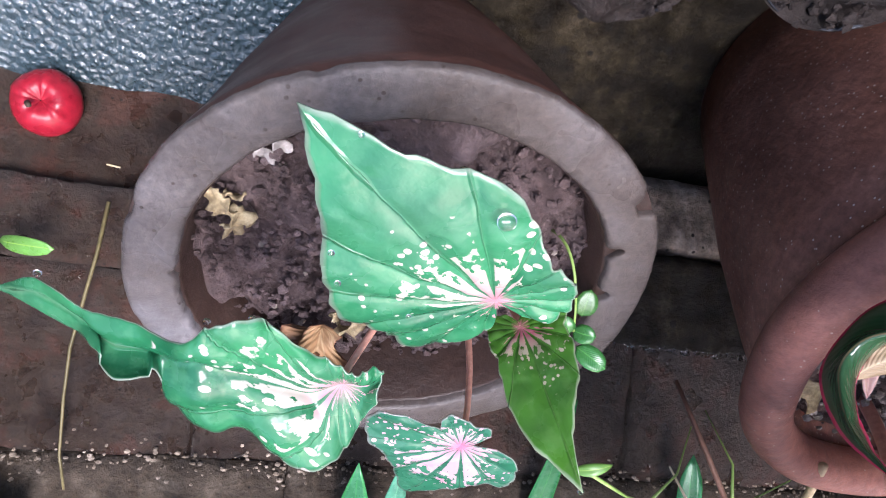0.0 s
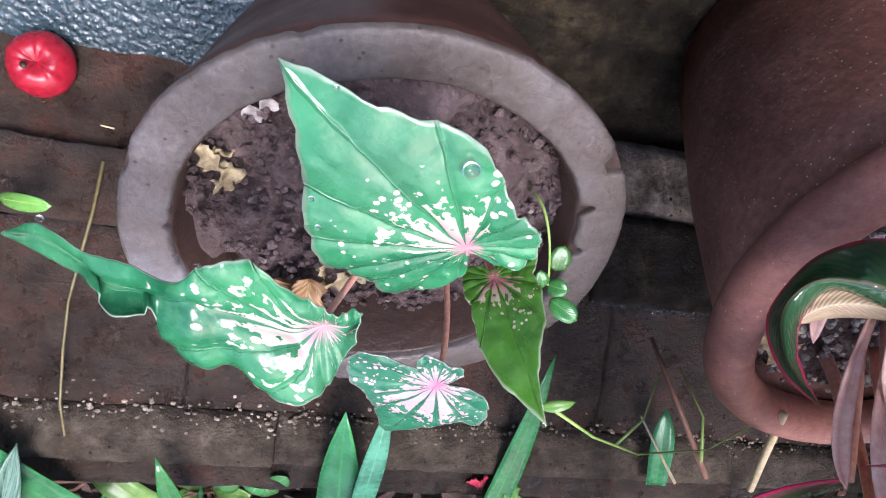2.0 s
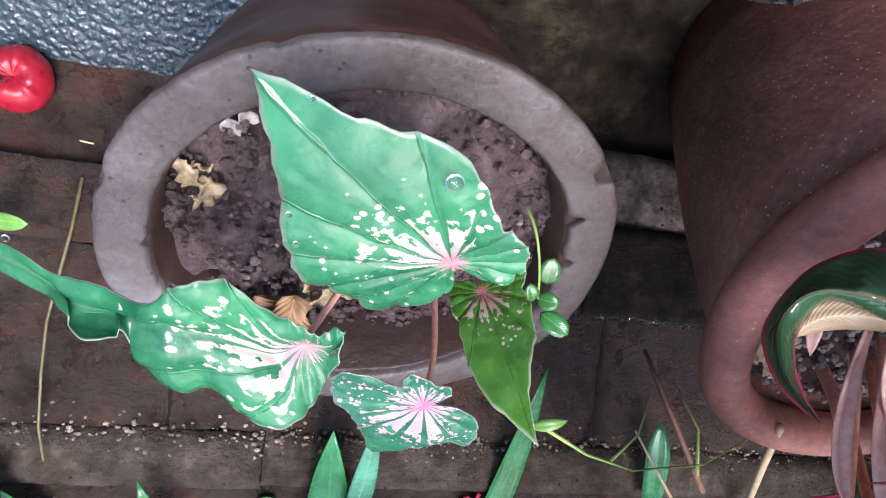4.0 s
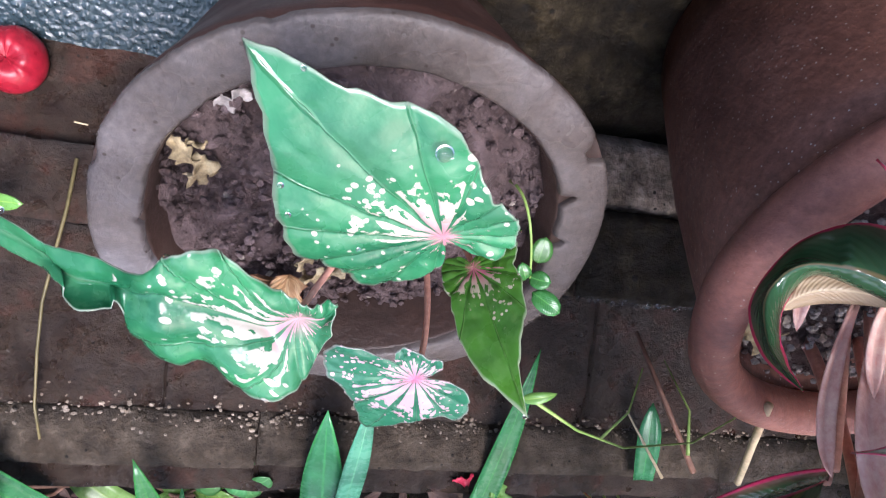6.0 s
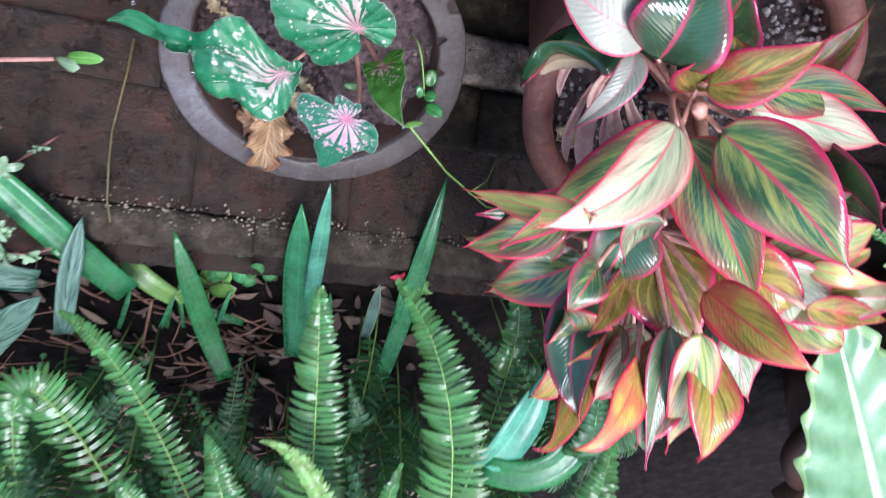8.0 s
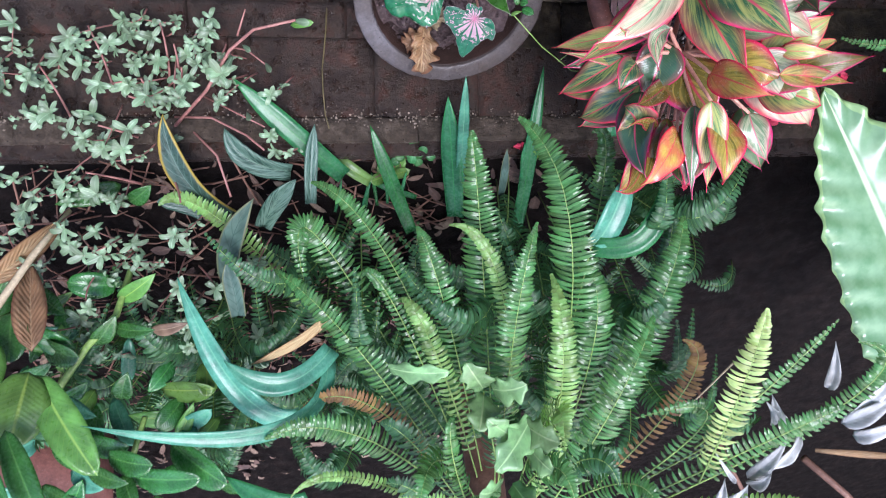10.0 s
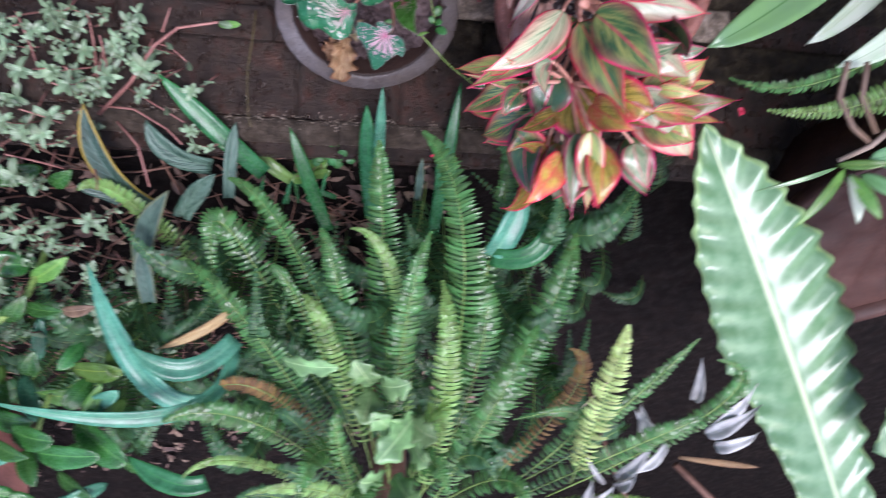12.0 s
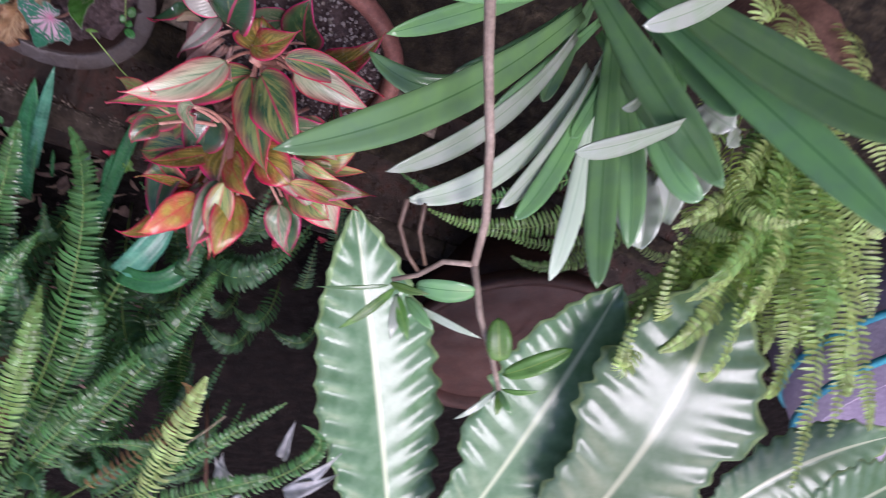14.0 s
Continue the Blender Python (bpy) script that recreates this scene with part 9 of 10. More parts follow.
sprig(weed, (-0.417, -0.662, 0.22), (-0.405, -0.657, 0.279), (-0.416, -0.636, 0.318), 0.020, 7)
sprig(weed, (-0.762, -0.609, 0.304), (-0.753, -0.592, 0.345), (-0.765, -0.58, 0.366), 0.020, 7)
sprig(weed, (-0.624, -0.481, 0.187), (-0.612, -0.472, 0.236), (-0.6, -0.473, 0.264), 0.022, 8)
sprig(weed, (-0.535, -0.572, 0.225), (-0.557, -0.564, 0.278), (-0.566, -0.564, 0.31), 0.016, 9)
sprig(weed, (-0.586, -0.513, 0.189), (-0.609, -0.51, 0.226), (-0.614, -0.515, 0.244), 0.020, 9)
sprig(weed, (-0.839, -0.581, 0.192), (-0.815, -0.555, 0.248), (-0.795, -0.548, 0.283), 0.016, 9)
sprig(weed, (-0.651, -0.532, 0.16), (-0.622, -0.529, 0.213), (-0.616, -0.503, 0.246), 0.017, 6)
sprig(weed, (-0.649, -0.586, 0.28), (-0.646, -0.575, 0.327), (-0.632, -0.559, 0.353), 0.015, 8)
sprig(weed, (-0.544, -0.602, 0.226), (-0.523, -0.572, 0.282), (-0.512, -0.563, 0.318), 0.016, 7)
sprig(weed, (-0.62, -0.495, 0.223), (-0.631, -0.489, 0.276), (-0.627, -0.498, 0.308), 0.015, 6)
sprig(weed, (-0.686, -0.527, 0.178), (-0.704, -0.494, 0.229), (-0.704, -0.478, 0.261), 0.018, 6)
sprig(weed, (-0.606, -0.543, 0.144), (-0.616, -0.521, 0.195), (-0.631, -0.515, 0.227), 0.017, 6)
sprig(weed, (-0.483, -0.653, 0.276), (-0.497, -0.623, 0.324), (-0.519, -0.595, 0.353), 0.023, 8)
sprig(weed, (-0.497, -0.532, 0.158), (-0.516, -0.514, 0.207), (-0.544, -0.505, 0.236), 0.016, 7)
sprig(weed, (-0.69, -0.585, 0.241), (-0.688, -0.561, 0.273), (-0.671, -0.538, 0.285), 0.021, 9)
sprig(weed, (-0.8, -0.616, 0.314), (-0.786, -0.585, 0.352), (-0.792, -0.563, 0.369), 0.020, 7)
sprig(weed, (-0.463, -0.647, 0.233), (-0.486, -0.608, 0.281), (-0.507, -0.588, 0.309), 0.020, 7)
sprig(weed, (-0.501, -0.523, 0.219), (-0.5, -0.514, 0.269), (-0.491, -0.506, 0.299), 0.018, 8)
sprig(weed, (-0.686, -0.567, 0.271), (-0.691, -0.537, 0.303), (-0.712, -0.515, 0.314), 0.016, 6)
sprig(weed, (-0.516, -0.622, 0.252), (-0.525, -0.603, 0.303), (-0.516, -0.602, 0.334), 0.017, 9)
sprig(weed, (-0.817, -0.528, 0.229), (-0.802, -0.515, 0.284), (-0.807, -0.504, 0.319), 0.015, 8)
sprig(weed, (-0.377, -0.385, -0.02), (-0.371, -0.359, 0.018), (-0.382, -0.331, 0.037), 0.017, 9)
sprig(weed, (-0.331, -0.36, 0.004), (-0.346, -0.338, 0.062), (-0.373, -0.336, 0.1), 0.015, 8)
sprig(weed, (-0.461, -0.283, -0.02), (-0.473, -0.251, 0.001), (-0.485, -0.24, 0.002), 0.021, 9)
sprig(weed, (-0.504, -0.346, -0.02), (-0.484, -0.338, 0.027), (-0.462, -0.342, 0.054), 0.021, 7)
sprig(weed, (-0.421, -0.311, 0.031), (-0.455, -0.31, 0.079), (-0.466, -0.296, 0.107), 0.023, 7)
sprig(weed, (-0.341, -0.348, -0.02), (-0.356, -0.32, 0.005), (-0.385, -0.304, 0.009), 0.017, 7)
sprig(weed, (-0.434, -0.296, 0.022), (-0.435, -0.311, 0.081), (-0.417, -0.305, 0.119), 0.018, 8)
sprig(weed, (-0.414, -0.306, -0.02), (-0.407, -0.282, 0.008), (-0.378, -0.261, 0.015), 0.016, 6)
sprig(weed, (-0.38, -0.272, -0.02), (-0.365, -0.264, 0.001), (-0.363, -0.255, 0.002), 0.021, 7)
sprig(weed, (-0.546, -0.375, -0.014), (-0.521, -0.359, 0.027), (-0.497, -0.334, 0.047), 0.018, 8)
sprig(weed, (-0.401, -0.29, -0.018), (-0.382, -0.277, 0.019), (-0.36, -0.257, 0.036), 0.017, 6)
sprig(weed, (-0.539, -0.322, -0.02), (-0.511, -0.315, 0.006), (-0.497, -0.289, 0.012), 0.016, 9)
sprig(weed, (-0.358, -0.301, 0.002), (-0.378, -0.316, 0.037), (-0.383, -0.309, 0.052), 0.015, 8)
sprig(weed, (-0.342, -0.349, 0.022), (-0.362, -0.329, 0.057), (-0.363, -0.31, 0.071), 0.023, 6)
tagged(part("stem_leaves", local(weed, STEM_LEAVES), WEED, weed), kind="stuff")
stem(weed, RED_STEM, [(-0.47, -0.379, 0.07), (-0.401, -0.338, 0.06), (-0.34, -0.285, 0.054), (-0.294, -0.263, 0.054), (-0.228, -0.257, 0.068)], 0.0030, 0.0020, "stem", "long bare pinkish stem")
stem(weed, RED_STEM, [(-0.467, -0.37, 0.06), (-0.401, -0.366, 0.092), (-0.348, -0.383, 0.134), (-0.321, -0.391, 0.169)], 0.0022, 0.0015, "stem")
stem(weed, RED_STEM, [(-0.455, -0.388, 0.064), (-0.412, -0.417, 0.12), (-0.404, -0.463, 0.17)], 0.0022, 0.0018, "stem")
stem(weed, RED_STEM, [(-0.405, -0.343, 0.067), (-0.358, -0.357, 0.106), (-0.313, -0.369, 0.144)], 0.0015, 0.0010, "stem")
stem(weed, RED_STEM, [(-0.337, -0.283, 0.051), (-0.312, -0.286, 0.066), (-0.282, -0.304, 0.098)], 0.0015, 0.0010, "stem")
stem(weed, RED_STEM, [(-0.322, -0.269, 0.048), (-0.297, -0.237, 0.04)], 0.0018, 0.0010, "stem")
leaf(weed, WEED, (-0.236, -0.266, 0.049), (-0.222, -0.264, 0.063), (-0.208, -0.264, 0.073), (-0.602, 0.433, 0.671), 0.012, w_spoon, nu=6, nv=2)
leaf(weed, WEED, (-0.331, -0.282, 0.079), (-0.334, -0.281, 0.096), (-0.337, -0.281, 0.109), (0.667, 0.738, 0.105), 0.009, w_spoon, nu=6, nv=2)
leaf(weed, WEED, (-0.315, -0.274, 0.068), (-0.307, -0.273, 0.083), (-0.299, -0.273, 0.095), (-0.577, 0.751, 0.323), 0.009, w_spoon, nu=6, nv=2)
leaf(weed, WEED, (-0.287, -0.297, 0.091), (-0.282, -0.297, 0.107), (-0.277, -0.298, 0.121), (-0.22, 0.968, 0.118), 0.009, w_spoon, nu=6, nv=2)
leaf(weed, WEED, (-0.328, -0.338, 0.142), (-0.324, -0.337, 0.157), (-0.32, -0.336, 0.169), (-0.111, 0.993, -0.041), 0.009, w_spoon, nu=6, nv=2)
stem(weed, RED_STEM, arc((-0.489, -0.381, 0.03), (-0.453, -0.308, 0.019), (-0.437, -0.24, 0.001)), 0.0024, 0.0014, "stem")
stem(weed, RED_STEM, arc((-0.488, -0.384, 0.033), (-0.444, -0.336, 0.049), (-0.419, -0.292, 0.057)), 0.0024, 0.0014, "stem")
stem(weed, RED_STEM, arc((-0.5, -0.375, 0.025), (-0.494, -0.338, 0.058), (-0.504, -0.304, 0.082)), 0.0024, 0.0014, "stem")
stem(weed, RED_STEM, arc((-0.517, -0.381, 0.034), (-0.49, -0.334, 0.053), (-0.481, -0.291, 0.064)), 0.0024, 0.0014, "stem")
stem(weed, RED_STEM, arc((-0.479, -0.386, 0.034), (-0.441, -0.324, 0.035), (-0.423, -0.267, 0.03)), 0.0024, 0.0014, "stem")
stem(weed, RED_STEM, arc((-0.525, -0.406, 0.062), (-0.533, -0.363, 0.09), (-0.557, -0.323, 0.11)), 0.0024, 0.0014, "stem")
stem(weed, RED_STEM, arc((-0.549, -0.447, 0.111), (-0.561, -0.404, 0.14), (-0.589, -0.365, 0.16)), 0.0024, 0.0014, "stem")
stem(weed, RED_STEM, arc((-0.566, -0.378, 0.036), (-0.545, -0.298, 0.019), (-0.542, -0.224, -0.003)), 0.0024, 0.0014, "stem")
stem(weed, RED_STEM, arc((-0.52, -0.42, 0.077), (-0.481, -0.421, 0.148), (-0.461, -0.422, 0.207)), 0.0024, 0.0014, "stem")
stem(weed, RED_STEM, arc((-0.632, -0.396, 0.065), (-0.619, -0.319, 0.053), (-0.624, -0.249, 0.035)), 0.0024, 0.0014, "stem")

clover = empty("clover", (-0.182, -0.59, 0.054), "small clover with round green leaflets behind the edging", "plant")
leaf(clover, BROAD_LIGHT, (-0.171, -0.574, 0.066), (-0.178, -0.561, 0.069), (-0.186, -0.549, 0.069), (0.197, 0.01, 0.98), 0.022, w_oval, nu=6, nv=4)
leaf(clover, BROAD_LIGHT, (-0.171, -0.573, 0.064), (-0.164, -0.557, 0.065), (-0.157, -0.544, 0.063), (-0.31, 0.187, 0.932), 0.023, w_oval, nu=6, nv=4)
leaf(clover, BROAD_LIGHT, (-0.167, -0.573, 0.065), (-0.151, -0.559, 0.067), (-0.135, -0.547, 0.066), (-0.373, 0.421, 0.827), 0.025, w_oval, nu=6, nv=4)
leaf(clover, BROAD_LIGHT, (-0.17, -0.577, 0.068), (-0.15, -0.569, 0.077), (-0.131, -0.563, 0.082), (-0.421, 0.345, 0.839), 0.020, w_oval, nu=6, nv=4)
leaf(clover, BROAD_LIGHT, (-0.179, -0.576, 0.068), (-0.192, -0.57, 0.079), (-0.204, -0.565, 0.086), (0.638, 0.37, 0.676), 0.022, w_oval, nu=6, nv=4)
leaf(clover, BROAD_LIGHT, (-0.119, -0.561, 0.051), (-0.115, -0.55, 0.057), (-0.111, -0.541, 0.059), (-0.046, -0.359, 0.932), 0.020, w_oval, nu=6, nv=4)
leaf(clover, BROAD_LIGHT, (-0.34, -0.455, -0.051), (-0.331, -0.444, -0.046), (-0.322, -0.434, -0.045), (-0.255, -0.096, 0.962), 0.018, w_oval, nu=6, nv=4)
leaf(clover, BROAD_LIGHT, (-0.128, -0.562, 0.052), (-0.133, -0.55, 0.057), (-0.138, -0.54, 0.059), (0.484, -0.069, 0.872), 0.016, w_oval, nu=6, nv=4)
stem(clover, GREEN_STEM, arc((-0.176, -0.625, 0.061), (-0.174, -0.598, 0.061), (-0.169, -0.573, 0.065)), 0.0010, 0.0008, "stalk")

root_thread = empty("root_thread", (-0.21, -0.336, -0.085), "thin pale root hanging over the brick edging", "root")
stem(root_thread, VINE, [(-0.201, -0.315, -0.064), (-0.21, -0.338, -0.037), (-0.218, -0.355, -0.013), (-0.2285, -0.377, 0.012), (-0.2345, -0.4, 0.036), (-0.239, -0.426, 0.064), (-0.238, -0.443, 0.08)], 0.0014, 0.0009, "thread", "olive brown rooting stem")
stem(root_thread, STRAW, [(-0.282, -0.298, -0.125), (-0.242, -0.304, -0.113), (-0.221, -0.308, -0.102), (-0.199, -0.31, -0.095)], 0.0012, 0.0007, "thread")
stem(root_thread, ROOT, [(-0.263, -0.279, -0.212), (-0.237, -0.293, -0.188), (-0.206, -0.304, -0.16)], 0.0009, 0.0006, "twig")

fruit = empty("fallen_fruit", (-0.24, -0.267, -0.114), "shiny red fallen fruit with split skin", "fruit")
build_fruit(fruit, (-0.24, -0.268, -0.117), 0.0222)

grass = empty("grass_tuft", (0.245, -0.535, 0.043), "thin grass blades and dry twigs by the edging", "grass")
stem(grass, ROOT, [(0.211, -0.467, 0.014), (0.221, -0.484, 0.063), (0.247, -0.537, 0.108)], 0.0016, 0.0026, "twig", "dry reddish twig")
stem(grass, STRAW, [(0.176, -0.449, 0.094), (0.194, -0.484, 0.104), (0.217, -0.53, 0.113)], 0.0008, 0.0014, "twig", "pale twig")
stem(grass, STRAW, [(0.253, -0.401, 0.124), (0.267, -0.464, 0.12), (0.283, -0.543, 0.118)], 0.0030, 0.0030, "stick", "pale split stick")
stem(grass, GREEN_STEM, [(0.069, -0.265, 0.18), (0.103, -0.33, 0.164), (0.146, -0.392, 0.148), (0.201, -0.418, 0.137), (0.216, -0.379, 0.141)], 0.0009, 0.0005, "tendril", "thin green tendril")
stem(grass, GREEN_STEM, [(0.127, -0.369, 0.151), (0.147, -0.368, 0.137), (0.161, -0.359, 0.113)], 0.0009, 0.0004, "tendril")
stem(grass, GREEN_STEM, [(0.239, -0.518, 0.102), (0.247, -0.503, 0.071), (0.237, -0.492, 0.028)], 0.0016, 0.0004, "blade")
leaf(grass, BROAD_LIGHT, (0.064, -0.265, 0.179), (0.072, -0.262, 0.181), (0.08, -0.263, 0.179), (-0.082, 0.837, 0.542), 0.006, w_lance, nu=8, nv=3)
leaf(grass, BLADE, (0.219, -0.58, 0.093), (0.221, -0.546, 0.076), (0.225, -0.516, 0.054), (-0.158, 0.531, 0.833), 0.020, w_blade, nu=8, nv=4)
leaf(grass, BROAD_LIGHT, (-0.259, -0.311, -0.027), (-0.238, -0.308, -0.018), (-0.219, -0.308, -0.013), (-0.336, 0.37, 0.866), 0.013, w_oval, nu=8, nv=4)
leaf(grass, BLADE, (-0.167, -0.62, 0.093), (-0.151, -0.587, 0.093), (-0.137, -0.559, 0.087), (-0.006, 0.086, 0.996), 0.006, w_blade, nu=8, nv=2)
leaf(grass, BLADE, (0.053, -0.615, 0.114), (0.058, -0.582, 0.114), (0.063, -0.554, 0.107), (-0.145, 0.143, 0.979), 0.006, w_blade, nu=8, nv=2)
leaf(grass, BLADE, (0.051, -0.615, 0.114), (0.061, -0.578, 0.109), (0.07, -0.546, 0.098), (-0.214, 0.276, 0.937), 0.006, w_blade, nu=8, nv=2)
leaf(grass, BLADE, (-0.187, -0.62, 0.091), (-0.178, -0.582, 0.085), (-0.171, -0.55, 0.073), (0.166, 0.208, 0.964), 0.006, w_blade, nu=8, nv=2)
leaf(grass, BLADE, (-0.285, -0.622, 0.081), (-0.267, -0.587, 0.079), (-0.252, -0.557, 0.071), (-0.091, 0.19, 0.978), 0.006, w_blade, nu=8, nv=2)
leaf(grass, BLADE, (-0.227, -0.621, 0.087), (-0.215, -0.588, 0.086), (-0.205, -0.56, 0.08), (-0.101, 0.144, 0.984), 0.006, w_blade, nu=8, nv=2)
leaf(grass, BLADE, (-0.07, -0.618, 0.102), (-0.057, -0.585, 0.103), (-0.045, -0.558, 0.098), (-0.092, 0.104, 0.99), 0.006, w_blade, nu=8, nv=2)
leaf(grass, BLADE, (-0.028, -0.617, 0.106), (-0.024, -0.585, 0.107), (-0.021, -0.559, 0.102), (0.016, 0.068, 0.998), 0.006, w_blade, nu=8, nv=2)
leaf(grass, BLADE, (-0.234, -0.621, 0.086), (-0.217, -0.589, 0.088), (-0.201, -0.562, 0.083), (-0.086, 0.09, 0.992), 0.006, w_blade, nu=8, nv=2)
leaf(grass, BLADE, (-0.206, -0.621, 0.089), (-0.201, -0.585, 0.085), (-0.198, -0.554, 0.075), (0.044, 0.202, 0.978), 0.006, w_blade, nu=8, nv=2)

dried_leaf = empty("dried_leaf", (-0.075, -0.338, 0.064), "crumpled dry brown leaf hanging over pot rim", "leaf")
leaf(dried_leaf, DRY, (-0.052, -0.327, 0.046), (-0.062, -0.349, 0.074), (-0.072, -0.378, 0.084), (0.298, 0.493, 0.817), 0.04, w_oval, name="blade", wave=0.16, waves=3.3, nu=30, nv=12, fold=0.4, ragged=0.6)
leaf(dried_leaf, DRY, (-0.06, -0.332, 0.043), (-0.073, -0.337, 0.059), (-0.086, -0.347, 0.059), (0.05, 0.692, 0.72), 0.031, w_oval, name="blade", wave=0.18, waves=3.3, nu=30, nv=12, fold=0.3, ragged=0.6)

silver_leaves = empty("dry_leaf_tangle", (0.279, -0.904, 0.603), "tangle of silvery dry curled leaves", "dry leaves")
leaf(silver_leaves, SILVER, (0.315, -0.747, 0.573), (0.307, -0.71, 0.575), (0.306, -0.69, 0.556), (-0.122, 0.263, 0.957), 0.020, w_tapered, name="dry_leaf", wave=0.14, waves=1.7, nu=12, nv=6, fold=0.5)
leaf(silver_leaves, SILVER, (0.324, -0.743, 0.568), (0.307, -0.71, 0.575), (0.296, -0.694, 0.561), (0.092, 0.178, 0.98), 0.014, w_tapered, name="dry_leaf", wave=0.14, waves=1.7, nu=12, nv=6, fold=0.5)
leaf(silver_leaves, SILVER, (0.397, -0.73, 0.544), (0.399, -0.688, 0.539), (0.407, -0.662, 0.512), (-0.527, 0.419, 0.739), 0.017, w_tapered, name="dry_leaf", wave=0.14, waves=1.7, nu=12, nv=6, fold=0.5)
leaf(silver_leaves, SILVER, (0.259, -0.786, 0.624), (0.285, -0.749, 0.622), (0.317, -0.731, 0.6), (-0.447, 0.712, 0.542), 0.019, w_tapered, name="dry_leaf", wave=0.14, waves=1.7, nu=12, nv=6, fold=0.5)
leaf(silver_leaves, SILVER, (0.241, -0.787, 0.628), (0.224, -0.745, 0.625), (0.212, -0.72, 0.601), (0.207, 0.432, 0.878), 0.007, w_tapered, name="dry_leaf", wave=0.14, waves=1.7, nu=12, nv=6, fold=0.5)
leaf(silver_leaves, SILVER, (0.186, -0.821, 0.673), (0.201, -0.775, 0.663), (0.219, -0.748, 0.633), (-0.309, 0.563, 0.766), 0.028, w_tapered, name="dry_leaf", wave=0.14, waves=1.7, nu=12, nv=6, fold=0.5)
leaf(silver_leaves, SILVER, (0.208, -0.809, 0.656), (0.226, -0.775, 0.659), (0.249, -0.76, 0.642), (-0.469, 0.59, 0.657), 0.028, w_tapered, name="dry_leaf", wave=0.14, waves=1.7, nu=12, nv=6, fold=0.5)
leaf(silver_leaves, SILVER, (0.177, -0.825, 0.678), (0.166, -0.782, 0.674), (0.158, -0.757, 0.651), (0.272, 0.427, 0.863), 0.025, w_tapered, name="dry_leaf", wave=0.14, waves=1.7, nu=12, nv=6, fold=0.5)
leaf(silver_leaves, SILVER, (0.257, -0.791, 0.63), (0.268, -0.765, 0.642), (0.283, -0.757, 0.633), (-0.618, 0.413, 0.669), 0.017, w_tapered, name="dry_leaf", wave=0.14, waves=1.7, nu=12, nv=6, fold=0.5)
leaf(silver_leaves, SILVER, (0.403, -0.765, 0.582), (0.44, -0.736, 0.586), (0.485, -0.723, 0.569), (-0.309, 0.768, 0.561), 0.023, w_tapered, name="dry_leaf", wave=0.14, waves=1.7, nu=12, nv=6, fold=0.5)
leaf(silver_leaves, SILVER, (0.415, -0.779, 0.596), (0.442, -0.755, 0.608), (0.476, -0.748, 0.599), (-0.35, 0.63, 0.694), 0.020, w_tapered, name="dry_leaf", wave=0.14, waves=1.7, nu=12, nv=6, fold=0.5)
leaf(silver_leaves, SILVER, (0.413, -0.762, 0.577), (0.445, -0.723, 0.572), (0.486, -0.701, 0.545), (-0.126, 0.578, 0.807), 0.019, w_tapered, name="dry_leaf", wave=0.14, waves=1.7, nu=12, nv=6, fold=0.5)
leaf(silver_leaves, SILVER, (0.162, -0.816, 0.67), (0.126, -0.776, 0.673), (0.092, -0.754, 0.656), (0.382, 0.599, 0.704), 0.023, w_tapered, name="dry_leaf", wave=0.14, waves=1.7, nu=12, nv=6, fold=0.5)
leaf(silver_leaves, SILVER, (0.343, -0.764, 0.589), (0.307, -0.751, 0.621), (0.276, -0.755, 0.632), (0.451, 0.703, 0.55), 0.017, w_tapered, name="dry_leaf", wave=0.14, waves=1.7, nu=12, nv=6, fold=0.5)
leaf(silver_leaves, DRY, (0.359, -0.781, 0.606), (0.419, -0.798, 0.616), (0.48, -0.814, 0.626), (0.091, 0.751, 0.654), 0.010, w_strap, name="dry_leaf", nu=6, nv=2)
stem(silver_leaves, ROOT, [(0.322, -1.051, 0.611), (0.289, -0.963, 0.517), (0.269, -0.886, 0.358)], 0.0040, 0.0030, "twig")
stem(silver_leaves, STRAW, [(0.304, -0.773, 0.453), (0.274, -0.835, 0.451), (0.227, -0.902, 0.458)], 0.0016, 0.0012, "twig")
stem(silver_leaves, ROOT, [(0.379, -0.888, 0.572), (0.43, -0.936, 0.619), (0.471, -0.982, 0.665)], 0.0060, 0.0050, "twig")

# black nursery pots with lumpy soil
def nursery_pot(x, y, r, h, label):
    p = empty("nursery_pot", (x, y, FLOOR_Z), label, "flower pot", "nursery pots on the walkway")
    part("body", lathe([(r * 0.7, 0.0), (r * 0.74, 0.0), (r * 0.97, h - 0.012), (r * 1.0, h), (r * 0.985, h), (r * 0.95, h - 0.05)], 56, 0.03, x), BLACK_PLASTIC, p)
    e = tagged(part("potting_soil", disc(r * 1.0, 0, 0.03, x * 50, 90, 30), NURSERY_SOIL), "coarse lumpy soil in a nursery pot", "soil")
    e.location = (x, y, FLOOR_Z + h + 0.002)


nursery_pot(0.113, -0.118, 0.044, 0.148, "small black nursery pot with soil, beside clay pots")
nursery_pot(0.224, -0.112, 0.06, 0.15, "black plastic nursery pot with coarse soil")

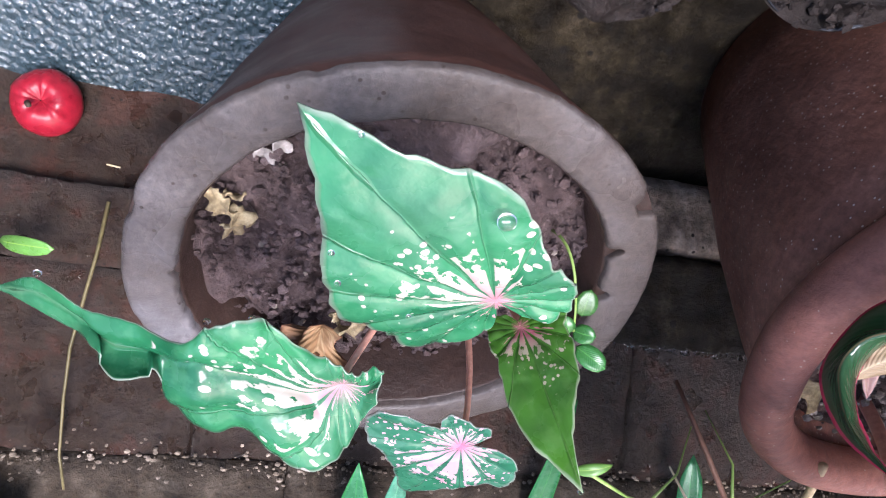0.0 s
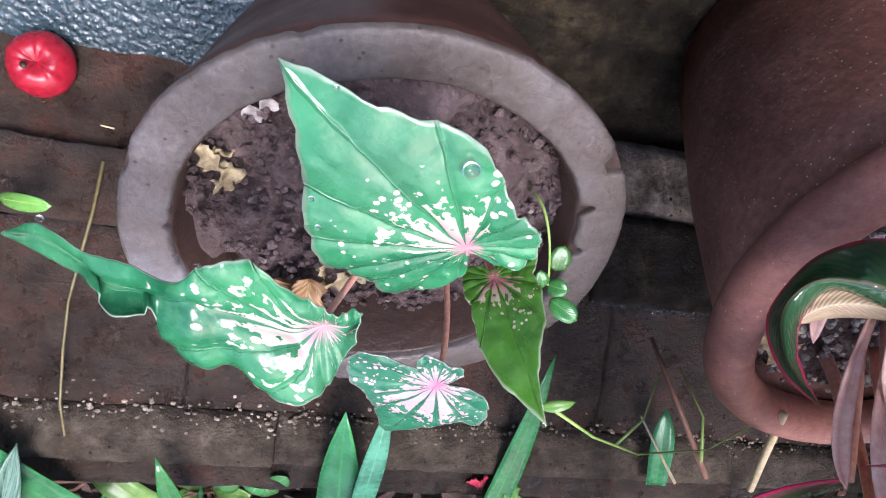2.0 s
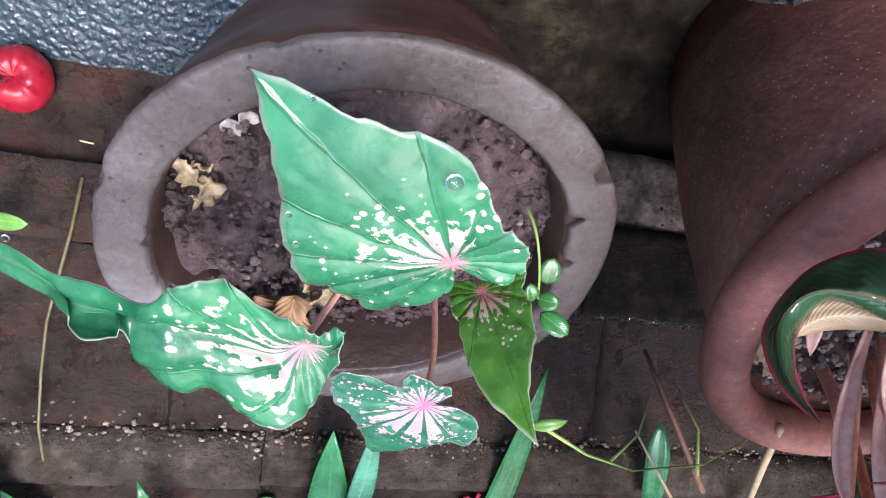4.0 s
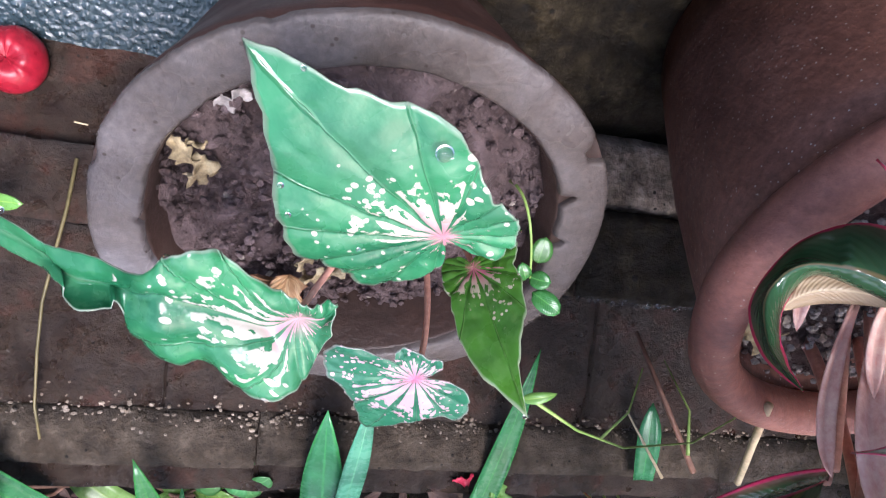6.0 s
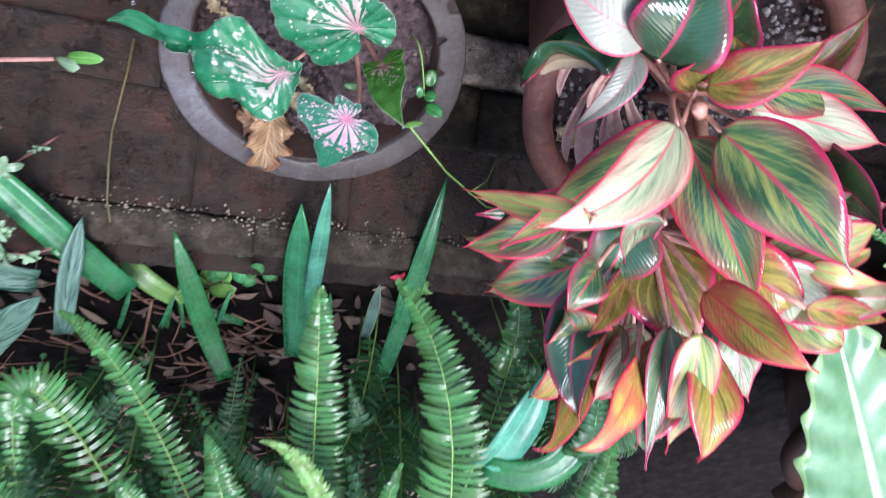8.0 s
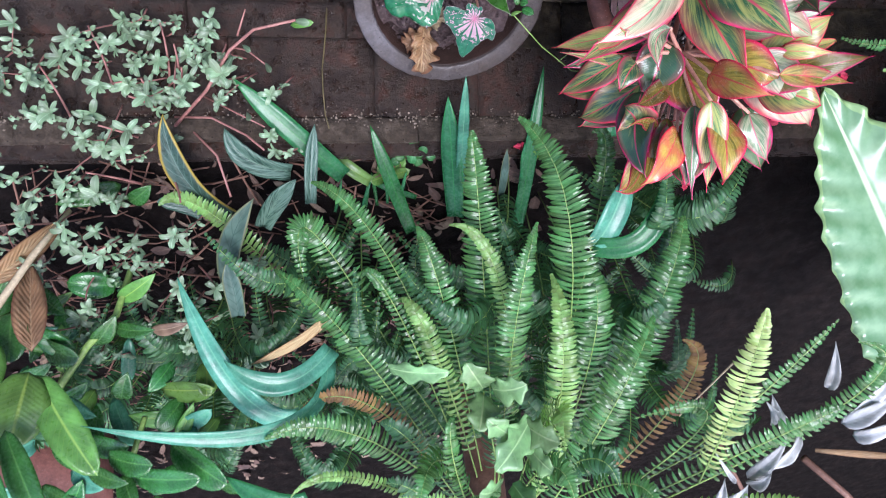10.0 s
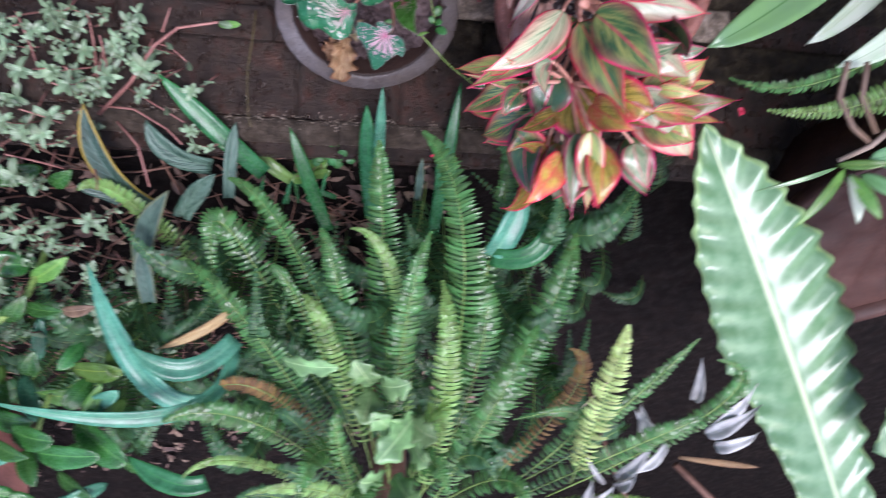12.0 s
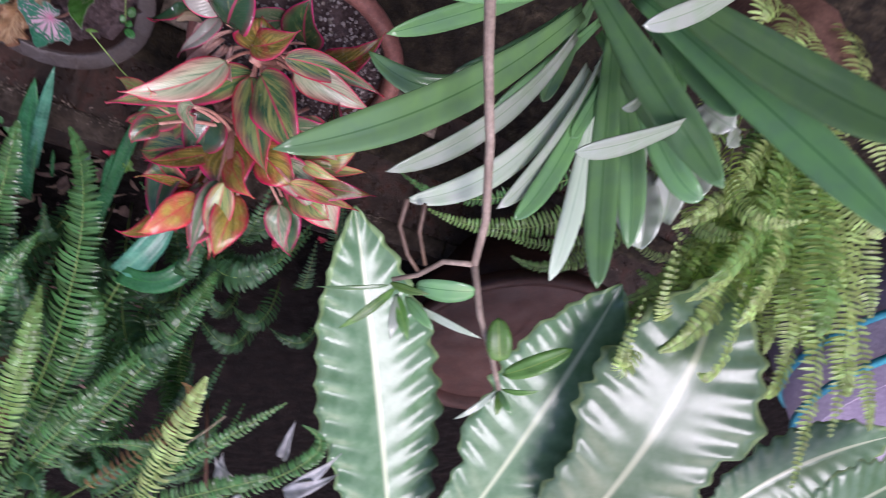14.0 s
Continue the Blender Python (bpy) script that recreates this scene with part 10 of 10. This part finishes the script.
# more clay and plastic in the bed behind
def bed_pot(x, y, r, h, material, label, band=None):
    p = empty("flower_pot", (x, y, BED_Z - 0.01), label, "flower pot")
    part("body", lathe([(r * 0.7, 0.0), (r * 0.72, 0.0), (r * 0.95, h - 0.03), (r * 0.9, h - 0.035), (r * 0.84, h - 0.08)], 64, 0.02, x), material, p)
    part("rim", lathe([(r * 0.9, h - 0.036), (r * 0.96, h - 0.036), (r * 1.03, h - 0.028), (r * 1.04, h - 0.008), (r, h), (r * 0.93, h - 0.004), (r * 0.9, h - 0.03)], 64, 0.02, x), band or material, p)
    part("soil", disc(r * 0.9, h - 0.022, 0.014, x * 9, 56, 14), CLAY, p, "dark soil inside")
    return p


bed_pot(0.88, -0.83, 0.25, 0.2, CLAY, "broad dark red clay pot under fern fronds")
bed_pot(-1.22, -1.12, 0.26, 0.36, RED_CLAY, "large weathered red clay pot at back of bed")
LILAC = rough_surface("faded_lilac_plastic", [(0.3, (0.3, 0.24, 0.33)), (0.7, (0.42, 0.36, 0.45))], 6, (0.3, 0.5), 0.15, 0.001, 120)
CYAN = rough_surface("cyan_plastic", [(0.3, (0.05, 0.42, 0.55)), (0.7, (0.1, 0.6, 0.7))], 8, (0.3, 0.45), 0.1, 0.001, 120)
tub = empty("plastic_tub", (1.83, -0.72, BED_Z - 0.01), "faded lilac plastic tub with cyan bands", "tub")
part("body", lathe([(0.2, 0.0), (0.23, 0.0), (0.27, 0.36), (0.262, 0.36), (0.225, 0.02)], 72, 0.005, 1.0), LILAC, tub)
for z in (0.2, 0.3):
    hoop = lathe([(0.23 + 0.111 * z, z), (0.24 + 0.111 * z, z + 0.002), (0.24 + 0.111 * z, z + 0.016), (0.23 + 0.111 * z, z + 0.018)], 72, 0.0, 1.0)
    hoop.faces.ensure_lookup_table()
    bmesh.ops.delete(hoop, geom=[hoop.faces[-1]], context='FACES_ONLY')
    part("band", hoop, CYAN, tub, "bright cyan band")

# chips and scraps on the pot soil
rng = random.Random(5)
for k in range(26):
    a, r = rng.uniform(0, 6.283), 0.1 * math.sqrt(rng.random())
    s = rng.uniform(0.0012, 0.0038)
    bm = bmesh.new()
    bmesh.ops.create_icosphere(bm, subdivisions=1, radius=s)
    for v in bm.verts:
        v.co = Vector((v.co.x * rng.uniform(0.7, 1.6), v.co.y * rng.uniform(0.6, 1.2), v.co.z * 0.45))
    c = tagged(part("soil_chip", bm, CHIP, smooth=False), "pale stone chip lying on pot soil", "chip", "chips on the pot soil")
    c.matrix_world = pose(POT1[0] + r * math.cos(a), POT1[1] + r * math.sin(a), 0.033, rng.uniform(-30, 30), rng.uniform(-30, 30), rng.uniform(0, 360))
for k in range(40):
    a, r = rng.uniform(0, 6.283), 0.125 * math.sqrt(rng.random())
    s = rng.uniform(0.0015, 0.004)
    bm = bmesh.new()
    bmesh.ops.create_icosphere(bm, subdivisions=1, radius=s)
    for v in bm.verts:
        v.co = Vector((v.co.x * rng.uniform(0.7, 1.6), v.co.y * rng.uniform(0.6, 1.2), v.co.z * 0.5))
    c = tagged(part("soil_chip", bm, CHIP, smooth=False), "pale gravel chip lying on pot soil", "chip", "chips on the red pot's soil")
    c.matrix_world = pose(POT2[0] + r * math.cos(a), POT2[1] + r * math.sin(a), 0.093, rng.uniform(-30, 30), rng.uniform(-30, 30), rng.uniform(0, 360))


def scrap(name, material, at, size, turn, label, category, wave=0.12, shape=w_oval, tilt=(0, 0)):
    bm = grid_leaf((-size / 2, 0, 0), (0, 0, size * 0.12), (size / 2, 0, 0), (0, 0, 1), size * 0.55, shape, 18, 8, 0.2, wave, 1.8, 20, size * 500, ragged=0.9)
    ob = tagged(thick(part(name, bm, material), 0.0006), label, category)
    ob.matrix_world = pose(*at, tilt[0], tilt[1], turn)
    return ob


SCRAP = rough_surface("pale_dead_leaf", [(0.3, (0.12, 0.085, 0.05)), (0.5, (0.27, 0.21, 0.12)), (0.7, (0.45, 0.38, 0.25))], 110, (0.5, 0.8), 0.8, 0.002, 320)
for x, y, z, size, turn, tilt in ((-0.084, -0.236, 0.046, 0.026, 70, 20), (-0.087, -0.222, 0.049, 0.02, 120, -15), (-0.079, -0.216, 0.05, 0.013, 10, 30), (-0.03, -0.318, 0.05, 0.034, 35, 15), (-0.018, -0.31, 0.05, 0.024, 120, -25), (-0.041, -0.31, 0.048, 0.02, 80, 30)):
    scrap("dead_leaf", SCRAP, (x, y, z), size, turn, "torn pale yellow dead leaf on pot soil", "leaf", 0.25, tilt=(tilt, -tilt))
scrap("dead_leaf", GRAVEL, (-0.058, -0.195, 0.045), 0.018, 20, "crumpled pale leaf scrap on pot soil", "leaf", 0.25)
scrap("dead_leaf", SCRAP, (0.023, -0.208, 0.045), 0.014, 60, "pale straw scrap on pot soil", "leaf", 0.05)
scrap("dead_leaf", SCRAP, (0.235, -0.345, 0.1), 0.034, 150, "pale crumpled leaf scrap on pot soil", "leaf", 0.25)

# fallen red petals and a yellow leaf in the shade of the bed
for k, (x, y, z, s) in enumerate([(0.42, -0.66, 0.075, 0.03), (0.5, -0.64, 0.08, 0.036), (0.36, -0.75, 0.075, 0.028), (0.45, -0.72, 0.075, 0.022), (0.06, -0.56, 0.085, 0.02), (-0.5, -0.7, 0.09, 0.025), (0.62, -0.58, 0.07, 0.02), (0.3, -0.7, 0.08, 0.02)]):
    scrap("fallen_petal", PETAL, (x, y, z), s, 50 * k, "fallen crimson petal on dark soil", "petal", 0.2)["group"] = "fallen petals in the bed"
scrap("dead_leaf", BROAD_LIGHT, (0.09, -0.58, 0.09), 0.03, 80, "small yellow dead leaf on soil", "leaf", 0.2)

# crumbs of earth on the pot soil
for at, rad, z, count in (((POT1[0], POT1[1]), 0.109, 0.0375, 1700), ((POT2[0], POT2[1]), 0.132, 0.091, 600), ((0.113, -0.118), 0.043, 0.002, 260), ((0.224, -0.112), 0.058, 0.004, 420)):
    bm = bmesh.new()
    for k in range(count):
        a, r = rng.uniform(0, 6.283), rad * math.sqrt(rng.random())
        g = bmesh.ops.create_icosphere(bm, subdivisions=1, radius=rng.uniform(0.0009, 0.0044) * rng.uniform(0.2, 1))
        for v in g["verts"]:
            v.co *= 1 + 0.6 * noise.noise(v.co * 300 + Vector((k, 0, 0)))
        bmesh.ops.transform(bm, matrix=pose(at[0] + r * math.cos(a), at[1] + r * math.sin(a), z + (0.087 * r * math.sin(a) if rad > 0.1 and z < 0.05 else 0.0) + rng.uniform(-0.006, 0.003), 0, 0, rng.uniform(0, 360)) @ Matrix.Diagonal((1.2, 0.9, 0.7, 1)), verts=g["verts"])
    tagged(part("soil_crumbs", bm, SOIL if rad > 0.08 else NURSERY_SOIL, smooth=False), "crumbly clods of damp brown potting soil", "soil", kind="stuff")

bm = bmesh.new()
for k in range(900):
    a, r = rng.uniform(0, 6.283), 0.132 * math.sqrt(rng.random())
    g = bmesh.ops.create_icosphere(bm, subdivisions=1, radius=rng.uniform(0.0012, 0.0032))
    for v in g["verts"]:
        v.co *= 1 + 0.5 * noise.noise(v.co * 400 + Vector((k, 3, 0)))
    bmesh.ops.translate(bm, vec=(POT2[0] + r * math.cos(a), POT2[1] + r * math.sin(a), 0.094 + rng.uniform(-0.004, 0.003)), verts=g["verts"])
tagged(part("gravel", bm, GRAVEL, smooth=False), "pale grey gravel mixed into pot soil", "gravel", kind="stuff")

# leaf litter and straw on the bed: too many to count
bm = bmesh.new()
rng = random.Random(21)
for k in range(900):
    x, y = rng.uniform(-1.3, 0.1), rng.uniform(-1.6, -0.44)
    if y > -0.53 - 0.278 * x:
        continue
    z = ground_height(x, y) + rng.uniform(0.004, 0.016)
    a, s = rng.uniform(0, 6.283), rng.uniform(0.012, 0.045)
    d = Vector((math.cos(a), math.sin(a), rng.uniform(-0.25, 0.25)))
    grid_leaf(Vector((x, y, z)) - d * s / 2, Vector((x, y, z + 0.003)), Vector((x, y, z)) + d * s / 2, (rng.uniform(-0.5, 0.5), rng.uniform(-0.5, 0.5), 1), s * rng.uniform(0.12, 0.5), w_oval, 5, 2, 0.2, 0.1, 1.3, 0, k, bm)
LITTER = leaf_mat("leaf_litter", (0.13, 0.075, 0.055), (0.18, 0.11, 0.08), None, 0, (0.6, (0.26, 0.18, 0.13), 0.3), 0.7, 0.1)
tagged(part("leaf_litter", bm, LITTER), "brown leaf litter and straw on dark soil", "litter", kind="stuff")

# straw and twigs strewn over the bed
bm = bmesh.new()
for k in range(420):
    x, y = rng.uniform(-1.1, -0.1), rng.uniform(-1.1, -0.4)
    if y > -0.56 - 0.278 * x:
        continue
    a, s = rng.uniform(0, 3.14), rng.uniform(0.03, 0.12)
    z = ground_height(x, y) + rng.uniform(0.006, 0.03)
    d = Vector((math.cos(a), math.sin(a), rng.uniform(-0.15, 0.25))) * s
    o = Vector((x, y, z))
    t = tube([o - d / 2, o + Vector((0, 0, 0.006)), o + d / 2], [rng.uniform(0.0008, 0.0022)] * 3, 5)
    me = bpy.data.meshes.new("one_twig")
    t.to_mesh(me)
    t.free()
    bm.from_mesh(me)
    bpy.data.meshes.remove(me)
tagged(part("straw_litter", bm, ROOT), "thin dry stalks and twigs strewn on soil", "litter", kind="stuff")

# mortar crumbs along the worn edge
bm = bmesh.new()
for k in range(1500):
    m = wall_pose(rng.uniform(-0.75, 0.6), rng.gauss(0.081, 0.008), -0.0004)
    g = bmesh.ops.create_icosphere(bm, subdivisions=1, radius=0.0006 + 0.0022 * rng.random() ** 2)
    bmesh.ops.transform(bm, matrix=m @ pose(0, 0, 0, rng.uniform(0, 360), rng.uniform(0, 360), 0) @ Matrix.Diagonal((1, 0.8, 0.6, 1)), verts=g["verts"])
tagged(part("mortar_crumbs", bm, GRIT, smooth=False), "crumbly pale mortar grit along brick edge", "grit", kind="stuff")

# water drops
WATER, nt, ln, p = mat("water")
p.inputs["Transmission Weight"].default_value, p.inputs["Roughness"].default_value, p.inputs["IOR"].default_value = 1.0, 0.02, 1.33
bm = bmesh.new()
for k in range(90):
    a = rng.uniform(0.165, 0.33)
    g = bmesh.ops.create_icosphere(bm, subdivisions=2, radius=rng.uniform(0.0009, 0.0021))
    bmesh.ops.translate(bm, vec=wall_pose(a, -0.037 + 0.002 * rng.uniform(-1, 1), 0.0075).translation, verts=g["verts"])
tagged(part("water_drops", bm, WATER), "row of small water drops along a brick", "water drops", kind="stuff")
bm = bmesh.new()
for at, r in (((-0.073, -0.196, 0.145), 0.0015), ((-0.057, -0.197, 0.144), 0.0013), ((-0.126, -0.174, 0.137), 0.0015), ((-0.094, -0.224, 0.154), 0.0015), ((-0.045, -0.258, 0.172), 0.0012), ((0.019, -0.13, 0.147), 0.0013), ((0.064, -0.2, 0.14), 0.0014), ((-0.023, -0.155, 0.154), 0.0012), ((0.031, -0.141, 0.159), 0.0032), ((0.063, -0.257, 0.192), 0.0014), ((0, -0.188, 0.155), 0.0010), ((0.045, -0.165, 0.148), 0.0010), ((-0.01, -0.114, 0.149), 0.0010), ((0.011, -0.136, 0.145), 0.0012), ((-0.022, -0.165, 0.158), 0.0012)):
    g = bmesh.ops.create_icosphere(bm, subdivisions=2, radius=r)
    bmesh.ops.transform(bm, matrix=Matrix.Translation(at) @ Matrix.Diagonal((1, 1, 0.8, 1)), verts=g["verts"])
tagged(part("leaf_drops", bm, WATER), "clear water drops on the caladium leaves", "water drops", kind="stuff")
